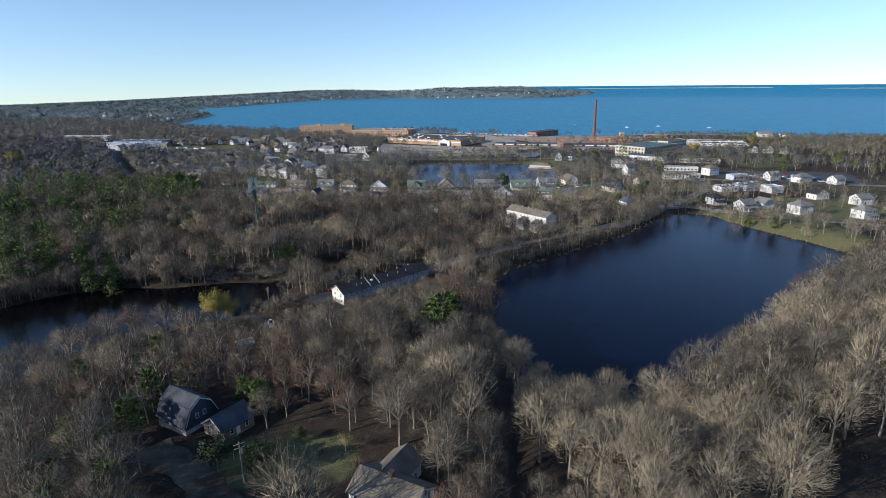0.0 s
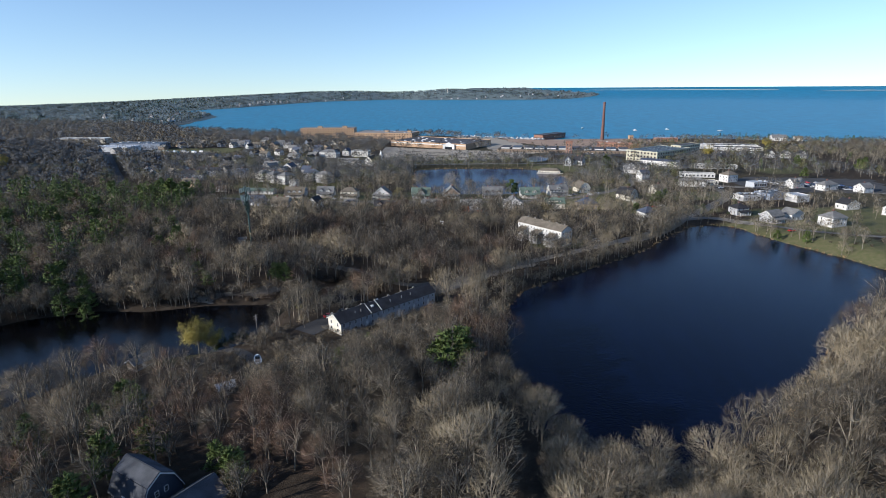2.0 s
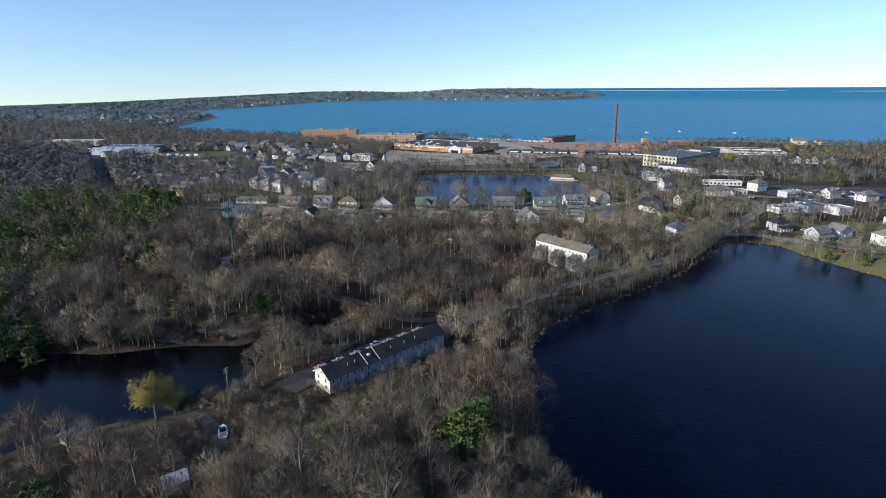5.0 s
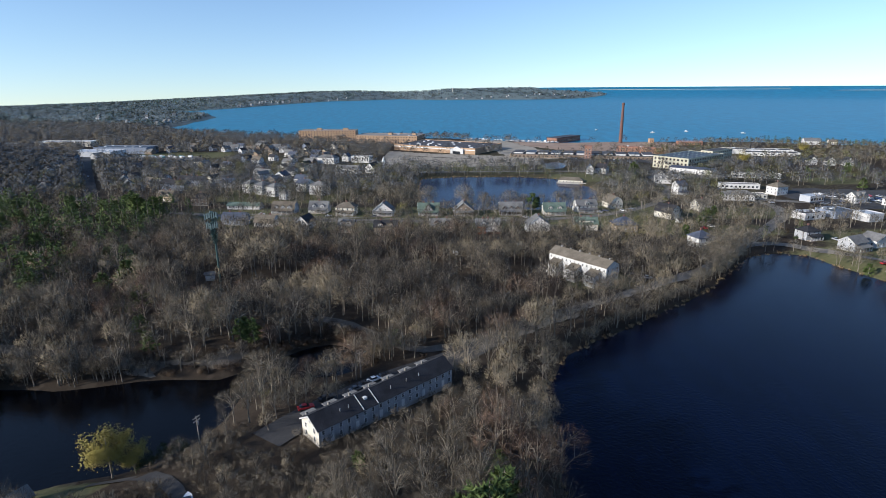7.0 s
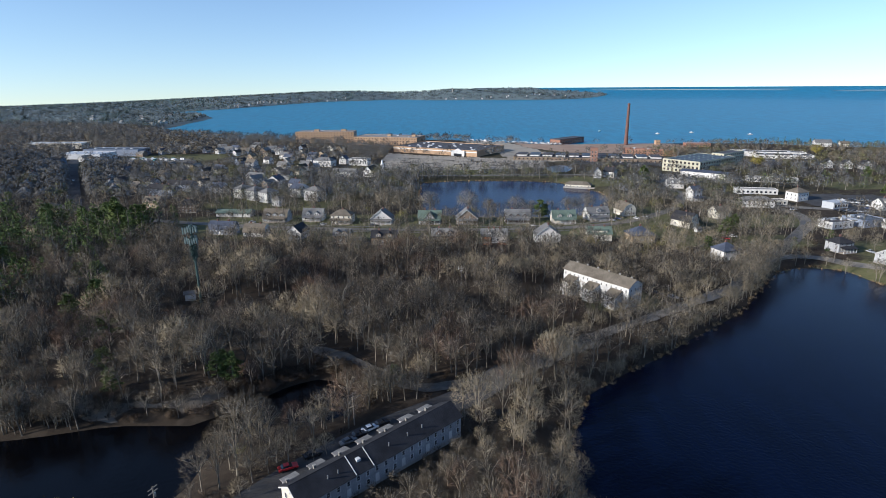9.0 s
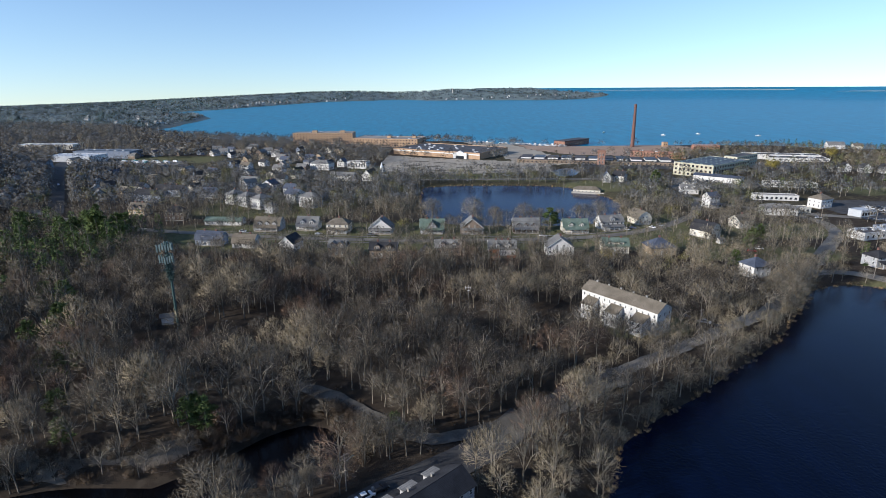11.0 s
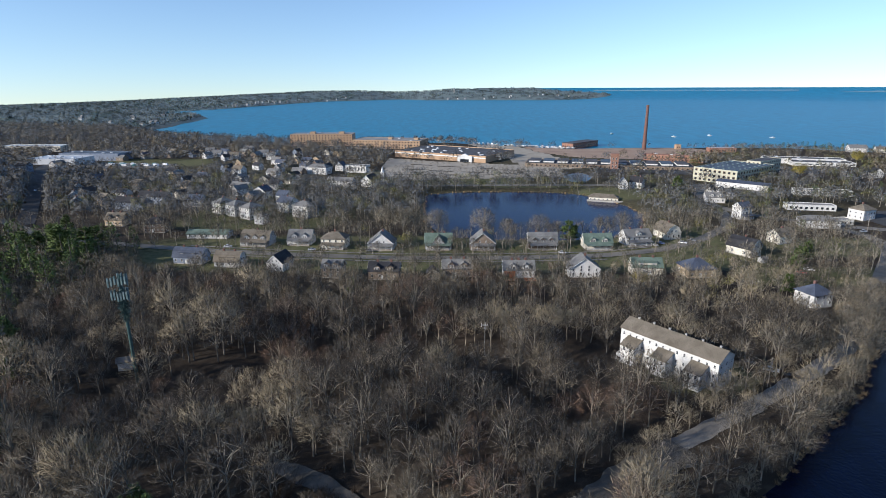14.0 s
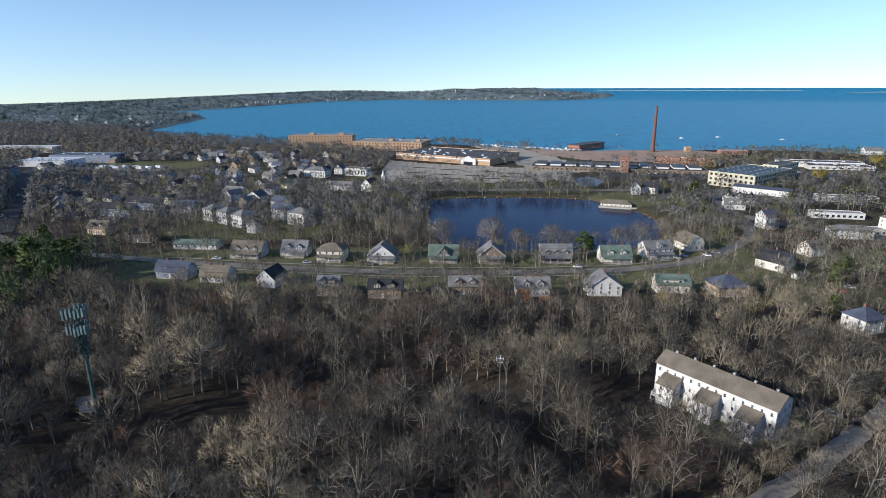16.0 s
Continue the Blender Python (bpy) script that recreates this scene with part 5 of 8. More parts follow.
# ---------------------------------------------------------------- the two rows along the house street
G = "houses along the street"
house(-165, 503.5, 25, 9, 3.0, 1.9, M_WHITE, M_R_GREEN, "low white ranch house with a pale green roof", -3, storeys=1, cols=7, chimneys=0, group=G)
house(-130, 488.5, 17, 9.5, 3.3, 5.0, M_GREYWALL, M_R_BROWN, "shingled house with three dormers over a porch", -7, "gambrel", dormers=3, porch=True, storeys=1, chimneys=1, group=G)
house(-105, 490.5, 14, 9, 3.6, 4.6, M_WHITE, M_R_GREY, "white duplex with two dormers and a grey roof", -5, dormers=2, porch=True, storeys=1, chimneys=1, group=G)
house(-83.5, 482.5, 14, 10, 5.7, 3.2, M_CREAM, M_R_BROWN, "hip-roofed brown house with a deep porch", -5, "hip", porch=True, chimneys=1, group=G)
house(-56.4, 480.5, 15, 10, 3.6, 6.0, M_WHITE, M_R_GREY, "white bungalow with its broad gable to the street", -3, ridge="y", porch=True, storeys=1, chimneys=1, group=G)
house(-24.2, 480.5, 15, 9, 3.8, 4.6, M_GREYWALL, M_R_GREEN, "green-roofed duplex with a central cross gable", 0, big_gable=True, porch=True, storeys=1, chimneys=2, group=G)
house(0.8, 480.5, 14.5, 10, 3.6, 6.0, M_SHINGLE, M_R_GREY, "brown shingled bungalow with its gable to the street", 0, ridge="y", porch=True, storeys=1, chimneys=1, group=G)
house(34.6, 481, 16, 9, 3.5, 5.2, M_DARKWALL, M_R_GREY, "dark duplex with dormers and a white-posted porch", 0, "gambrel", dormers=3, porch=True, storeys=1, chimneys=2, group=G)
house(65.5, 480.5, 15.5, 9, 3.6, 4.6, M_CREAM, M_R_GREEN, "pale duplex with a green roof, two dormers and white porch", 2, dormers=2, porch=True, storeys=1, chimneys=2, group=G)
house(89.5, 488, 15, 9.5, 5.2, 3.6, M_WHITE, M_R_GREY, "white two-storey house with a grey roof", 10, dormers=1, porch=True, chimneys=2, group=G)
house(113.5, 503, 10, 13, 4.2, 4.8, M_CREAM, M_R_BROWN, "cream gambrel house with its end to the street", 14, "gambrel", ridge="y", chimneys=1, group=G)
house(-153, 452, 16.2, 8.1, 3.76, 4.32, M_BLUEWALL, M_R_BLUE, "slate-blue gambrel house with two brick chimneys", -8, "gambrel", chimneys=2, shed_dormer=True, storeys=1, group=G)
house(-130.5, 446.5, 13.5, 8.6, 3.01, 4.51, M_WHITE, M_R_BROWN, "white house with a wide white shed dormer", -8, "gambrel", shed_dormer=True, storeys=1, chimneys=2, group=G)
house(-103, 441, 9, 10.8, 4.51, 3.95, M_WHITE, M_R_DARK, "white gabled house with a dark blue roof", -14, ridge="y", chimneys=0, group=G)
house(-73.5, 428.5, 9.5, 8.1, 5.08, 3.2, M_SHINGLE, M_R_GREY, "brown shingled house with twin grey gables", -6, dormers=2, chimneys=0, group=G)
house(-48.5, 425.5, 14.4, 8.1, 4.32, 3.38, M_SHINGLE, M_R_DARK, "shingled duplex with a dark roof and two dormers", -3, dormers=2, chimneys=2, group=G)
house(-25.7, 424.5, 5.4, 5.4, 3.01, 2.44, M_DARKWALL, M_R_DARK, "small dark garage behind the houses", 6, ridge="y", storeys=1, chimneys=0, category="garage")
house(-14, 429.5, 14, 8.1, 4.32, 3.57, M_SHINGLE, M_R_GREY, "brown duplex with two grey dormers", 0, dormers=2, chimneys=2, group=G)
sd_house = house(15, 427.5, 14.4, 8.1, 4.14, 3.76, M_WHITE, M_R_GREY, "duplex with two gabled dormers and red wooden decks", 0, dormers=2, chimneys=3, group=G)
for a, b, mt in ((-7.1, -1.6, M_REDWOOD), (2.3, 7.6, M_REDWOOD)):
    dk = part("deck", shape((a, b, -8.3, -4.1, 0.2, 0.45), (a, a + 0.2, -8.3, -8.1, -1.5, 0.2), (b - 0.2, b, -8.3, -8.1, -1.5, 0.2)), mt, sd_house, "red stained wooden deck")
    part("deck_rail", shape((a, b, -8.3, -8.2, 1.25, 1.38), (a, b, -8.3, -8.2, 0.45, 0.6), (a, a + 0.1, -8.2, -4.2, 1.25, 1.38), (b - 0.1, b, -8.2, -4.2, 1.25, 1.38)), mt, dk)
part("extension", shape((-7.0, -1.8, -4.55, -4.06, 0.46, 3.9)), M_REDWOOD, sd_house, "red wooden rear wall")
FOOT += [(15, 413, 6.5), (22, 416, 4.5), (46, 413, 7.0), (77, 417, 5.0), (15, 419, 7.0), (23, 420, 5.5), (8, 420, 5.0), (46, 419, 7.0), (-130, 436, 6.0), (-103, 431, 5.0)]
house(46, 429, 14.4, 9, 4.61, 5.26, M_WHITE, M_R_GREY, "white house with a broad gable and hipped grey roof", 0, ridge="y", chimneys=1, group=G)
house(77, 432.5, 14, 8.1, 4.14, 3.76, M_CREAM, M_R_GREEN, "cream house with a green roof and long dormer", -3, shed_dormer=True, chimneys=2, group=G)
house(100.5, 430.5, 13.5, 11.7, 4.32, 4.32, M_TAN, M_R_BLUE, "house with a broad blue-grey hipped roof", 6, "hip", chimneys=1, group=G)
house(141.5, 467, 9.5, 14, 4.4, 5.0, M_CREAM, M_R_DARK, "gambrel house with a dark roof and white trim", 32, "gambrel", ridge="y", chimneys=1, group=G)
house(143.5, 451, 3.4, 3.0, 2.2, 1.0, M_WHITE, M_R_GREY, "small white garden shed on the lawn", 20, storeys=0, chimneys=0, category="shed", door=True)
house(131, 390, 10, 9, 5.8, 3.4, M_WHITE, M_R_BLUE, "white house with a blue-grey hipped roof by the lane", 18, "hip", chimneys=1)
house(175, 491, 11.5, 9, 4.8, 3.4, M_CREAM, M_R_BROWN, "tan-roofed house in the side street", 20, chimneys=1)
house(219, 527, 22, 10, 5.2, 2.6, M_WHITE, M_R_GREY, "long white house with a low grey hipped roof", -10, "hip", chimneys=0)
house(183, 553, 9, 8, 8.4, 3.0, M_WHITE, M_R_BLUE, "tall narrow white house with a blue-grey roof", 20, storeys=3, chimneys=1, porch=True)

# ---------------------------------------------------------------- houses on the east shore and by the car lot
house(239.5, 368, 12, 10, 6.0, 3.4, M_WHITE, M_R_GREY, "white foursquare house on the shore road", 18, "hip", chimneys=1)
house(271, 353, 10, 9, 5.6, 3.2, M_WHITE, M_R_GREY, "white hip-roofed house beside the lawn", 18, "hip", chimneys=1, porch=True)
house(200, 406, 9.4, 8.6, 5.2, 2.8, M_GREYWALL, M_R_DARK, "grey foursquare with a dark hipped roof and porch", 14, "hip", porch=True, chimneys=1)
house(209, 381, 11, 9, 4.8, 3.0, M_GREYWALL, M_R_GREY, "pale grey house behind shore trees", 24, chimneys=0, porch=True)
house(226, 388, 11, 9, 4.4, 3.0, M_WHITE, M_R_GREY, "white house with a round-arched gable", 20, ridge="y", chimneys=0)
house(262, 549, 12, 10.5, 7.0, 3.4, M_WHITE, M_R_BROWN, "white foursquare with a brown hipped roof", 22, "hip", storeys=2, cols=4, side_cols=3, chimneys=1)
house(302, 512, 13, 8, 5.2, 3.4, M_WHITE, M_R_GREY, "white dormered house on the main street", 20, dormers=2, chimneys=1)
house(322, 500, 15, 9, 5.2, 3.0, M_WHITE, M_R_GREY, "long white house on the main street", 20, "hip", chimneys=1)
house(345, 488, 11, 9, 4.6, 3.2, M_WHITE, M_R_GREY, "white cottage on the main street", 20, chimneys=1)
house(300, 395, 12, 9, 4.8, 3.0, M_WHITE, M_R_GREY, "white house on the shore road", 15, chimneys=1)
house(285, 420, 12, 9, 4.4, 3.0, M_WHITE, M_R_DARK, "white house with a dark roof", 15, ridge="y", chimneys=1)
house(330, 370, 12, 9, 5.0, 3.2, M_CREAM, M_R_GREY, "cream house on the shore road", 15, "hip", chimneys=1)
block("workshop", 235, 462, 17, 11, 4.2, M_WHITE, M_TAR, "low white workshop with a flat dark tar roof", 16, cols=4, rows=1, vents=3)
block("showroom", 257, 468, 18, 16, 4.5, M_BLUEWALL, M_TARBLUE, "showroom with a wide blue-grey flat roof", 16, cols=3, rows=1, vents=2)
block("garage_block", 270, 455, 12, 12, 5.0, M_WHITE, M_METALROOF, "pale metal-roofed garage block", 16, category="garage", vents=1)
block("showroom", 273, 520, 15, 9, 4.5, M_METALROOF, M_METALROOF, "glass-fronted showroom with a pale metal roof", 20, cols=5, rows=1, ww=2.2, wh=2.2)
block("shop_row", 246, 580, 32, 9, 3.8, M_WHITE, M_TARGREY, "low white row of shops with a grey flat roof", -12, cols=9, rows=1, ww=2.0, category="shop")
block("shop_row", 234, 533, 20, 8, 3.6, M_CREAM, M_TARGREY, "low cream shop with a flat roof", 8, cols=5, rows=1, category="shop")
block("motel", 290, 636, 42, 9, 4.0, M_WHITE, M_TARGREY, "long low white building among trees", -16, cols=10, rows=1)

# ---------------------------------------------------------------- white houses on the rise behind the street
H = "white houses on the rise"
FOOT += [(-195, 562, 8), (-180, 553, 8), (-167, 545, 8), (-133, 550, 9), (-122, 545, 8), (-190, 618, 8), (-165, 600, 8), (-103, 680, 10), (-122, 678, 10)]
for hx, hy in ((-184.5, 575), (-171, 566), (-157.5, 557)):
    house(hx, hy, 11, 12, 8.2, 3.2, M_WHITE, M_R_GREY, "tall white house in a tight row, hipped grey roof", -35, "hip", storeys=3, cols=4, side_cols=3, chimneys=1, group=H)
house(-138, 579, 12, 11, 7.6, 3.4, M_WHITE, M_R_BLUE, "white house with a blue-grey gable roof", -30, storeys=3, chimneys=1, group=H)
house(-121, 562, 15, 11, 8.4, 3.0, M_WHITE, M_R_GREY, "large white three-storey house", -30, "hip", storeys=3, cols=5, chimneys=1, group=H)
house(-145, 540, 7, 7, 5.6, 2.6, M_WHITE, M_R_GREY, "small white hipped house", -20, "hip", chimneys=0, group=H)
house(-202, 660, 18, 9, 6.0, 3.0, M_WHITE, M_R_GREY, "long white house among bare trees", -20, chimneys=1, group=H)
house(-174, 632, 12, 10, 6.4, 4.0, M_WHITE, M_R_BLUE, "white gabled house with a slate-blue roof", -20, ridge="y", chimneys=1, group=H)
house(-150, 612, 10, 10, 6.4, 3.6, M_WHITE, M_R_BLUE, "white house with a blue roof", -25, chimneys=1, group=H)
house(-159, 772, 24, 12, 7.4, 3.4, M_WHITE, M_R_GREY, "large white house below the mill wood", -18, "hip", storeys=2, chimneys=2, group=H)
house(-140, 795, 9, 10, 6.0, 4.0, M_WHITE, M_R_BLUE, "white gabled cottage on the rise", -15, ridge="y", chimneys=0, group=H)
block("portico_hall", -119, 783, 24, 12, 7.5, M_WHITE, M_TAR, "white hall with tall columns and a flat roof", -14, cols=7, rows=1, ww=1.4, wh=4.2)
house(-93, 692, 11, 14, 5.5, 5.2, M_WHITE, M_R_DARK, "white chapel with a steep dark roof", -22, ridge="y", chimneys=0, storeys=1, category="chapel")
house(-120, 692, 25, 9, 5.2, 3.0, M_WHITE, M_R_GREY, "long white wing with a grey roof", -15, chimneys=0)
t = thing("steeple", pose(-84, 715, gz(-84, 715)), "small white steeple with a spire", "steeple")
part("tower", shape((-1.6, 1.6, -1.6, 1.6, -1, 9)), M_WHITE, t)
bm = bmesh.new()
tube(bm, (0, 0, 9), (0, 0, 15), 1.9, 0.05, 8)
part("spire", bm, M_TRIM, t)
for hx, hy, rz, rf in ((-249, 898, -10, M_R_GREY), (-216, 826, -25, M_R_BLUE), (-332, 928, 0, M_R_GREY), (-190, 845, -20, M_R_BLUE), (-270, 930, 10, M_R_GREY), (-300, 905, 0, M_R_BROWN),
                       (-228, 850, -20, M_R_GREY), (-245, 770, -20, M_R_BROWN), (-262, 720, -25, M_R_BLUE), (-200, 745, -20, M_R_GREY), (-355, 960, 10, M_R_GREY), (-310, 985, 0, M_R_GREY)):
    house(hx, hy, 12, 9, 5.6, 3.6, M_WHITE, rf, "distant white house among bare trees", rz, chimneys=1, group="far white houses")
house(-259, 588, 26, 10, 5.8, 3.4, M_BLUEWALL, M_R_DARK, "long dark slate house with white-framed windows", -14, cols=9, chimneys=3)
house(-254, 612, 26, 10, 5.8, 3.4, M_BLUEWALL, M_R_DARK, "long dark slate house with white-framed windows", -14, cols=9, chimneys=3)
house(-205, 518, 13, 10, 6.0, 3.4, M_DARKWALL, M_R_DARK, "dark brown house with white window trim", 4, "hip", cols=5, chimneys=1)
house(-240, 535, 13, 9, 4.2, 4.2, M_TAN, M_R_BROWN, "tan house with two pale dormers", -10, dormers=2, storeys=1, chimneys=2)
house(-215, 600, 12, 9, 5.4, 3.4, M_GREYWALL, M_R_BLUE, "grey-blue house among trees", -14, chimneys=1)
for hx, hy, wl_ in ((-360, 560, M_WHITE), (-378, 588, M_GREYWALL), (-395, 620, M_WHITE), (-412, 650, M_CREAM), (-318, 610, M_GREYWALL), (-335, 640, M_WHITE), (-430, 690, M_WHITE), (-345, 680, M_TAN), (-300, 585, M_SHINGLE)):
    house(hx, hy, 11, 9, 5.6, 3.6, wl_, M_R_GREY, "house beside the straight west road", -58, chimneys=1, group="houses on the west road")
block("warehouse", -490, 846, 62, 34, 7.5, M_METALROOF, M_METALROOF, "pale metal warehouse beside the yard", -4, vents=6, cols=0)
block("warehouse", -480, 900, 80, 30, 9.0, M_BLUEWALL, M_TARBLUE, "blue-grey warehouse behind another", -4, vents=5)
block("warehouse", -640, 1010, 90, 26, 8.0, M_CREAM, M_METALROOF, "long low pale warehouse", 2, vents=5)

# ---------------------------------------------------------------- the mills, sheds and stack by the bay
t = block("brick_mill", -222, 1079, 98, 32, 17.5, M_BRICK_TAN, M_TARGREY, "tan brick mill of five floors above the bay", 0, "mill", cols=20, rows=5, side_cols=6, ww=1.9, wh=2.0, vents=2, seed=4)
for hx in (-16, 30):
    part("stair_head", shape((hx - 4, hx + 4, -4, 4, 17.6, 21)), M_BRICK_TAN, t)
t = block("brick_mill", -110, 1043, 106, 48, 12.0, M_BRICK_TAN, M_TARGREY, "tan brick mill of three floors above the bay", -13, "mill", cols=22, rows=3, side_cols=9, ww=1.9, wh=2.0, vents=2, seed=5)
for hx in (0, 42):
    part("stair_head", shape((hx - 3, hx + 3, -4, 4, 12.1, 15)), M_BRICK_TAN, t)
t = block("brick_store", -12.5, 926.5, 136, 84, 7.6, M_BRICK_TAN, M_TAR, "wide brick store with a black roof dotted with pale vents", -30.5, "store", vents=24, seed=7, parapet=0.9)
part("cornice_band", shape((-68.1, 68.1, -42.25, -42.06, 5.2, 6.4)), M_TRIM, t, "white band along the front")
bm = bmesh.new()
prism(bm, [(30, 0), (30, 7.4), (34, 7.4), (40, 10.4), (46, 7.4), (50, 7.4), (50, 0)], -44.6, -42.3, "y")
part("entrance_gable", bm, M_TRIM, t, "white gabled entrance")
part("entrance_door", shape((34, 46, -44.8, -44.62, 0.2, 3.6)), M_GLASS, t)
t = thing("clock_tower", pose(165, 801, gz(165, 801), 0, 0, -13), "square red brick tower with arched openings", "tower")
part("shaft", shape((-4.2, 4.2, -4.2, 4.2, -1, 14.5)), M_BRICK, t)
part("cornice", shape((-4.7, 4.7, -4.7, 4.7, 14.5, 15.3), (-4.4, 4.4, -4.4, 4.4, 15.3, 17)), M_BRICK, t)
for zz in (2, 6, 10.5):
    window_row(t, -3.6, 3.6, -4.2, zz, 2, 0, 1.6, 2.6)
    window_row(t, -3.6, 3.6, -4.2, zz, 2, -90, 1.6, 2.6)
t = block("brick_shed", 256, 867, 69, 11, 7.2, M_BRICK, M_BRICK, "long red brick shed with rows of small windows", -30.5, "mill shed", cols=17, rows=2, ww=1.6, wh=1.8, vents=3)
t = block("mill_sheds", 163, 823, 184, 40, 3.6, M_SHINGLE, M_TAR, "long low mill sheds with white-windowed roof lanterns", -13.3, "mill shed", cols=36, rows=1, ww=2.2, wh=2.0, vents=0)
for i in range(11):
    u = -82 + i * 16.2
    ln = part("roof_lantern", shape((u - 6, u + 6, -12, 14, 4.2, 5.9)), M_TRIM, t, "white roof lantern")
    part("lantern_roof", shape((u - 6.4, u + 6.4, -12.4, 14.4, 5.9, 6.2)), M_TARBLUE if i % 2 else M_TAR, ln)
t = thing("pier_shed", pose(186, 1066, gz(165, 1036), 0, 0, 45.6), "brick shed on a pier reaching into the bay", "shed")
part("wall", shape((-36, 36, -10, 10, -1.2, 8)), M_BRICK, t)
part("roof", shape((-36.6, 36.6, -10.6, 10.6, 8, 8.6)), M_TAR, t)
part("pier", shape((-38, 42, -13, 13, -6, -1.2)), M_CONC, t)
window_row(t, -9, 9, -36, 2, 5, -90, 2.2, 2.6)
window_row(t, -34, 34, -10, 2, 14, 0, 2.2, 2.6)
t = thing("smokestack", pose(264, 1000, gz(264, 1000) - 0.5), "tall tapering red brick smokestack", "smokestack")
bm = bmesh.new()
for z0, z1, r0, r1 in ((0, 4, 3.3, 3.1), (4, 24, 2.9, 2.5), (24, 44, 2.5, 2.1), (44, 60.5, 2.1, 1.75)):
    tube(bm, (0, 0, z0), (0, 0, z1), r0, r1, 20)
part("shaft", bm, M_CHIM, t)
bm = bmesh.new()
for z0, z1, r0, r1 in ((57.5, 58.5, 1.95, 2.15), (60.5, 62.2, 2.0, 2.15), (62.2, 63.6, 2.15, 1.95)):
    tube(bm, (0, 0, z0), (0, 0, z1), r0, r1, 20)
part("crown", bm, M_CHIM, t)
block("brick_hut", 314, 1003, 7, 7, 6.5, M_BRICK_TAN, M_TAR, "small square brick hut on the bare yard", 0, "hut", cols=2, rows=1)
block("brick_wing", 360, 966, 36, 12, 5.5, M_BRICK, M_METALROOF, "low ruined brick wing with a pale roof", -4, "mill shed", cols=9, rows=1, ww=1.8, wh=2.2)
t = block("white_mill", 260.7, 725.8, 42, 74, 12.5, M_BRICK_PALE, M_TARBLUE, "pale mill with a blue-grey roof full of skylights", -52, "mill", cols=9, rows=3, side_cols=14, ww=2.4, wh=2.3)
for i in range(7):
    for j in range(4):
        a, b = -16 + j * 10.5, -30 + i * 9.6
        part("skylight", shape((a - 1.0, a + 1.0, b - 0.7, b + 0.7, 12.6, 13.2)), M_PANEL, t, "pale roof skylight")
block("cream_mill", 306, 757, 14, 46, 14.5, M_BRICK_PALE, M_TAR, "tall cream mill wing with a dark roof", -52, "mill", cols=3, rows=4, side_cols=10, ww=1.8, wh=2.0)
block("white_shed", 405, 819, 62, 22, 4.0, M_WHITE, M_TAR, "long white industrial shed with a dark roof", -15.5, "shed", cols=9, rows=1, ww=3.6, wh=1.5, vents=4)
block("white_shed", 398, 843, 84, 20, 5.6, M_WHITE, M_TAR, "taller white shed behind another", -15.5, "shed", vents=3)
house(242, 669, 42, 13, 5.4, 1.4, M_WHITE, M_R_BLUE, "long white shed with a shallow slate roof", -40, storeys=1, cols=7, chimneys=0, category="shed")
for i, (hx, hy) in enumerate(((203, 646), (209.5, 641), (216, 636))):
    house(hx, hy, 7.5, 10, 3.4, 3.0, M_WHITE, M_R_DARK, "small white gabled stall in a row of three", -30, ridge="y", storeys=1, chimneys=0, cols=2, category="shed", group="gabled stalls")
house(151, 677, 11, 10, 5.8, 4.2, M_WHITE, M_R_DARK, "white house with a dark gable roof", -35, chimneys=2)
house(137, 672, 7, 8, 6.0, 4.0, M_WHITE, M_R_BLUE, "narrow white gabled house", -10, ridge="y", chimneys=0)
house(169, 642, 10, 9, 5.4, 3.4, M_WHITE, M_R_DARK, "white house by the mill pond", -10, chimneys=1)
house(190, 610, 14, 9, 4.4, 3.4, M_WHITE, M_R_GREY, "white dormered house under trees", -10, dormers=2, chimneys=0)
house(108, 627, 23, 8, 3.6, 2.6, M_CREAM, M_R_BROWN, "pond pavilion with a hipped brown roof", -19, "hip", storeys=1, cols=7, chimneys=0, category="pavilion")
t = thing("quay_wall", pose(106.5, 621.6, -19.5, 0, 0, -19), "pale stone quay wall under the pond pavilion", "wall")
part("wall", shape((-13, 15, -0.7, 0.7, -2, 1.3)), M_CONC, t)
part("coping", shape((-13.1, 15.1, -0.85, 0.85, 1.3, 1.55)), M_PAVE, t)
for q in range(9):
    part("pier", shape((-12.6 + q * 3.3, -12.0 + q * 3.3, -1.0, -0.7, -2, 1.3)), M_CONC, t)
house(541, 958, 22, 12, 6.0, 4.0, M_WHITE, M_R_GREY, "large white house on the shore", -10, chimneys=1)
house(575, 960, 12, 9, 5.0, 3.0, M_CREAM, M_R_BROWN, "house on the shore among trees", -10, chimneys=1)
for hx, hy in ((395, 720), (410, 712), (425, 705)):
    house(hx, hy, 9, 9, 5.2, 4.0, M_WHITE, M_R_DARK, "white gabled house near the sheds", -10, ridge="y", chimneys=0)

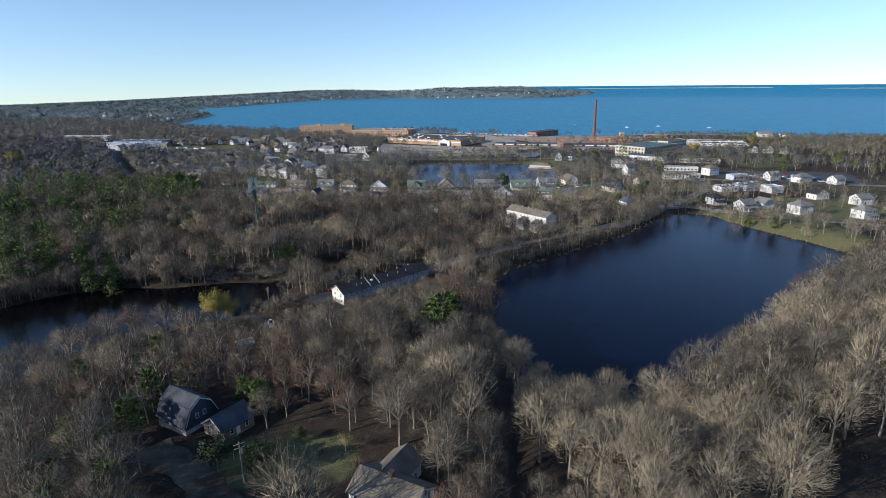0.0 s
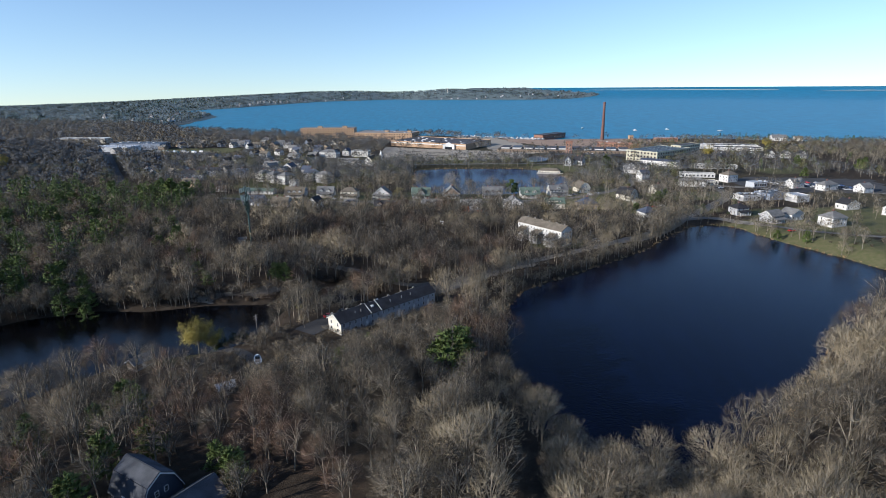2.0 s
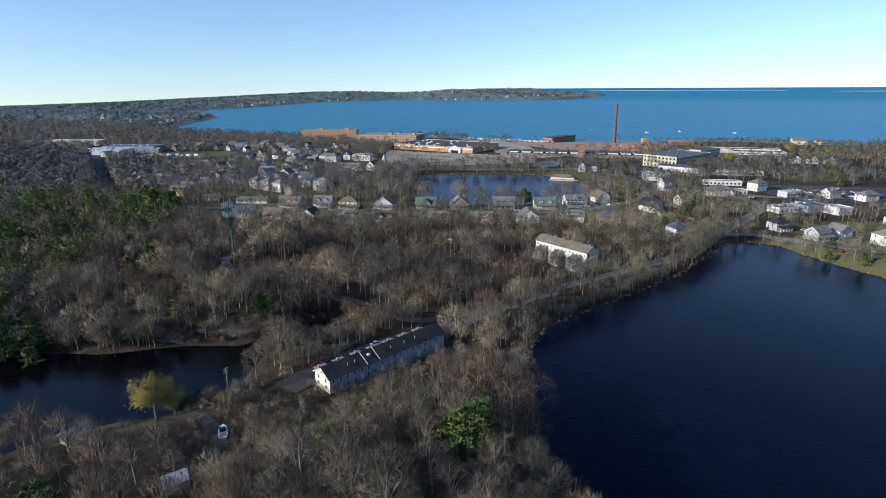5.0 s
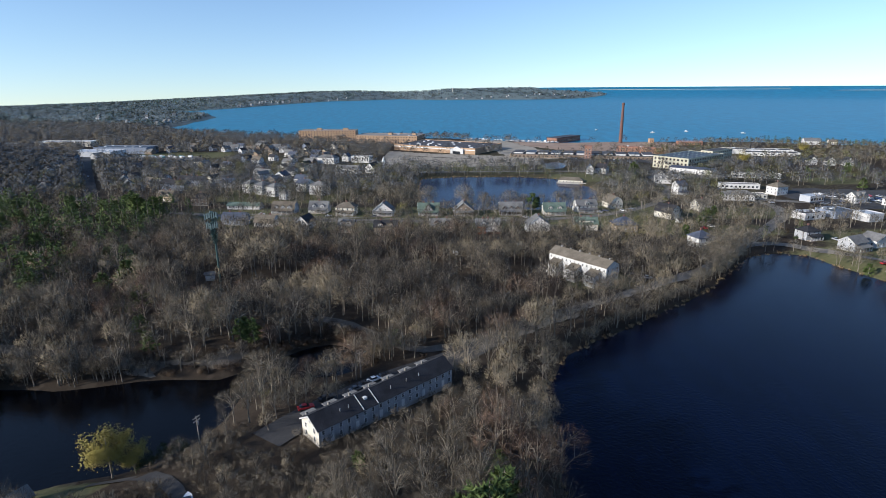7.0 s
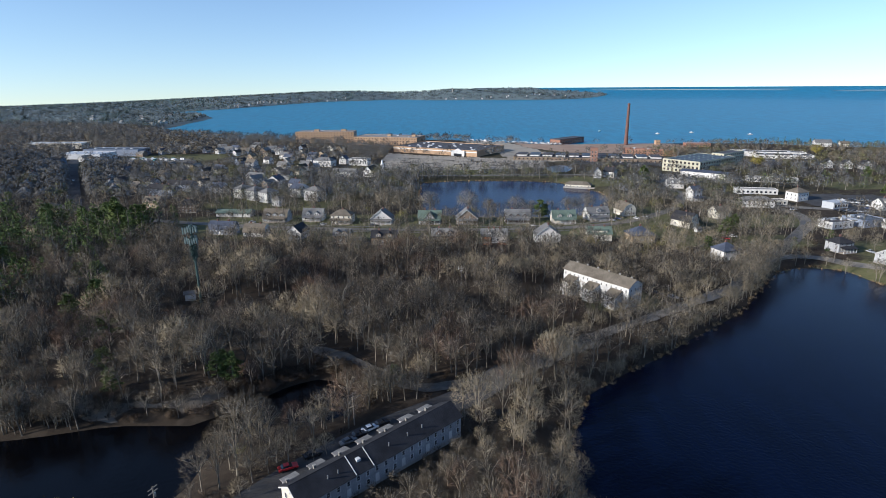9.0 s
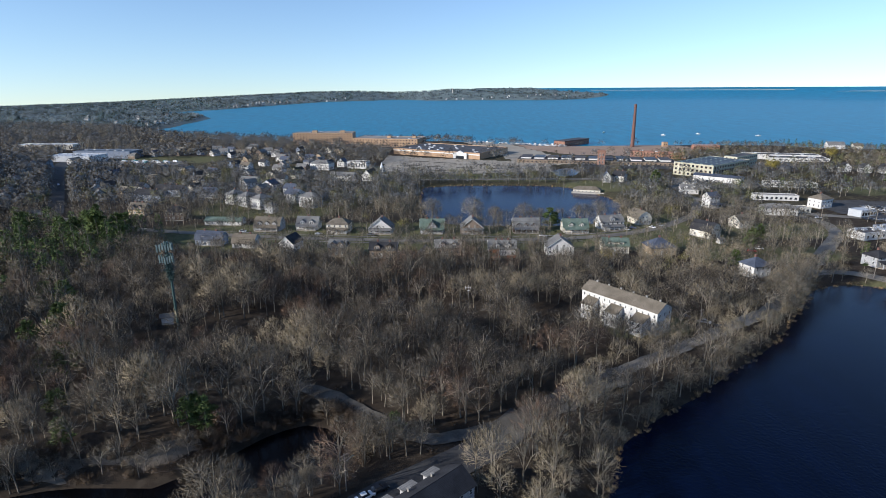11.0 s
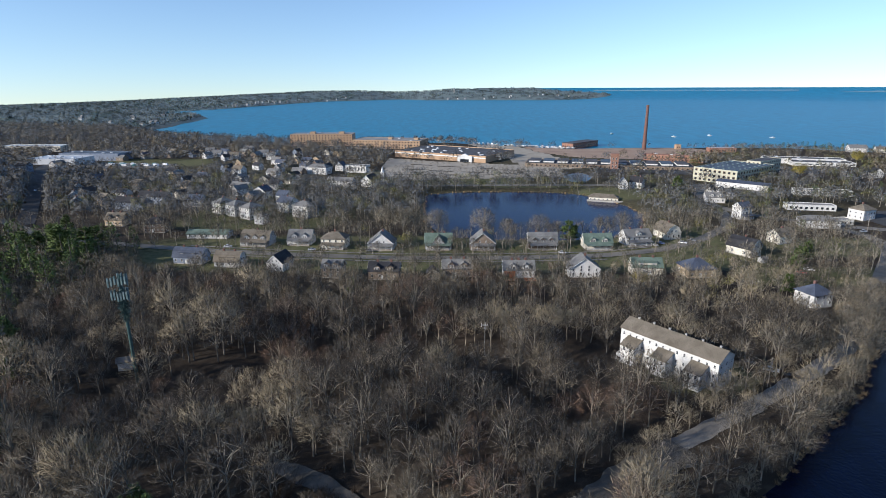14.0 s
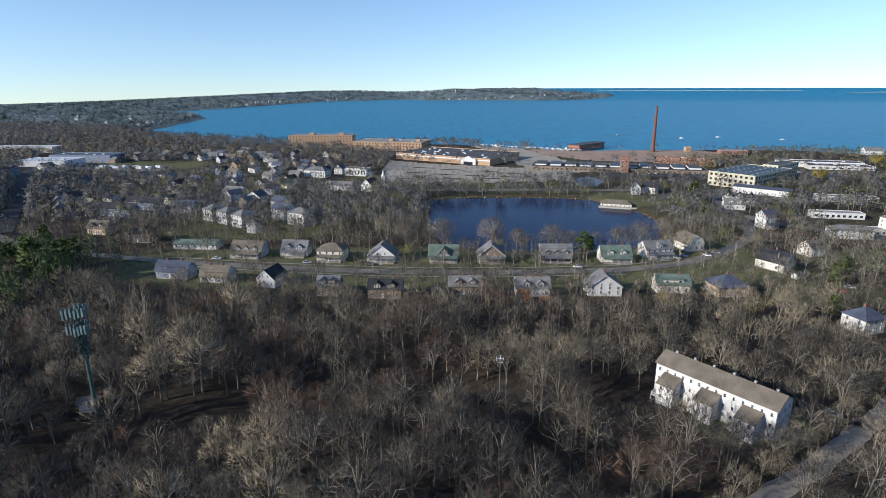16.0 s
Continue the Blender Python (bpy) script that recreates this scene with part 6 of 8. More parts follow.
# ---------------------------------------------------------------- cell tower
t = thing("cell_tower", pose(-112.6, 325.3, gz(-113.9, 325.3)), "green steel monopole with pale antenna panels in two tiers", "cell tower")
bm = bmesh.new()
tube(bm, (0, 0, -0.5), (0, 0, 37.5), 0.55, 0.34, 10)
part("pole", bm, M_TOWER, t)
rg = random.Random(5)
for zz, r in ((31.4, 3.0), (35.9, 3.4)):
    bm = bmesh.new()
    for k in range(3):
        a0, a1 = radians(90 + 120 * k), radians(210 + 120 * k)
        tube(bm, (math.cos(a0) * r, math.sin(a0) * r, zz), (math.cos(a1) * r, math.sin(a1) * r, zz), 0.07, 0.07, 5)
        tube(bm, (0, 0, zz), (math.cos(a0) * r, math.sin(a0) * r, zz), 0.07, 0.07, 5)
    pf = part("antenna_frame", bm, M_TOWER, t)
    for k in range(3):
        a0, a1 = radians(90 + 120 * k), radians(210 + 120 * k)
        for j in range(6):
            f = (j + 0.5) / 6
            px, py = (math.cos(a0) * (1 - f) + math.cos(a1) * f) * r * 1.04, (math.sin(a0) * (1 - f) + math.sin(a1) * f) * r * 1.04
            ang = math.degrees((a0 + a1) / 2)
            part("antenna_panel", shape((-0.15, 0.15, -0.26, 0.26, -1.15, 1.15), (-0.5, -0.15, -0.05, 0.05, -0.6, -0.5), (-0.5, -0.15, -0.05, 0.05, 0.5, 0.6)), M_PANEL, pf, "pale antenna panel", pose(px, py, zz + rg.uniform(-0.5, 0.5), 0, 0, ang + rg.uniform(-12, 12)))
rng5 = np.random.default_rng(9)
n = 900
za = np.where(rng5.uniform(0, 1, n) < 0.78, rng5.uniform(23.0, 29.6, n), rng5.uniform(29.6, 36.5, n))
aa = rng5.uniform(0, 6.28, n)
ra = rng5.uniform(0.5, 1.0, n) * np.interp(za, [23, 25, 29, 30, 36.5], [1.0, 2.1, 2.6, 1.6, 1.8])
hp = Heap()
slivers(hp, np.stack([np.cos(aa) * 0.3, np.sin(aa) * 0.3, za], 1), np.stack([np.cos(aa) * ra, np.sin(aa) * ra, za + rng5.normal(0, 0.5, n)], 1), np.full(n, 0.22), rng5, 0)
v, f, m = hp.arrays()
part("brush_sleeve", raw_mesh("brush_sleeve", v, f, [M_TOWER]), None, t, "green bristled camouflage sleeve")
house(-121, 334, 4.0, 3.2, 2.6, 0.9, M_WHITE, M_R_GREY, "small pale equipment hut under the tower", 20, storeys=0, chimneys=0, category="hut")

FOOT += [(-121, 328, 4.5), (-118, 323, 3.5), (137, 401, 4.0), (-5.6, 342.5, 4.5)]

# ---------------------------------------------------------------- poles
def pole(x, y, h=9.5, lamp=False, arms=2):
    t = thing("utility_pole", pose(x, y, gz(x, y), 0, 0, random.Random(x).uniform(0, 90)), "grey weathered wooden utility pole with cross-arms", "utility pole", "utility poles")
    bm = bmesh.new()
    tube(bm, (0, 0, -0.6), (0, 0, h), 0.17, 0.11, 7)
    part("pole", bm, M_WOOD, t)
    for k in range(arms):
        part("cross_arm", shape((-1.1, 1.1, -0.07, 0.07, h - 0.5 - k * 0.9, h - 0.36 - k * 0.9)), M_WOOD, t)
    if lamp:
        bm = bmesh.new()
        tube(bm, (0, 0, h - 2.2), (1.9, 0, h - 1.7), 0.05, 0.05, 5)
        la = part("lamp_arm", bm, M_STEEL, t)
        part("lamp_head", shape((1.7, 2.4, -0.14, 0.14, h - 1.8, h - 1.62)), M_PANEL, la)
    else:
        bm = bmesh.new()
        tube(bm, (0.3, 0, h - 2.6), (0.3, 0, h - 1.7), 0.2, 0.2, 8)
        part("transformer", bm, M_STEEL, t, "grey transformer can")


for px, py, lamp in ((-35.6, 240.6, True), (-70.5, 207, False), (-41, 94.5, False), (-60, 466.5, False), (-5, 466.5, True), (48, 468, False), (95, 470, True), (107, 468, False), (127, 478, False), (140, 462, False), (152, 470, False),
                     (128, 366, False), (195, 441, True), (186, 388, False), (262, 492, True), (300, 481, False), (240, 512, False), (206, 556, True), (178, 618, False), (150, 668, False), (118, 688, True), (70, 698, True), (20, 698, True),
                     (-30, 698, True), (90, 640, True), (225, 560, False), (-120, 470, False), (-20, 347, False), (340, 470, True), (76, 322, False), (30, 282, False)):
    pole(px, py, lamp=lamp)
t = thing("weather_mast", pose(-5.6, 347.2, gz(-5.6, 347.2)), "thin mast with a pale aerial above the trees", "mast")
bm = bmesh.new()
tube(bm, (0, 0, -0.5), (0, 0, 11.0), 0.12, 0.07, 6)
part("mast", bm, M_STEEL, t)
part("aerial", shape((-1.2, 1.0, -0.07, 0.07, 10.8, 10.95), (-1.2, -1.06, -0.07, 0.07, 10.2, 11.6), (0.86, 1.0, -0.07, 0.07, 10.5, 11.3), (-0.07, 0.07, -0.07, 0.07, 10.9, 12.0), (-0.5, 0.7, -0.06, 0.06, 9.7, 9.85)), M_TRIM, t, "white aerial")

# ---------------------------------------------------------------- cars
def car_model(colour):
    """A saloon, nose to -y, wheels on z 0; made once for each colour and then copied."""
    t = thing("car", pose(0, 0, -200), "parked %s saloon car" % colour, "car")
    body = [(-2.25, 0.35), (-2.25, 0.75), (-1.95, 0.86), (-0.95, 0.95), (1.55, 0.98), (2.15, 0.92), (2.25, 0.6), (2.2, 0.35)]
    bm = bmesh.new()
    prism(bm, body, -0.88, 0.88, "x")
    bmesh.ops.bevel(bm, geom=[e for e in bm.edges if abs(e.verts[0].co.x - e.verts[1].co.x) < 0.01], offset=0.07, segments=1, affect="EDGES")
    part("body", bm, M_CAR[colour], t)
    bm = bmesh.new()
    lo = [(-0.78, -1.0), (0.78, -1.0), (0.80, 1.65), (-0.80, 1.65)]
    hi = [(-0.60, -0.25), (0.60, -0.25), (0.62, 1.05), (-0.62, 1.05)]
    va = [bm.verts.new((x, y, 0.93)) for x, y in lo]
    vb = [bm.verts.new((x, y, 1.42)) for x, y in hi]
    for i in range(4):
        bm.faces.new((va[i], va[(i + 1) % 4], vb[(i + 1) % 4], vb[i]))
    bm.faces.new(vb)
    part("cabin_glass", bm, M_GLASS, t)
    part("car_roof", shape((-0.61, 0.61, -0.24, 1.04, 1.42, 1.47)), M_CAR[colour], t)
    for wx in (-0.82, 0.82):
        for wy in (-1.4, 1.35):
            bm = bmesh.new()
            tube(bm, (wx - 0.1, wy, 0.32), (wx + 0.1, wy, 0.32), 0.32, 0.32, 10)
            part("wheel", bm, M_RUBBER, t)
    for hx in (-0.62, 0.62):
        part("headlight", shape((hx - 0.2, hx + 0.2, -2.27, -2.2, 0.6, 0.76)), M_PANEL, t)
    return t


MODELS = {}


def car(x, y, rz, colour, z=None, lift=0.3, group="parked cars"):
    m = pose(x, y, (gz(x, y) if z is None else z) + lift, 0, 0, rz)
    if colour not in MODELS:
        MODELS[colour] = car_model(colour)
        MODELS[colour].matrix_basis = m
        c = MODELS[colour]
    else:
        c = copy_thing(MODELS[colour], m)
    tagged(c, group=group)
    return c


for cx, cy, rz, col in ((-47.6, 221.5, 118, "red"), (-43.2, 226.5, 125, "black"), (-33.5, 234.8, 125, "black"), (-31.0, 237.6, 128, "white"), (-28.4, 240.0, 125, "black"), (-35.6, 232.0, 130, "grey")):
    car(cx, cy, rz, col, group="cars beside the terrace")
for cx, cy, rz, col in ((43.5, 466.5, 80, "white"), (-95, 473, 95, "silver"), (-145, 480, 97, "white"), (-62, 470.5, 90, "grey"), (99, 482, 40, "silver"), (104, 486, 60, "blue"), (117, 487, 55, "white"), (124, 492, 60, "silver"),
                        (139, 407, 40, "red"), (77, 336, 60, "black"), (82, 331, 60, "silver"), (86, 327, 60, "black"), (205, 352, 105, "red"), (213, 400, 10, "silver"), (230, 376, 105, "grey"), (150, 682, 60, "blue"),
                        (-335, 575, 30, "silver"), (-372, 640, 31, "white"), (-352, 600, 31, "black"), (208, 660, 20, "silver"), (236, 645, 30, "black"), (224, 520, 100, "silver"), (238, 512, 100, "white")):
    car(cx, cy, rz, col)
rg = random.Random(21)
cols_ = ("black", "silver", "white", "grey", "blue", "red", "grey", "black")
for r in range(4):
    for i in range(18):
        if rg.random() < 0.9:
            u, v_ = 292 + i * 3.2, 513 + r * 11.0 - i * 1.1
            car(u, v_, 15 + 180 * rg.randrange(2), rg.choice(cols_), group="cars in the car lot")
for i in range(6):
    car(266 + i * 3.3, 507 - i * 1.1, 15, rg.choice(cols_), group="cars in the car lot")
for i in range(15):
    car(150 + i * 6.3, 798 - i * 1.5 + rg.uniform(-0.4, 0.4), 77 + 90, rg.choice(cols_), group="cars by the mill sheds")
for i in range(10):
    car(345 + i * 7, 790 - i * 2.2, -15, rg.choice(cols_), group="cars by the white shed")

car(151.5, 431.5, 60, "red", group="cars by the houses")
car(158, 436, 70, "white", group="cars by the houses")
car(140, 383, 140, "silver", group="cars by the houses")
# ---------------------------------------------------------------- boats
def boat_model(label, cover):
    t = thing("boat", pose(0, 0, -200), label, "boat")
    bm = bmesh.new()
    deck, keel = [], []
    for y, w in ((-3.0, 0.0), (-2.0, 0.75), (-0.6, 1.1), (1.6, 1.15), (3.0, 1.0)):
        deck.append((y, w))
    top_l = [bm.verts.new((-w, y, 1.25 + 0.1 * (-y) / 3)) for y, w in deck]
    top_r = [bm.verts.new((w + 0.001, y, 1.25 + 0.1 * (-y) / 3)) for y, w in deck]
    low = [bm.verts.new((0, y, 0.45 + (0.45 if y < -2.5 else 0))) for y, w in deck]
    for i in range(4):
        bm.faces.new((top_l[i], low[i], low[i + 1], top_l[i + 1]))
        bm.faces.new((low[i], top_r[i], top_r[i + 1], low[i + 1]))
        bm.faces.new((top_l[i], top_l[i + 1], top_r[i + 1], top_r[i]))
    bm.faces.new((top_l[4], low[4], top_r[4]))
    bmesh.ops.recalc_face_normals(bm, faces=bm.faces[:])
    part("hull", bm, M_HULL, t)
    bm = bmesh.new()
    prism(bm, [(-1.2, 1.26), (-0.7, 1.9), (0.5, 1.95), (0.7, 1.26)], -0.75, 0.75, "x")
    part("cabin", bm, cover, t)
    part("cockpit", shape((-0.8, 0.8, 0.9, 2.6, 1.2, 1.3)), M_WOOD, t)
    part("trailer", shape((-0.7, 0.7, -2.0, 2.4, 0.1, 0.45)), M_STEEL, t)
    return t


bt = boat_model("white motor boat with a dark cabin on its trailer", M_GLASS)
bt.matrix_basis = pose(-62.5, 183.5, gz(-62.5, 183.5) + 0.2, 0, 0, -158)
FOOT.append((-62.5, 183.5, 5.5))
FOOT += [(-60, 176, 6.0), (-60.5, 168, 5.5), (-67, 190, 5.0), (-63, 158, 5.0)]
b2 = boat_model("white motor boat laid up in the marina yard", M_HULL)
b2.matrix_basis = pose(60, 1080, gz(60, 1070) + 0.3, 0, 0, 0)
tagged(b2, group="laid-up boats")
for i in range(48):
    bx, by = rg.uniform(20, 165), rg.uniform(-12, 14)
    by += np.interp(bx, [20, 100, 165], [1102, 1062, 1030])
    m = pose(bx, by, max(gz(bx, by), Z_SEA) + 0.3, 0, 0, rg.uniform(0, 360))
    s = rg.uniform(1.0, 1.8)
    c = copy_thing(b2, m)
    c.scale = (s, s, s)
for bx, by in ((395, 1230), (470, 1250), (560, 1200), (300, 1300)):
    c = copy_thing(b2, pose(bx, by, Z_SEA - 0.4, 0, 0, rg.uniform(0, 360)))
    c.scale = (1.6, 1.6, 1.6)
for i in range(16):
    t = thing("van", pose(-425 + i * 4.4, 838 - (i % 3) * 5 + rg.uniform(-1, 1), gz(-425 + i * 4.4, 838) + 0.3, 0, 0, rg.uniform(-20, 20) + 90 * (i % 2)), "pale van parked in the warehouse yard", "van", "vans in the yard")
    part("body", shape((-1.1, 1.1, -3, 3, 0.5, 2.9)), M_HULL if i % 4 else M_TEAL, t)
    part("windscreen", shape((-0.95, 0.95, -3.05, -2.9, 1.6, 2.5)), M_GLASS, t)
    for wx in (-1.0, 1.0):
        for wy in (-2, 2):
            bm = bmesh.new()
            tube(bm, (wx - 0.12, wy, 0.4), (wx + 0.12, wy, 0.4), 0.4, 0.4, 8)
            part("wheel", bm, M_RUBBER, t)

rg2 = random.Random(33)
for i in range(46):
    q = i / 46
    hx = np.interp(q, [0, 0.35, 0.5, 0.8, 1.0], [-1010, -930, -700, 300, 900]) + rg2.uniform(-60, 10)
    hy = np.interp(q, [0, 0.35, 0.5, 0.8, 1.0], [2700, 3300, 3950, 3950, 4110]) + rg2.uniform(0, 70)
    if inside_distance(np.array([hx]), np.array([hy]), SHORE)[0] < 20:
        continue
    t = thing("far_house", pose(hx, hy, gz(hx, hy) + 3, 0, 0, rg2.uniform(-40, 40)), "far pale house on the opposite shore", "house", "houses across the bay")
    w_ = rg2.uniform(4, 7)
    t.scale = (0.8, 0.8, 0.8)
    part("wall", shape((-w_, w_, -6, 6, -5, 6)), M_GREYWALL if i % 3 else M_WHITE, t)
    bm = bmesh.new()
    prism(bm, [(-6.5, 6), (0, 10.5), (6.5, 6)], -w_ - 0.5, w_ + 0.5, "x")
    part("roof", bm, M_R_GREY, t)
for i in range(14):
    hx, hy = rg2.uniform(-760, -690), rg2.uniform(1500, 1900)
    hx = np.interp(hy, [1400, 1500, 1670, 1816, 1931], [-740, -720, -755, -775, -800]) - rg2.uniform(5, 260) ** 1.0
    t = thing("far_house", pose(hx, hy, gz(hx, hy), 0, 0, rg2.uniform(-40, 40)), "far pale house on the wooded cape", "house", "houses on the cape")
    part("wall", shape((-4.6, 4.6, -3.6, 3.6, -3, 4.6)), M_GREYWALL if i % 3 else M_WHITE, t)
    bm = bmesh.new()
    prism(bm, [(-4.0, 4.6), (0, 7.6), (4.0, 4.6)], -5.0, 5.0, "x")
    part("roof", bm, M_R_GREY, t)

# far features: a monument on the hill across the bay and the low outer beach
mx_, my_ = 4.0, 4270.0
t = thing("monument", pose(mx_, my_, gz(mx_, my_) - 4), "thin stone monument on the far hilltop", "monument")
bm = bmesh.new()
tube(bm, (0, 0, 0), (0, 0, 36), 4, 3, 8)
part("shaft", bm, M_CONC, t)
for nm, r0, a0, a1, hh, mt, lb in (("backdrop_outer_beach", 4560, 13.5, 31, 0.3, M_SAND, "thin pale outer beach far across the bay"), ("backdrop_outer_point", 4480, 33.8, 44, 9.0, M_FAR, "low wooded point at the mouth of the bay")):
    an = np.radians(np.linspace(a0, a1, 60))
    vs = []
    for q in an:
        x0, y0 = -20 + r0 * math.sin(q), 199 + r0 * math.cos(q)
        x1, y1 = -20 + (r0 + 14) * math.sin(q), 199 + (r0 + 14) * math.cos(q)
        zz = float(sea_level(x0, y0))
        k = hh * min(1.0, (math.degrees(q) - a0) / 3.0) * (0.8 + 0.2 * math.sin(q * 300))
        vs += [(x0, y0, zz - 2), (x0, y0, zz + k), (x1, y1, float(sea_level(x1, y1)) + k)]
    fs = []
    for i in range(59):
        fs += [(3 * i, 3 * i + 3, 3 * i + 4, 3 * i + 1), (3 * i + 1, 3 * i + 4, 3 * i + 5, 3 * i + 2)]
    tagged(new(nm, raw_mesh(nm, np.array(vs), np.array(fs), [mt])), lb, "coast", kind="structure")

# plain houses scattered through the wooded town
rg3 = random.Random(47)
WEST = "houses among the town trees"
placed = []
while len(placed) < 52:
    hx, hy = rg3.uniform(-470, -150), rg3.uniform(600, 960)
    if abs(hx) > 0.8 * (hy - 150) or any((hx - q[0]) ** 2 + (hy - q[1]) ** 2 < 22 ** 2 for q in placed) or not clear_of(np.array([hx]), np.array([hy]), 4.0)[0]:
        continue
    placed.append((hx, hy))
    hw, hd, ev = rg3.uniform(4.5, 7), rg3.uniform(3.6, 4.8), rg3.uniform(4.2, 6.0)
    wall_, roof_ = rg3.choice(((M_WHITE, M_R_GREY), (M_GREYWALL, M_R_BLUE), (M_TAN, M_R_BROWN), (M_CREAM, M_R_DARK), (M_SHINGLE, M_R_GREY), (M_WHITE, M_R_DARK), (M_BLUEWALL, M_R_DARK)))
    t = thing("town_house", pose(hx, hy, gz(hx, hy), 0, 0, rg3.choice((-35, -20, 55, 70)) + rg3.uniform(-8, 8)), "timber town house half hidden by bare trees", "house", WEST)
    bm = bmesh.new()
    prism(bm, [(-hd, -1), (-hd, ev), (0, ev + 3.2), (hd, ev), (hd, -1)], -hw, hw, "x")
    part("wall", bm, wall_, t)
    part("roof", roof_slabs("gable", hd, ev, 3.2, -hw - 0.4, hw + 0.4, "x"), roof_, t)
    window_row(t, -hw, hw, -hd, ev - 1.9, 3)
    FOOT.append((hx, hy, hw + 2.5))
    FOOT.append((hx + 4, hy - 9, 5.0))

rngp = np.random.default_rng(11)

# pines, willows and trees in first leaf
PINES = [tree_meshes(pine_tree(700 + i, rngp.uniform(11, 14), rngp.uniform(5.0, 6.6), 1500), (M_BARK, M_NEEDLE)) for i in range(5)]
# several pines round the barn, some unseen, are added to shade the yard
for px, py, s in ((-228, 458, 1.0), (-240, 451, 0.9), (-209, 462, 0.9), (-260, 447, 1.1), (-209, 436, 1.35), (-213, 444, 1.2), (-208, 453, 1.0), (-234, 452, 1.0), (-206, 422, 0.8), (-265, 407, 1.0), (-256, 383, 1.0),
                  (-262, 345, 1.1), (-236, 344, 1.0), (-253, 317, 1.1), (-220, 359, 1.0), (-246, 494, 0.9), (-178, 226, 1.0), (-186, 232, 1.0), (-172, 244, 1.0), (-197, 230, 1.1), (-160, 240, 0.8), (-206, 246, 1.1), (-151, 227, 0.95), (-158, 222, 0.9), (-163, 229, 1.0), (-156, 234, 0.7), (-148, 221, 0.7), (-170, 236, 0.9), (-190, 240, 1.0), (-205, 236, 1.0),
                  (-215, 250, 1.0), (-230, 262, 1.1), (-243, 290, 1.0), (-225, 300, 0.9), (-205, 285, 0.8), (-272, 330, 1.0), (-280, 360, 1.1), (-240, 395, 1.0), (-222, 330, 0.9), (-1.3, 170, 1.3), (2, 190, 0.7), (2, 177, 0.9), (51, 489, 1.1), (55, 493, 0.8),
                  (152, 437, 0.8), (157, 443, 0.9), (166, 452, 0.8), (127, 401, 0.7), (170, 635, 1.2), (174, 639, 0.9), (193.5, 346, 0.55), (203, 334, 0.6), (-108, 255, 0.6), (-76, 263, 0.75), (-81, 268, 0.6), (-161, 337, 0.8), (-150, 318, 0.9),
                  (-156, 310, 0.8), (-143, 300, 0.8), (-80, 262, 0.6), (-27, 262, 0.5), (-34, 174, 0.7), (-29, 196, 0.4), (-73, 101, 0.6), (-95, 130, 0.8), (-101, 138, 0.7), (-82, 150, 0.8), (-88, 143, 0.7), (-69, 97, 0.75), (-77, 96, 0.85), (-60, 83, 1.0), (-67, 77, 1.1), (-75, 87, 0.9), (-54, 76, 0.9), (-82, 104, 0.8), (-86, 152, 0.9), (-73, 111, 0.85), (-73, 122, 0.9), (-51, 125, 0.6), (-46, 121, 0.7), (-68, 130, 0.8), (112, 120, 0.9), (118, 128, 0.8), (130, 118, 0.9),
                  (-118, 268, 0.6), (-98, 281, 0.6), (-130, 290, 0.8), (-180, 300, 0.9), (-195, 320, 0.9), (-175, 345, 0.8), (-120, 392, 0.6), (-60, 402, 0.5), (420, 600, 1.0), (380, 640, 1.0), (440, 620, 0.9), (340, 560, 0.8), (-290, 440, 1.0), (-300, 410, 1.0), (-275, 470, 0.9)):
    if px < -145 and py < 247:
        py += 11.0
    s *= (1.35 if py > 262 else 1.08) if px < -140 else 1.12
    FOOT.append((px, py, 3.4 * s + 1.0))
    single("pine_tree", PINES[rngp.integers(0, 5)], None, px, py, s, float(rngp.uniform(0, 360)), "dark green pine standing among bare trees", "pine tree", "pines")
GOLD = [tree_meshes(leafy_tree(800 + i, 12.0, 4.8, 5200, 0.27, 15), (M_BARK, M_GOLD)) for i in range(2)]
for px, py, s in ((-88, 198.5, 1.12), (-83, 199.5, 0.7), (66, 408, 0.7), (70, 411, 0.55), (315, 711, 1.4), (446, 820, 1.3), (-439, 569, 1.3)):
    FOOT.append((px, py, 4.0 * s + 1.2))
    single("willow_tree", GOLD[rngp.integers(0, 2)], None, px, py, s, float(rngp.uniform(0, 360)), "golden-yellow willow in early leaf", "willow tree", "yellow trees")
BUDS = [tree_meshes(leafy_tree(820 + i, 9.0, 4.0, 620, 0.26), (M_BARK, M_BUD)) for i in range(3)]
for px, py, s in ((-43, 480, 1.0), (6, 505, 1.0), (-142, 502, 0.9), (-223, 556, 1.1), (137, 515, 1.0), (-77, 399, 0.6), (-235, 560, 1.0), (-70, 505, 0.9), (20, 507, 0.7), (145, 525, 0.9), (155, 510, 0.8), (120, 530, 0.8), (-170, 540, 0.9), (-120, 520, 0.8),
                  (-260, 640, 1.1), (-280, 600, 1.1), (-90, 600, 0.9), (-65, 640, 0.9), (112, 440, 0.8), (122, 448, 0.7), (-60, 225, 0.5), (-330, 690, 1.2), (-50, 109, 0.35), (-22, 104, 0.5), (200, 480, 0.8), (95, 400, 0.8), (105, 408, 0.8), (112, 398, 0.8), (90, 392, 0.7)):
    FOOT.append((px, py, 3.0 * s + 1.0))
    single("budding_tree", BUDS[rngp.integers(0, 3)], None, px, py, s, float(rngp.uniform(0, 360)), "tree with yellow-green spring buds", "tree", "budding trees")
BUSH = [tree_meshes(leafy_tree(840 + i, 3.6, 1.5, 1000, 0.2, 9), (M_BARK, M_SHRUB)) for i in range(3)]
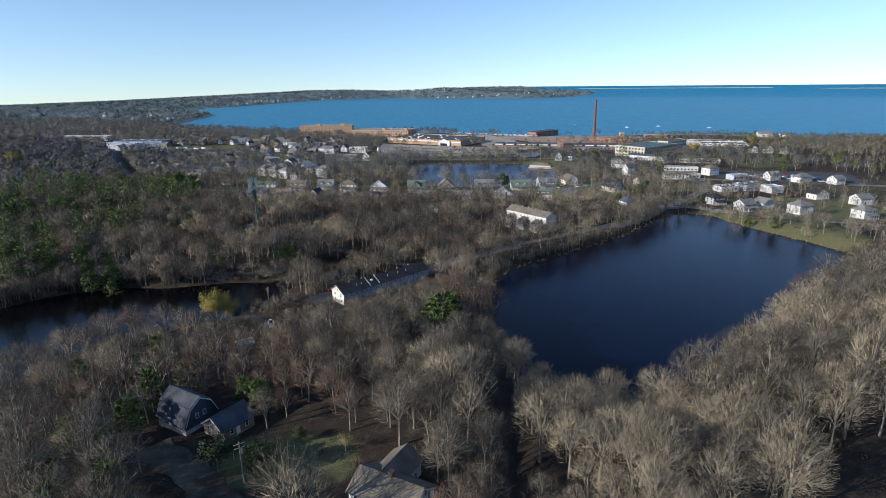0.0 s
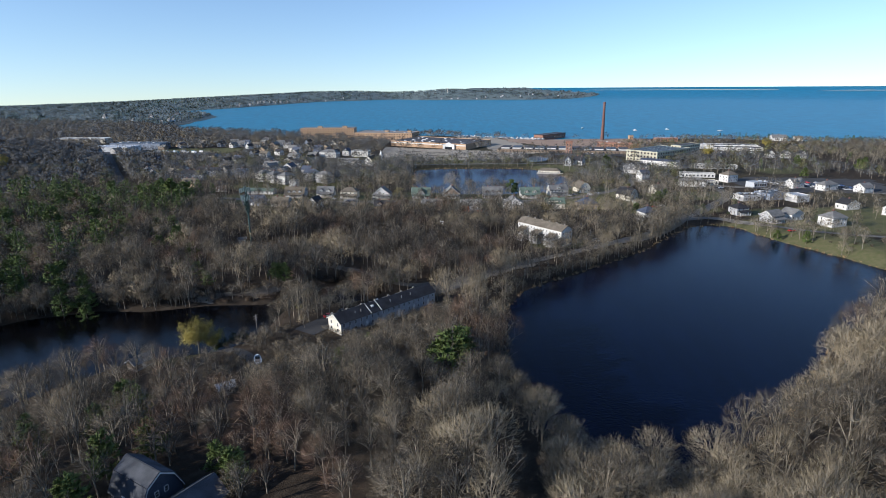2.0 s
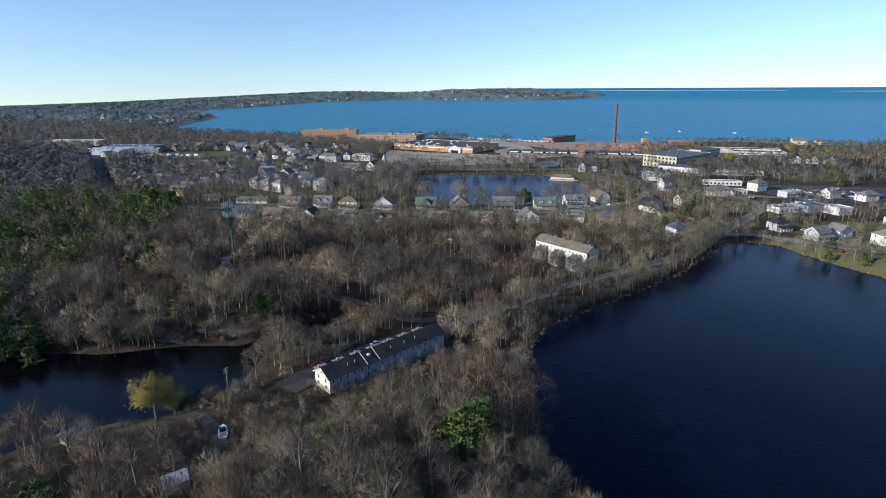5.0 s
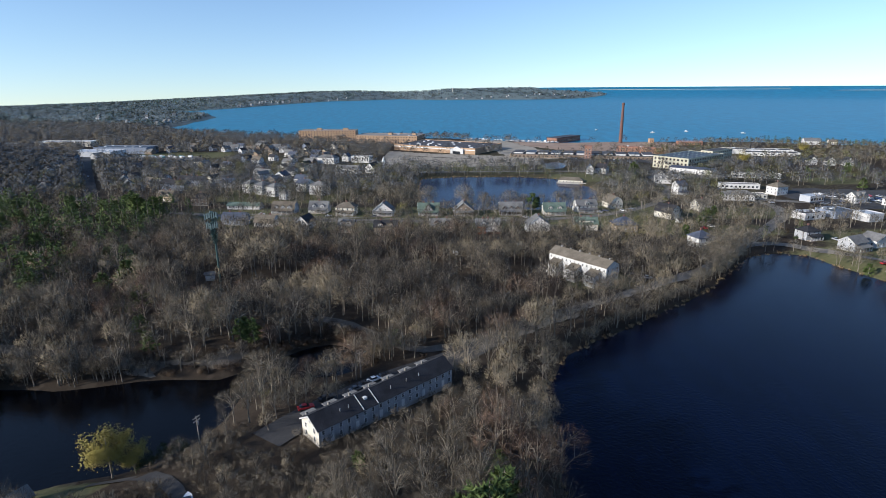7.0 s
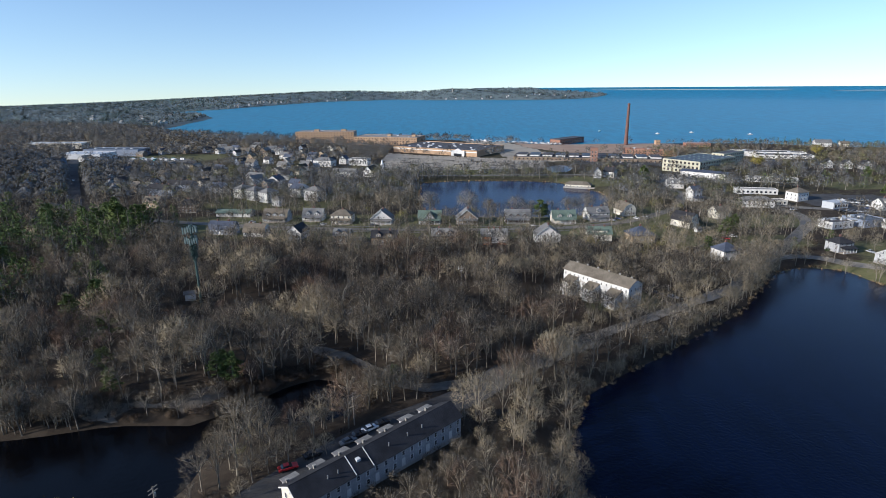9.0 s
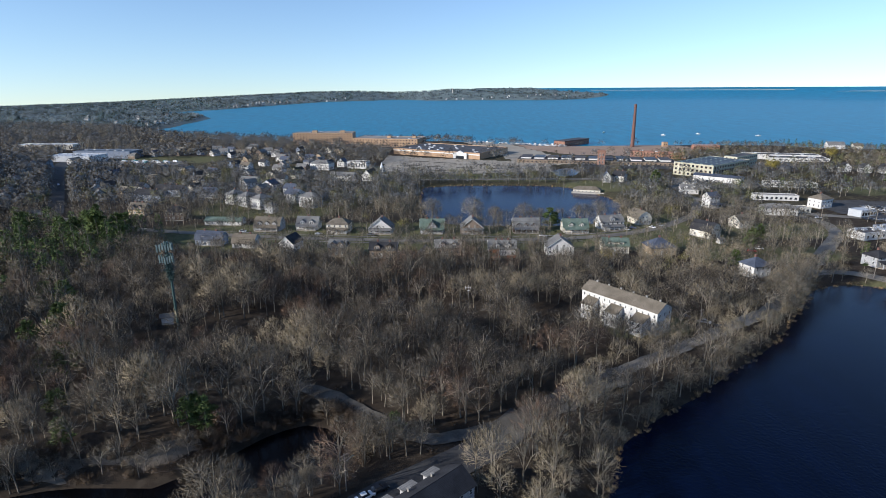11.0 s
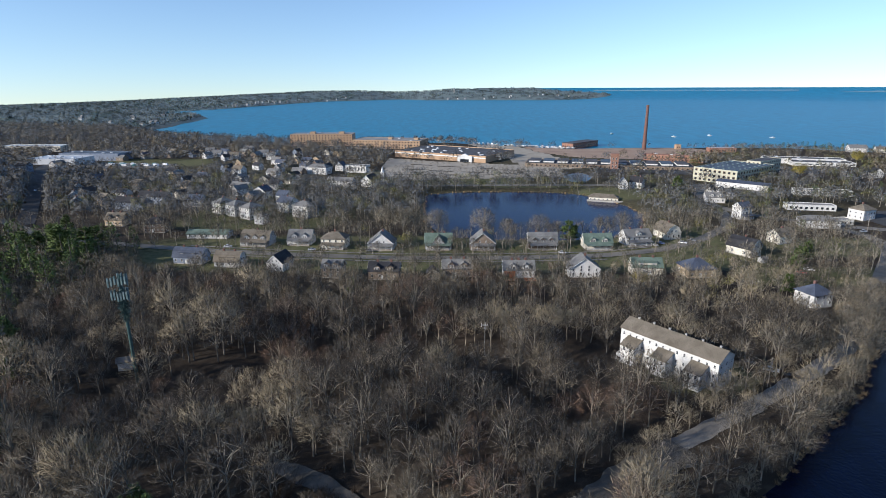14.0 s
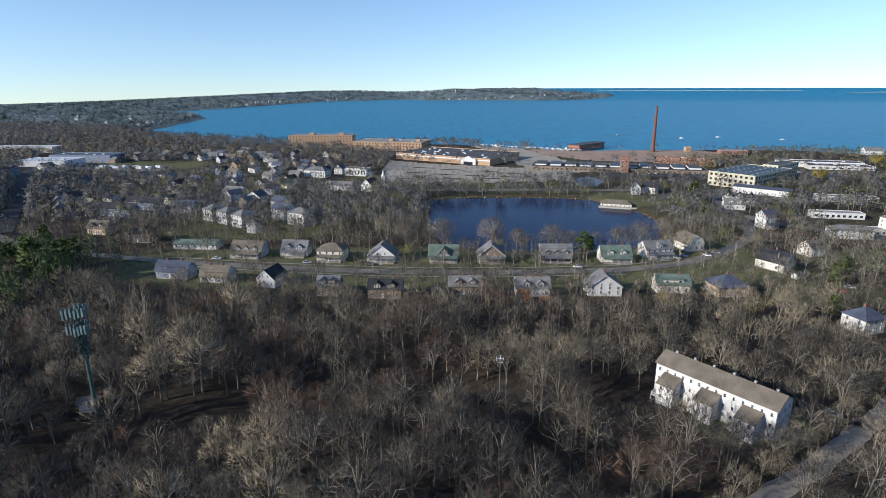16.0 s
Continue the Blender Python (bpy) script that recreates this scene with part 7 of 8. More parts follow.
for px, py, s in ((-47.5, 98, 2.3), (-45.5, 101.5, 1.6), (-39, 96.5, 2.1), (-37, 98.5, 1.5), (-73, 106, 1.0), (-33, 108, 1.0), (-80, 201, 1.2), (-77, 203, 1.4), (-74.5, 206, 1.3), (-82.5, 200.5, 1.0), (-45, 476, 0.8), (-12, 472, 0.8), (18, 473, 0.7), (52, 473, 0.8), (80, 474, 0.8),
                  (-70, 474, 0.8), (8, 415, 1.2), (30, 418, 0.9), (59, 418, 1.0), (160, 520, 1.2), (150, 500, 1.2), (205, 412, 1.0), (-116, 482, 0.8), (190, 400, 0.9)):
    FOOT.append((px, py, 1.6 * s + 1.0))
    single("evergreen_bush", BUSH[rngp.integers(0, 3)], None, px, py, s, float(rngp.uniform(0, 360)), "rounded dark evergreen bush", "bush", "evergreen bushes")

# the near wood: trees of their own where the camera passes nearest, the rest joined
NEAR_BARE = [bare_tree(100 + i, rngp.uniform(12, 15), rngp.uniform(4.8, 6.0), 11, 6, 1450, 0.082, short=0.8) for i in range(6)]
MID_BARE = [bare_tree(200 + i, rngp.uniform(11.5, 14.5), rngp.uniform(4.6, 5.8), 8, 5, 660, 0.12, 3, False, short=0.88) for i in range(8)]
FINE_BARE = [bare_tree(280 + i, rngp.uniform(12, 14.5), rngp.uniform(4.8, 5.8), 9, 5, 1150, 0.095, 3, False, short=0.85) for i in range(5)]
SOFT_BARE = [bare_tree(260 + i, rngp.uniform(11.5, 14.5), rngp.uniform(5.0, 6.3), 8, 5, 800, 0.115, 3, False, short=0.88) for i in range(6)]
LATE_BARE = [bare_tree(240 + i, rngp.uniform(11.5, 14.5), rngp.uniform(4.6, 5.8), 6, 4, 310, 0.21, 3, False) for i in range(6)]
X, Y = scatter(-330, 330, 66, 432, 6.6, 5)
ok = clear_of(X, Y)
open_ground = (((X + 30) / 17) ** 2 + ((Y - 99) / 13) ** 2 < 1) | (((X - 27) / 9) ** 2 + ((Y - 336) / 15) ** 2 < 1) | (((X + 88) / 22) ** 2 + ((Y - 189) / 9) ** 2 < 1) | ((X > 175) & (Y > 285) & (rngp.uniform(0, 1, len(X)) < 0.72)) | ((Y > 405) & (rngp.uniform(0, 1, len(X)) < 0.25))
open_ground |= (np.abs(X - np.interp(Y, [70, 92, 100, 118, 135, 160, 175], [10, 14, 14.5, 14, 12.5, 14, 16])) < 4.6) & (Y < 150)
for cx, cy, rx_, ry_ in ((88, 92, 22, 13), (-84, 328, 20, 10), (-116, 330, 8, 7), (-12, 342, 13, 10), (-50, 300, 9, 4)):     # wet hollows in the wood, an open yard
    open_ground |= ((X - cx) / rx_) ** 2 + ((Y - cy) / ry_) ** 2 < 1
view = np.abs(X + 5) < 16 + 0.81 * Y
ok &= ~open_ground & view
X, Y = X[ok], Y[ok]
S = rngp.uniform(0.66, 1.14, len(X)) * (1 + np.interp(Y, [150, 260], [0.13, 0.22]) * field(X, Y, 15.0, 1.0))
# scrub and young growth round the terrace, below the boat and behind the house gardens
ta, tb = math.cos(radians(44)), math.sin(radians(44))
along, across = (X + 26.6) * ta + (Y - 222.8) * tb, (X + 26.6) * tb - (Y - 222.8) * ta
S = np.where((np.abs(along) < 27) & (across > 0) & (across < 24), S * np.interp(across, [5, 24], [0.48, 0.85]), S)
S = np.where((X > -74) & (X < -33) & (Y > 166) & (Y < 212), S * 0.5, S)
S = np.where(Y > 402, S * np.where((X > 2) & (X < 110), 0.66, 0.95), S)
S = np.where((X > 112) & (X < 150) & (Y > 366) & (Y < 396), S * 0.55, S)
# trees left of the yard enlarged so that they shade it
S = np.where((X > -105) & (X < -50) & (Y < 98), S * 1.35, S)
S = np.where((X > 56) & (Y < 262), S * 1.22, S)
S = np.where((X > 175) & (Y > 285), S * 0.75, S)
S = np.where((Y > 262) & (Y < 400) & (X < 45), S * 1.1, S)
S = np.where(((X + 110) / 17) ** 2 + ((Y - 311) / 13) ** 2 < 1, S * 0.6, S)
near = (X > -48) & (X < 62) & (Y > 78) & (Y < 205)
tint = field(X, Y, 23.0, 4.0) + rngp.normal(0, 0.5, len(X)) + 1.6 * ((X > 55) & (Y < 200)) + 0.9 * ((X > 16) & (X <= 55) & (Y < 150)) + 1.2 * ((X > 60) & (Y > 300)) + 0.25 * ((X > -10) & (X <= 60) & (Y > 235))
sets = [tree_meshes(a, (M_BARK, m)) for a in NEAR_BARE for m in (M_TWIG, M_TWIG_RED, M_TWIG_PALE)]
count = 0
for i in np.nonzero(near)[0]:
    if count >= 205:
        near[i] = False
        continue
    c = 2 if (X[i] > 18 and Y[i] < 160 and rngp.uniform() < 0.8) or tint[i] > 0.9 else (1 if tint[i] < -1.0 and X[i] < 25 else 0)
    k = rngp.integers(0, 6)
    single("bare_tree", sets[k * 3 + c], None, X[i], Y[i], S[i], float(rngp.uniform(0, 360)),
           ("leafless grey-brown tree in the wood", "leafless reddish-brown budding tree in the wood", "leafless pale tan tree in the wood")[c], "tree", "bare trees of the near wood")
    count += 1
rest = ~near
for nm, sel, mt, lb in (("woodland", rest & (tint >= -0.95) & (tint <= 1.0), M_TWIG, "leafless grey-brown woodland"), ("woodland_red", rest & (tint < -0.95), M_TWIG_RED, "leafless reddish budding woodland"),
                        ("woodland_pale", rest & (tint > 1.0), M_TWIG_PALE, "leafless pale woodland")):
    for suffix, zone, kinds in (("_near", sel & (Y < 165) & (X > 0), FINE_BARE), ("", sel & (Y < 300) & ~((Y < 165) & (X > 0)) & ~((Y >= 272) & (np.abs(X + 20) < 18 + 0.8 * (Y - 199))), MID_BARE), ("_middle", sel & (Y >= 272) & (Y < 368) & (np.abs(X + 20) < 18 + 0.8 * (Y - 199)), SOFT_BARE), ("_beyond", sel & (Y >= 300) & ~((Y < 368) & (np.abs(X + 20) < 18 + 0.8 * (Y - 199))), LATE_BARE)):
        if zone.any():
            # the middle wood's deeper shade is put into its twig colour
            spread_copies(nm + suffix, kinds, np.column_stack([X, Y, S])[zone], (M_BARK, M_TWIG_SHADED if mt is M_TWIG and suffix == "_middle" else mt), lb, "woodland", seed=7)

# tall trees, partly out of view, added to throw shade over the yard
for px, py, s in ((-62, 86, 1.3), (-70, 92, 1.35), (-66, 78, 1.3), (-58, 76, 1.2), (-76, 84, 1.4), (-75, 101, 1.25), (-64, 70, 1.3), (-52, 72, 1.2), (-84, 94, 1.4)):
    single("bare_tree", sets[rngp.integers(0, 6) * 3], None, px, py, s, float(rngp.uniform(0, 360)), "tall leafless grey-brown tree added beside the drive to shade the yard", "tree", "bare trees of the near wood")

for px, py, s in ((-41, 263.5, 0.6), (-34, 260.5, 0.7), (-31.5, 256, 0.75), (-27, 254.5, 0.8), (-20, 253.5, 0.7), (-41.5, 283, 0.9), (-31, 274.5, 0.85), (-25, 269, 0.8), (-17, 266, 0.75), (-10, 269.5, 0.9), (-2, 273, 0.85), (6, 279, 0.9), (14, 286, 0.85), (-50, 288.5, 0.9), (12, 261, 0.8), (22, 270, 0.75)):
    single("bare_tree", sets[rngp.integers(0, 6) * 3], None, px, py, s, float(rngp.uniform(0, 360)), "leafless grey tree beside the forking lane", "tree", "bare trees by the lane")

STREET_LATE = [bare_tree(470 + i, 8.0, 3.6, 5, 3, 160, 0.16, 3, False) for i in range(3)]
# trees on the narrow banks between the lane, the drive and the ponds
bx_, by_ = [], []
for line, off in (([(18, 200), (20, 225), (27, 255), (48, 276), (86, 307), (124, 345), (150, 374)], 2.5), ([(-58, 214), (-50, 224), (-42, 233)], -4.0), ([(-50, 222), (-38, 236), (-26, 247), (-14, 256)], 7.5),
                  ([(20, 288), (60, 315), (108, 350), (140, 384), (170, 416)], -3.5), ([(-235, 208), (-187, 220), (-173, 236), (-146, 246), (-110, 251), (-86, 252), (-74, 262)], -2.5), ([(-187, 226), (-173, 242), (-146, 252), (-110, 256)], 4.0)):
    for (x0, y0), (x1, y1) in zip(line, line[1:]):
        ln = math.hypot(x1 - x0, y1 - y0)
        for q in np.arange(0, ln, 4.6):
            o = off + rngp.normal(0, 1.2)
            f = (q + rngp.uniform(-1, 1)) / ln
            bx_.append(x0 + (x1 - x0) * f - (y1 - y0) / ln * o)
            by_.append(y0 + (y1 - y0) * f + (x1 - x0) / ln * o)
wooded_bank = len(bx_)
for q in range(70):
    bx_.append(rngp.uniform(-200, -108))
    by_.append(np.interp(bx_[-1], [-200, -187, -173, -146, -130, -108], [211, 215, 231, 241, 239, 244]) + rngp.uniform(0.3, 4.5))
bx_, by_ = np.array(bx_), np.array(by_)
bs_ = np.where(np.arange(len(bx_)) < wooded_bank, rngp.uniform(0.42, 0.7, len(bx_)), rngp.uniform(0.55, 0.95, len(bx_)))
ok = (inside_distance(bx_, by_, POND_EAST) < -0.3) & (inside_distance(bx_, by_, POND_WEST) < -0.3)
east_bank = bx_ > -70
spread_copies("bank_trees", SOFT_BARE, np.column_stack([bx_, by_, bs_])[ok & east_bank], (M_BARK, M_TWIG_PALE), "slender bare trees leaning along the banks", "trees", seed=31)
spread_copies("west_bank_trees", MID_BARE, np.column_stack([bx_, by_, bs_])[ok & ~east_bank], (M_BARK, M_TWIG), "bare grey trees overhanging the west pond", "trees", seed=33)

# the pine wood west of the ponds
WPINE = [pine_tree(750 + i, rngp.uniform(13, 17), rngp.uniform(4.8, 6.4), 300, False) for i in range(5)]
X, Y = scatter(-340, -186, 222, 480, 10.0, 35)
ok = clear_of(X, Y) & (rngp.uniform(0, 1, len(X)) < 0.68 + 0.35 * field(X, Y, 30.0, 5.0)) & (np.abs(X + 5) < 70 + 0.92 * (Y - 20))
spread_copies("pine_wood", WPINE, np.column_stack([X[ok], Y[ok], rngp.uniform(0.85, 1.35, ok.sum())]), (M_BARK, M_NEEDLE), "dark green pine wood mixed with bare trees", "woods", seed=32)

# scrub on the open slope below the terrace and round the boat
SCRUB = [tuft(320 + i, rngp.uniform(2.2, 3.4), rngp.uniform(1.5, 2.3), 96, 0.1, 0.8, False) for i in range(6)]
X, Y = scatter(-76, 22, 160, 244, 2.3, 36)
ta_, xb_ = (X + 26.6) * ta + (Y - 222.8) * tb, (X + 26.6) * tb - (Y - 222.8) * ta
ok = clear_of(X, Y, 0.5, 0.45) & (((np.abs(ta_) < 36) & (xb_ > 5.2) & (xb_ < 30)) | ((X < -33) & (Y < 212)))
spread_copies("scrub", SCRUB, np.column_stack([X[ok], Y[ok], rngp.uniform(0.6, 1.5, ok.sum())]), (M_BARK, M_TWIG), "dense tan scrub on the slope", "scrub", seed=37)

# brush that overhangs the banks of the west pond
hx_, hy_ = [], []
WBANK = [(-235, 208), (-187, 220), (-173, 236), (-146, 246), (-110, 251), (-86, 252), (-76, 258), (-64, 267), (-52, 276), (-42, 273), (-34, 263), (-35, 252)]
for (x0, y0), (x1, y1) in zip(WBANK, WBANK[1:]):
    ln = math.hypot(x1 - x0, y1 - y0)
    for q in range(int(ln * (2.2 if x0 < -80 else 4.5))):
        f, o = rngp.uniform(0, 1), rngp.uniform(-6.0, 4.0) * (1.0 if x0 < -80 else 0.6)
        hx_.append(x0 + (x1 - x0) * f - (y1 - y0) / ln * o)
        hy_.append(y0 + (y1 - y0) * f + (x1 - x0) / ln * o)
hx_, hy_ = np.array(hx_), np.array(hy_)
ok = inside_distance(hx_, hy_, POND_WEST) < -0.2
spread_copies("bank_brush", SCRUB, np.column_stack([hx_, hy_, rngp.uniform(0.8, 1.6, len(hx_))])[ok], (M_BARK, M_BRUSH), "dark brush overhanging the pond bank", "brush", seed=56)

# trees on the lawn along the east shore
lx, ly = [], []
for (x0, y0), (x1, y1) in zip(((176, 386), (188, 352), (204, 330), (216, 306)), ((188, 352), (204, 330), (216, 306), (222, 282))):
    for q in range(5):
        f, o = rngp.uniform(0, 1), rngp.uniform(3, 15)
        lx.append(x0 + (x1 - x0) * f + 0.85 * o)
        ly.append(y0 + (y1 - y0) * f + 0.5 * o)
spread_copies("shore_lawn_trees", SOFT_BARE, np.column_stack([lx, ly, rngp.uniform(0.6, 1.0, len(lx))]), (M_BARK, M_TWIG_GREY), "pale bare trees on the lawn by the pond", "trees", seed=55)

# conifers along the bay shore
X, Y = scatter(345, 760, 935, 1010, 9.0, 38)
ok = clear_of(X, Y) & (inside_distance(X, Y, SHORE) > 8) & (inside_distance(X, Y, SHORE) < 40)
spread_copies("shore_conifers", WPINE[:3], np.column_stack([X[ok], Y[ok], rngp.uniform(0.35, 0.7, ok.sum())]), (M_BARK, M_NEEDLE), "row of dark conifers along the bay shore", "trees", seed=39)

# young trees on the islands of the store's car park
isl = [(x_, y_) for x_, y_, n_ in ((-70, 800, 0), (-40, 780, 0), (-10, 772, 0), (25, 768, 0), (50, 760, 0), (-62, 840, 0), (-30, 825, 0), (5, 812, 0), (40, 800, 0), (-75, 760, 0), (60, 790, 0), (-50, 745, 0), (10, 752, 0), (35, 748, 0))]
spread_copies("car_park_trees", STREET_LATE, np.array([(x_ + q_, y_ + q_ * 0.4, 0.8) for x_, y_ in isl for q_ in (-9, -3, 3, 9)]), (M_BARK, M_TWIG), "small bare trees on the car park islands", "trees", seed=40)

# undergrowth
BRUSH = [shrub(300 + i) for i in range(5)]
X, Y = scatter(-260, 260, 70, 430, 5.2, 6)
ok = clear_of(X, Y, 0.0) & (np.abs(X + 5) < 30 + 0.79 * Y) & (rngp.uniform(0, 1, len(X)) < 0.24)
X, Y = X[ok], Y[ok]
spread_copies("undergrowth", BRUSH, np.column_stack([X, Y, rngp.uniform(0.6, 1.4, len(X))]), (M_BARK, M_BRUSH), "tangled brown undergrowth", "undergrowth", seed=8)

# gardens and streets, then the wide woods to the bay
STREET_BARE = [bare_tree(400 + i, rngp.uniform(8.5, 12), rngp.uniform(3.4, 4.8), 6, 4, 250, 0.22, 3, False, fans=0.03, short=0.85) for i in range(6)]
X, Y = scatter(-420, 420, 428, 720, 8.4, 15)
dens = 0.62 + 0.42 * field(X, Y, 40.0, 2.0) + 0.12 * ((np.abs(X) < 150) & (Y < 500)) + 0.3 * ((np.abs(X) < 130) & (Y > 488) & (Y < 515)) - 0.12 * ((X > 180) & (Y < 600)) - 0.45 * ((X > 222) & (X < 400) & (Y > 440) & (Y < 590)) + 0.3 * (X < -180) + 0.35 * ((X < -40) & (Y > 590)) + 0.4 * ((X > 92) & (X < 222) & (Y < 600)) + 0.15 * ((X < 92) & (Y > 545))
ok = clear_of(X, Y, -0.8, 0.74) & (rngp.uniform(0, 1, len(X)) < dens) & (np.abs(X) < 60 + 0.92 * (Y - 20))
X, Y = X[ok], Y[ok]
S = rngp.uniform(0.5, 1.3, len(X)) * np.where((np.abs(X) < 150) & (Y < 478), 0.82, 1.05)
GTUFT = [tuft(450 + i, rngp.uniform(9, 12.5), rngp.uniform(4.2, 6.2), 155, 1.15, 1.2, cloud=True) for i in range(6)]
spread_copies("garden_trees", STREET_BARE, np.column_stack([X, Y, S])[(Y < 545) & (X < 60)], (M_BARK, M_TWIG), "bare garden and street trees", "trees", seed=9)
spread_copies("pale_garden_trees", STREET_BARE, np.column_stack([X, Y, S])[(Y < 545) & (X >= 60)], (M_BARK, M_TWIG_GREY), "pale bare garden and street trees", "trees", seed=19)
olive = rngp.uniform(0, 1, len(X)) < 0.2
spread_copies("town_trees", GTUFT, np.column_stack([X, Y, S])[(Y >= 545) & ~olive], (M_BARK, M_WOODS), "bare trees between the far houses", "trees", seed=29)
spread_copies("budding_town_trees", GTUFT, np.column_stack([X, Y, S * 0.9])[(Y >= 545) & olive], (M_BARK, M_OLIVE), "olive-green budding trees between the far houses", "trees", seed=30)

X, Y = scatter(300, 620, 300, 760, 10.5, 51)
ok = clear_of(X, Y) & (np.abs(X + 5) < 20 + 0.86 * Y) & (rngp.uniform(0, 1, len(X)) < 0.66 + 0.3 * field(X, Y, 35.0, 6.0)) & ~((X < 420) & (Y > 428) & (Y < 720)) & ~((X < 330) & (Y < 432))
spread_copies("east_town_trees", STREET_BARE, np.column_stack([X, Y, rngp.uniform(0.6, 1.3, len(X))])[ok], (M_BARK, M_TWIG_GREY), "pale bare trees between the eastern houses", "trees", seed=52)
X, Y = scatter(190, 560, 400, 760, 40.0, 53)
ok = clear_of(X, Y) & (np.abs(X + 5) < 20 + 0.86 * Y) & ~((X > 222) & (X < 400) & (Y < 590))
spread_copies("town_pines", WPINE[:3], np.column_stack([X, Y, rngp.uniform(0.4, 0.8, len(X))])[ok], (M_BARK, M_NEEDLE), "scattered dark green pines between the eastern houses", "trees", seed=54)

# large trees on the near shore of the mill pond
SHORE_BARE = [bare_tree(480 + i, 19.0, 8.8, 12, 7, 1700, 0.17, 3, True, short=0.8) for i in range(3)]
SHORE_SETS = [tree_meshes(q, (M_BARK, M_TWIG_GREY)) for q in SHORE_BARE]
for px, py, s in ((2, 503, 1.1), (-24, 506, 0.95), (37, 503, 0.9), (87, 508, 0.9), (77, 504, 0.8), (17, 502, 0.75), (-46, 506, 0.95), (-58, 512, 1.0), (-40, 516, 1.0), (106, 520, 0.9), (48, 503, 0.7)):
    k = rngp.integers(0, 3)
    single("shore_tree", SHORE_SETS[k], None, px, py, s, float(rngp.uniform(0, 360)), "large leafless tree on the mill pond shore", "tree", "trees on the mill pond shore")

for px, py, s in ((118, 344, 0.72), (126, 351, 0.8), (131, 360, 0.85), (139, 367, 0.8), (146, 376, 0.85), (146, 383, 0.75), (157, 386, 0.7), (121, 356, 0.7), (133, 375, 0.75)):
    single("leaning_tree", SHORE_SETS[rngp.integers(0, 3)], None, px, py, s, float(rngp.uniform(0, 360)), "large pale leafless tree at the pond corner", "tree", "trees at the pond corner")

TUFT = [tuft(500 + i, rngp.uniform(9, 13), rngp.uniform(4.6, 6.6), 54, 2.4, 2.4, False, cloud=True) for i in range(8)]
X, Y = scatter(-1250, 700, 720, 1450, 10.2, 16)
dens = 0.82 + 0.3 * field(X, Y, 60.0, 3.0) - 0.45 * ((X > -95) & (X < 340) & (Y < 1100)) - 0.35 * ((X > -260) & (X < -90) & (Y < 800)) - 0.5 * ((X > 330) & (X < 450) & (Y > 790) & (Y < 860))
ok = clear_of(X, Y) & (rngp.uniform(0, 1, len(X)) < dens) & (np.abs(X) < 60 + 0.92 * (Y - 20))
X, Y = X[ok], Y[ok]
S = rngp.uniform(0.5, 1.2, len(X)) * np.where((X > 330) & (Y > 850), 0.6, 1.0)
tone = rngp.uniform(0, 1, len(X)) + 0.45 * (X > 230)
spread_copies("bayside_woods", TUFT, np.column_stack([X, Y, S])[tone < 0.75], (M_BARK, M_WOODS), "bare brown woods towards the bay", "woods", seed=10)
spread_copies("tan_bayside_woods", TUFT, np.column_stack([X, Y, S])[(tone >= 0.75) & (tone < 1.28)], (M_BARK, M_WOODS_TAN), "bare tan woods towards the bay", "woods", seed=41)
spread_copies("olive_bayside_woods", TUFT, np.column_stack([X, Y, S])[tone >= 1.28], (M_BARK, M_OLIVE), "olive budding trees towards the bay", "woods", seed=42)
X, Y = scatter(-700, -180, 440, 720, 8.5, 26)
ok = clear_of(X, Y) & (X < -330 + 0.0 * Y) & (np.abs(X) < 60 + 0.92 * (Y - 20))
X, Y = X[ok], Y[ok]
spread_copies("hillside_woods", TUFT, np.column_stack([X, Y, rngp.uniform(0.8, 1.2, len(X))]), (M_BARK, M_WOODS), "bare brown woods on the western hill", "woods", seed=12)

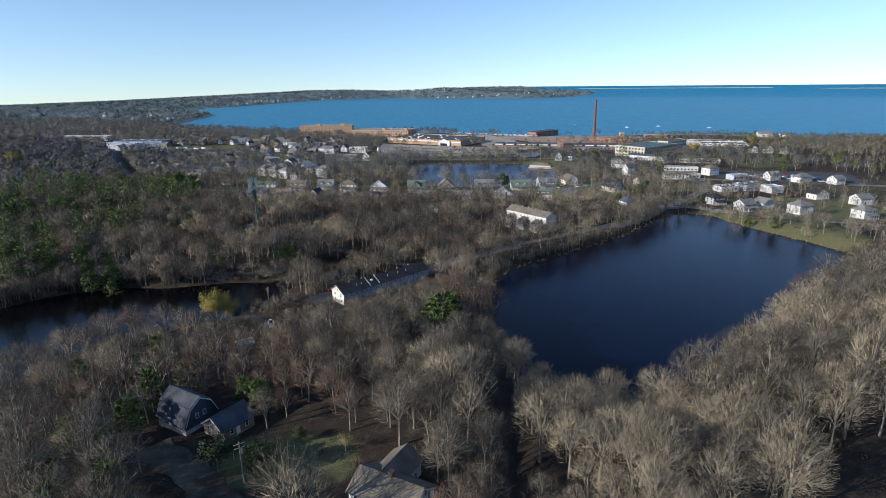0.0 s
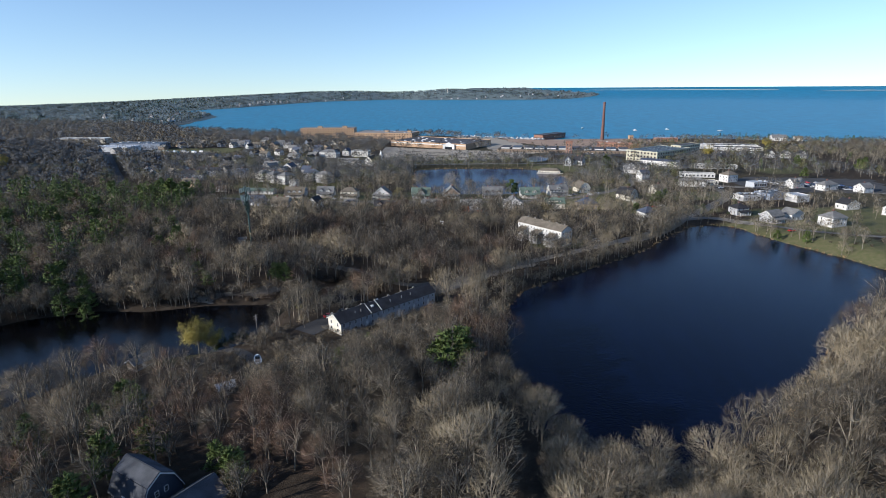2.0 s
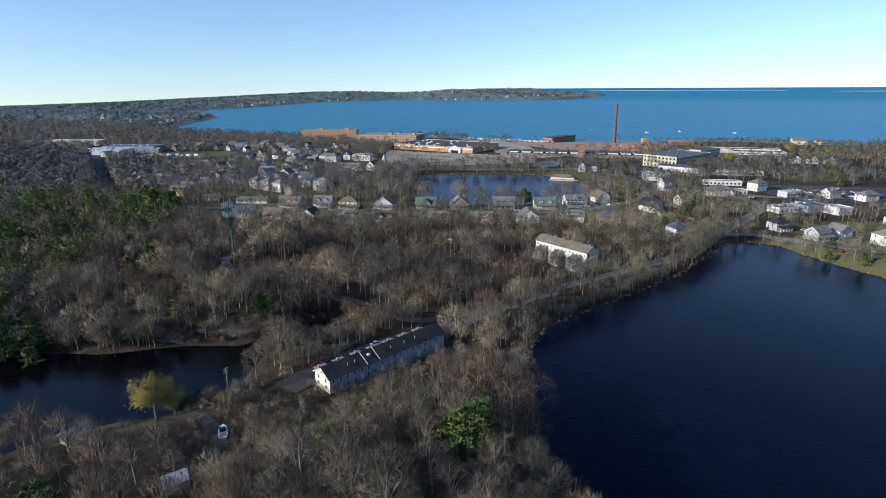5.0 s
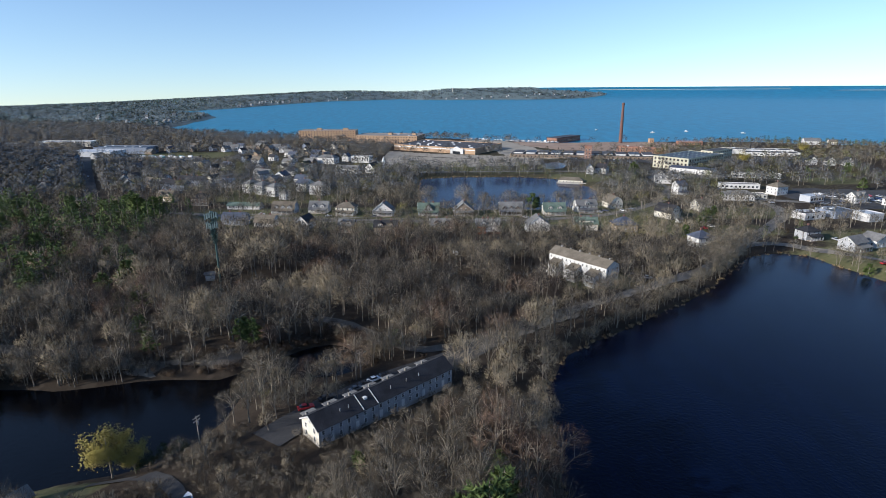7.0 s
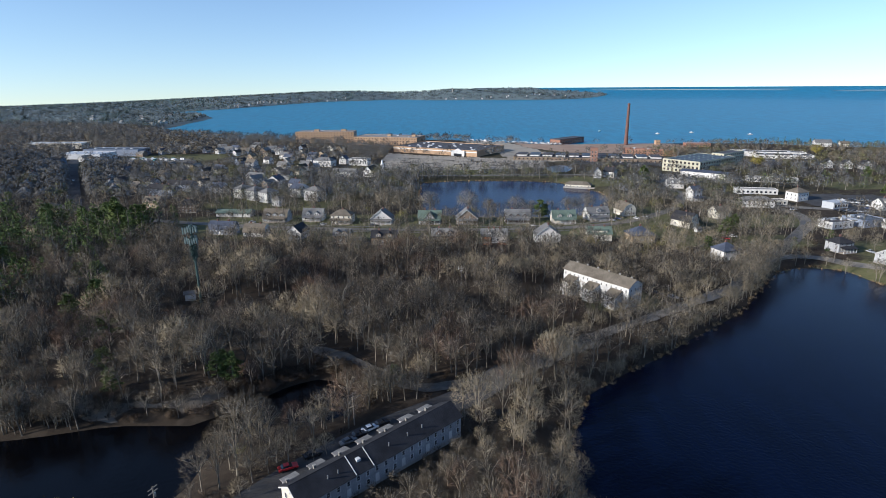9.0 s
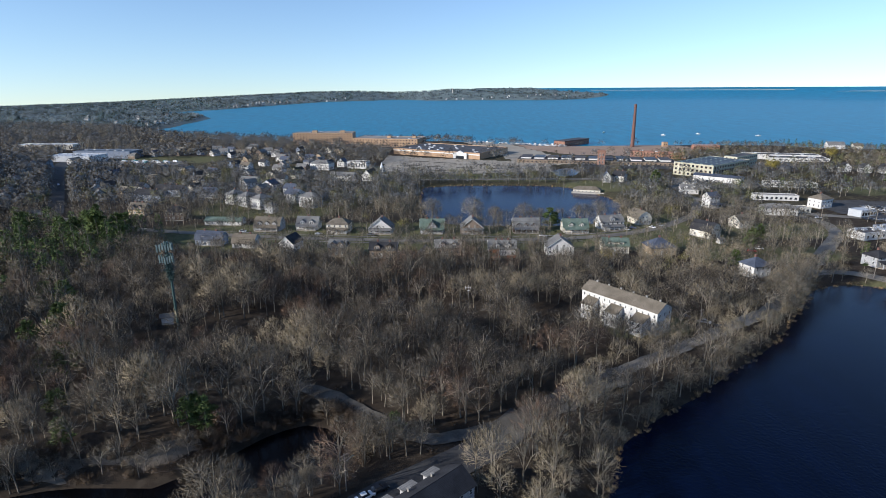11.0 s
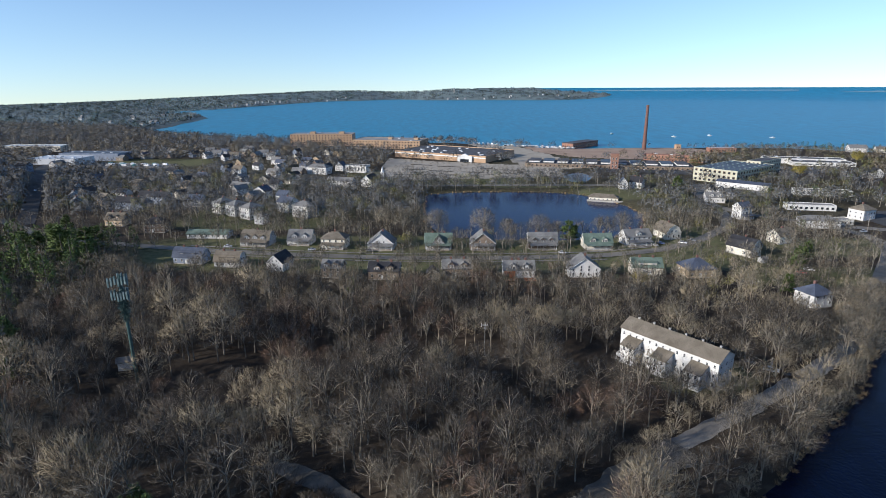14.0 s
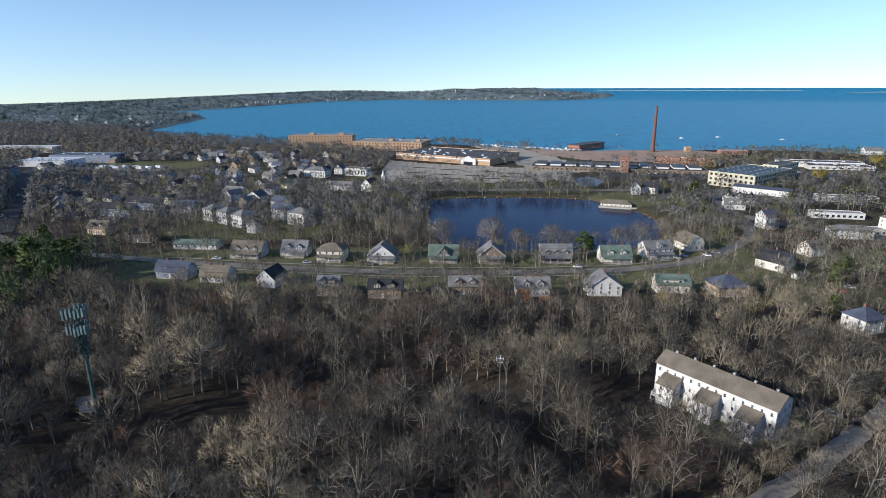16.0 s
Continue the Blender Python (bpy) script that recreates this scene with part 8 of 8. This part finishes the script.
FARTUFT = [tuft(600 + i, 2.6, 11.5, 24, 7.0, 6.5, False, 0.2, 12.0, True) for i in range(6)]
spots, pines = [], []
for (x0, x1, y0, y1, gap, sd_) in ((-2600, -600, 1450, 2500, 21, 17), (-3400, -600, 2500, 3500, 33, 18), (-3400, 1300, 3500, 4850, 42, 19)):
    X, Y = scatter(x0, x1, y0, y1, gap, sd_)
    ok = (inside_distance(X, Y, SHORE) > 5) & (np.abs(X) < 60 + 0.92 * (Y - 20)) & (ground_z(X, Y) > skyline(X, Y) - 60)
    X, Y = X[ok], Y[ok]
    p = (rngp.uniform(0, 1, len(X)) < 0.28 + 0.25 * field(X, Y, 300.0, 2.0))
    s = rngp.uniform(0.7, 1.2, len(X)) * gap / 19
    s = np.minimum(s, 1.5)
    few = rngp.uniform(0, 1, len(X)) < 0.55
    spots.append(np.column_stack([X, Y, s])[~p & few])
    pines.append(np.column_stack([X, Y, s])[p & few])
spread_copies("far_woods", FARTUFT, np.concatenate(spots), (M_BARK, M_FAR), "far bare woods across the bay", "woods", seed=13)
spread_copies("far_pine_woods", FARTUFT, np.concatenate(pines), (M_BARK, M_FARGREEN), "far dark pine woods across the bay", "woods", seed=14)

REEDS = [shrub(860 + i, 1.7, 1.2, 40, 0.11) for i in range(3)]
rx_l, ry_l = [], []
for poly in (POND_EAST, POND_MILL):
    for (x0, y0), (x1, y1) in zip(poly, poly[1:] + poly[:1]):
        n = int(math.hypot(x1 - x0, y1 - y0) / 2.2)
        for q in range(n):
            f = (q + rngp.uniform(0, 1)) / n
            rx_l.append(x0 + (x1 - x0) * f + rngp.normal(0, 0.6))
            ry_l.append(y0 + (y1 - y0) * f + rngp.normal(0, 0.6))
pick = rngp.uniform(0, 1, len(rx_l)) < 0.75
spread_copies("reeds", REEDS, np.column_stack([np.array(rx_l)[pick], np.array(ry_l)[pick], rngp.uniform(0.4, 1.1, pick.sum())]), (M_BARK, M_REED), "dry tan reeds along the pond banks", "reeds", seed=15)
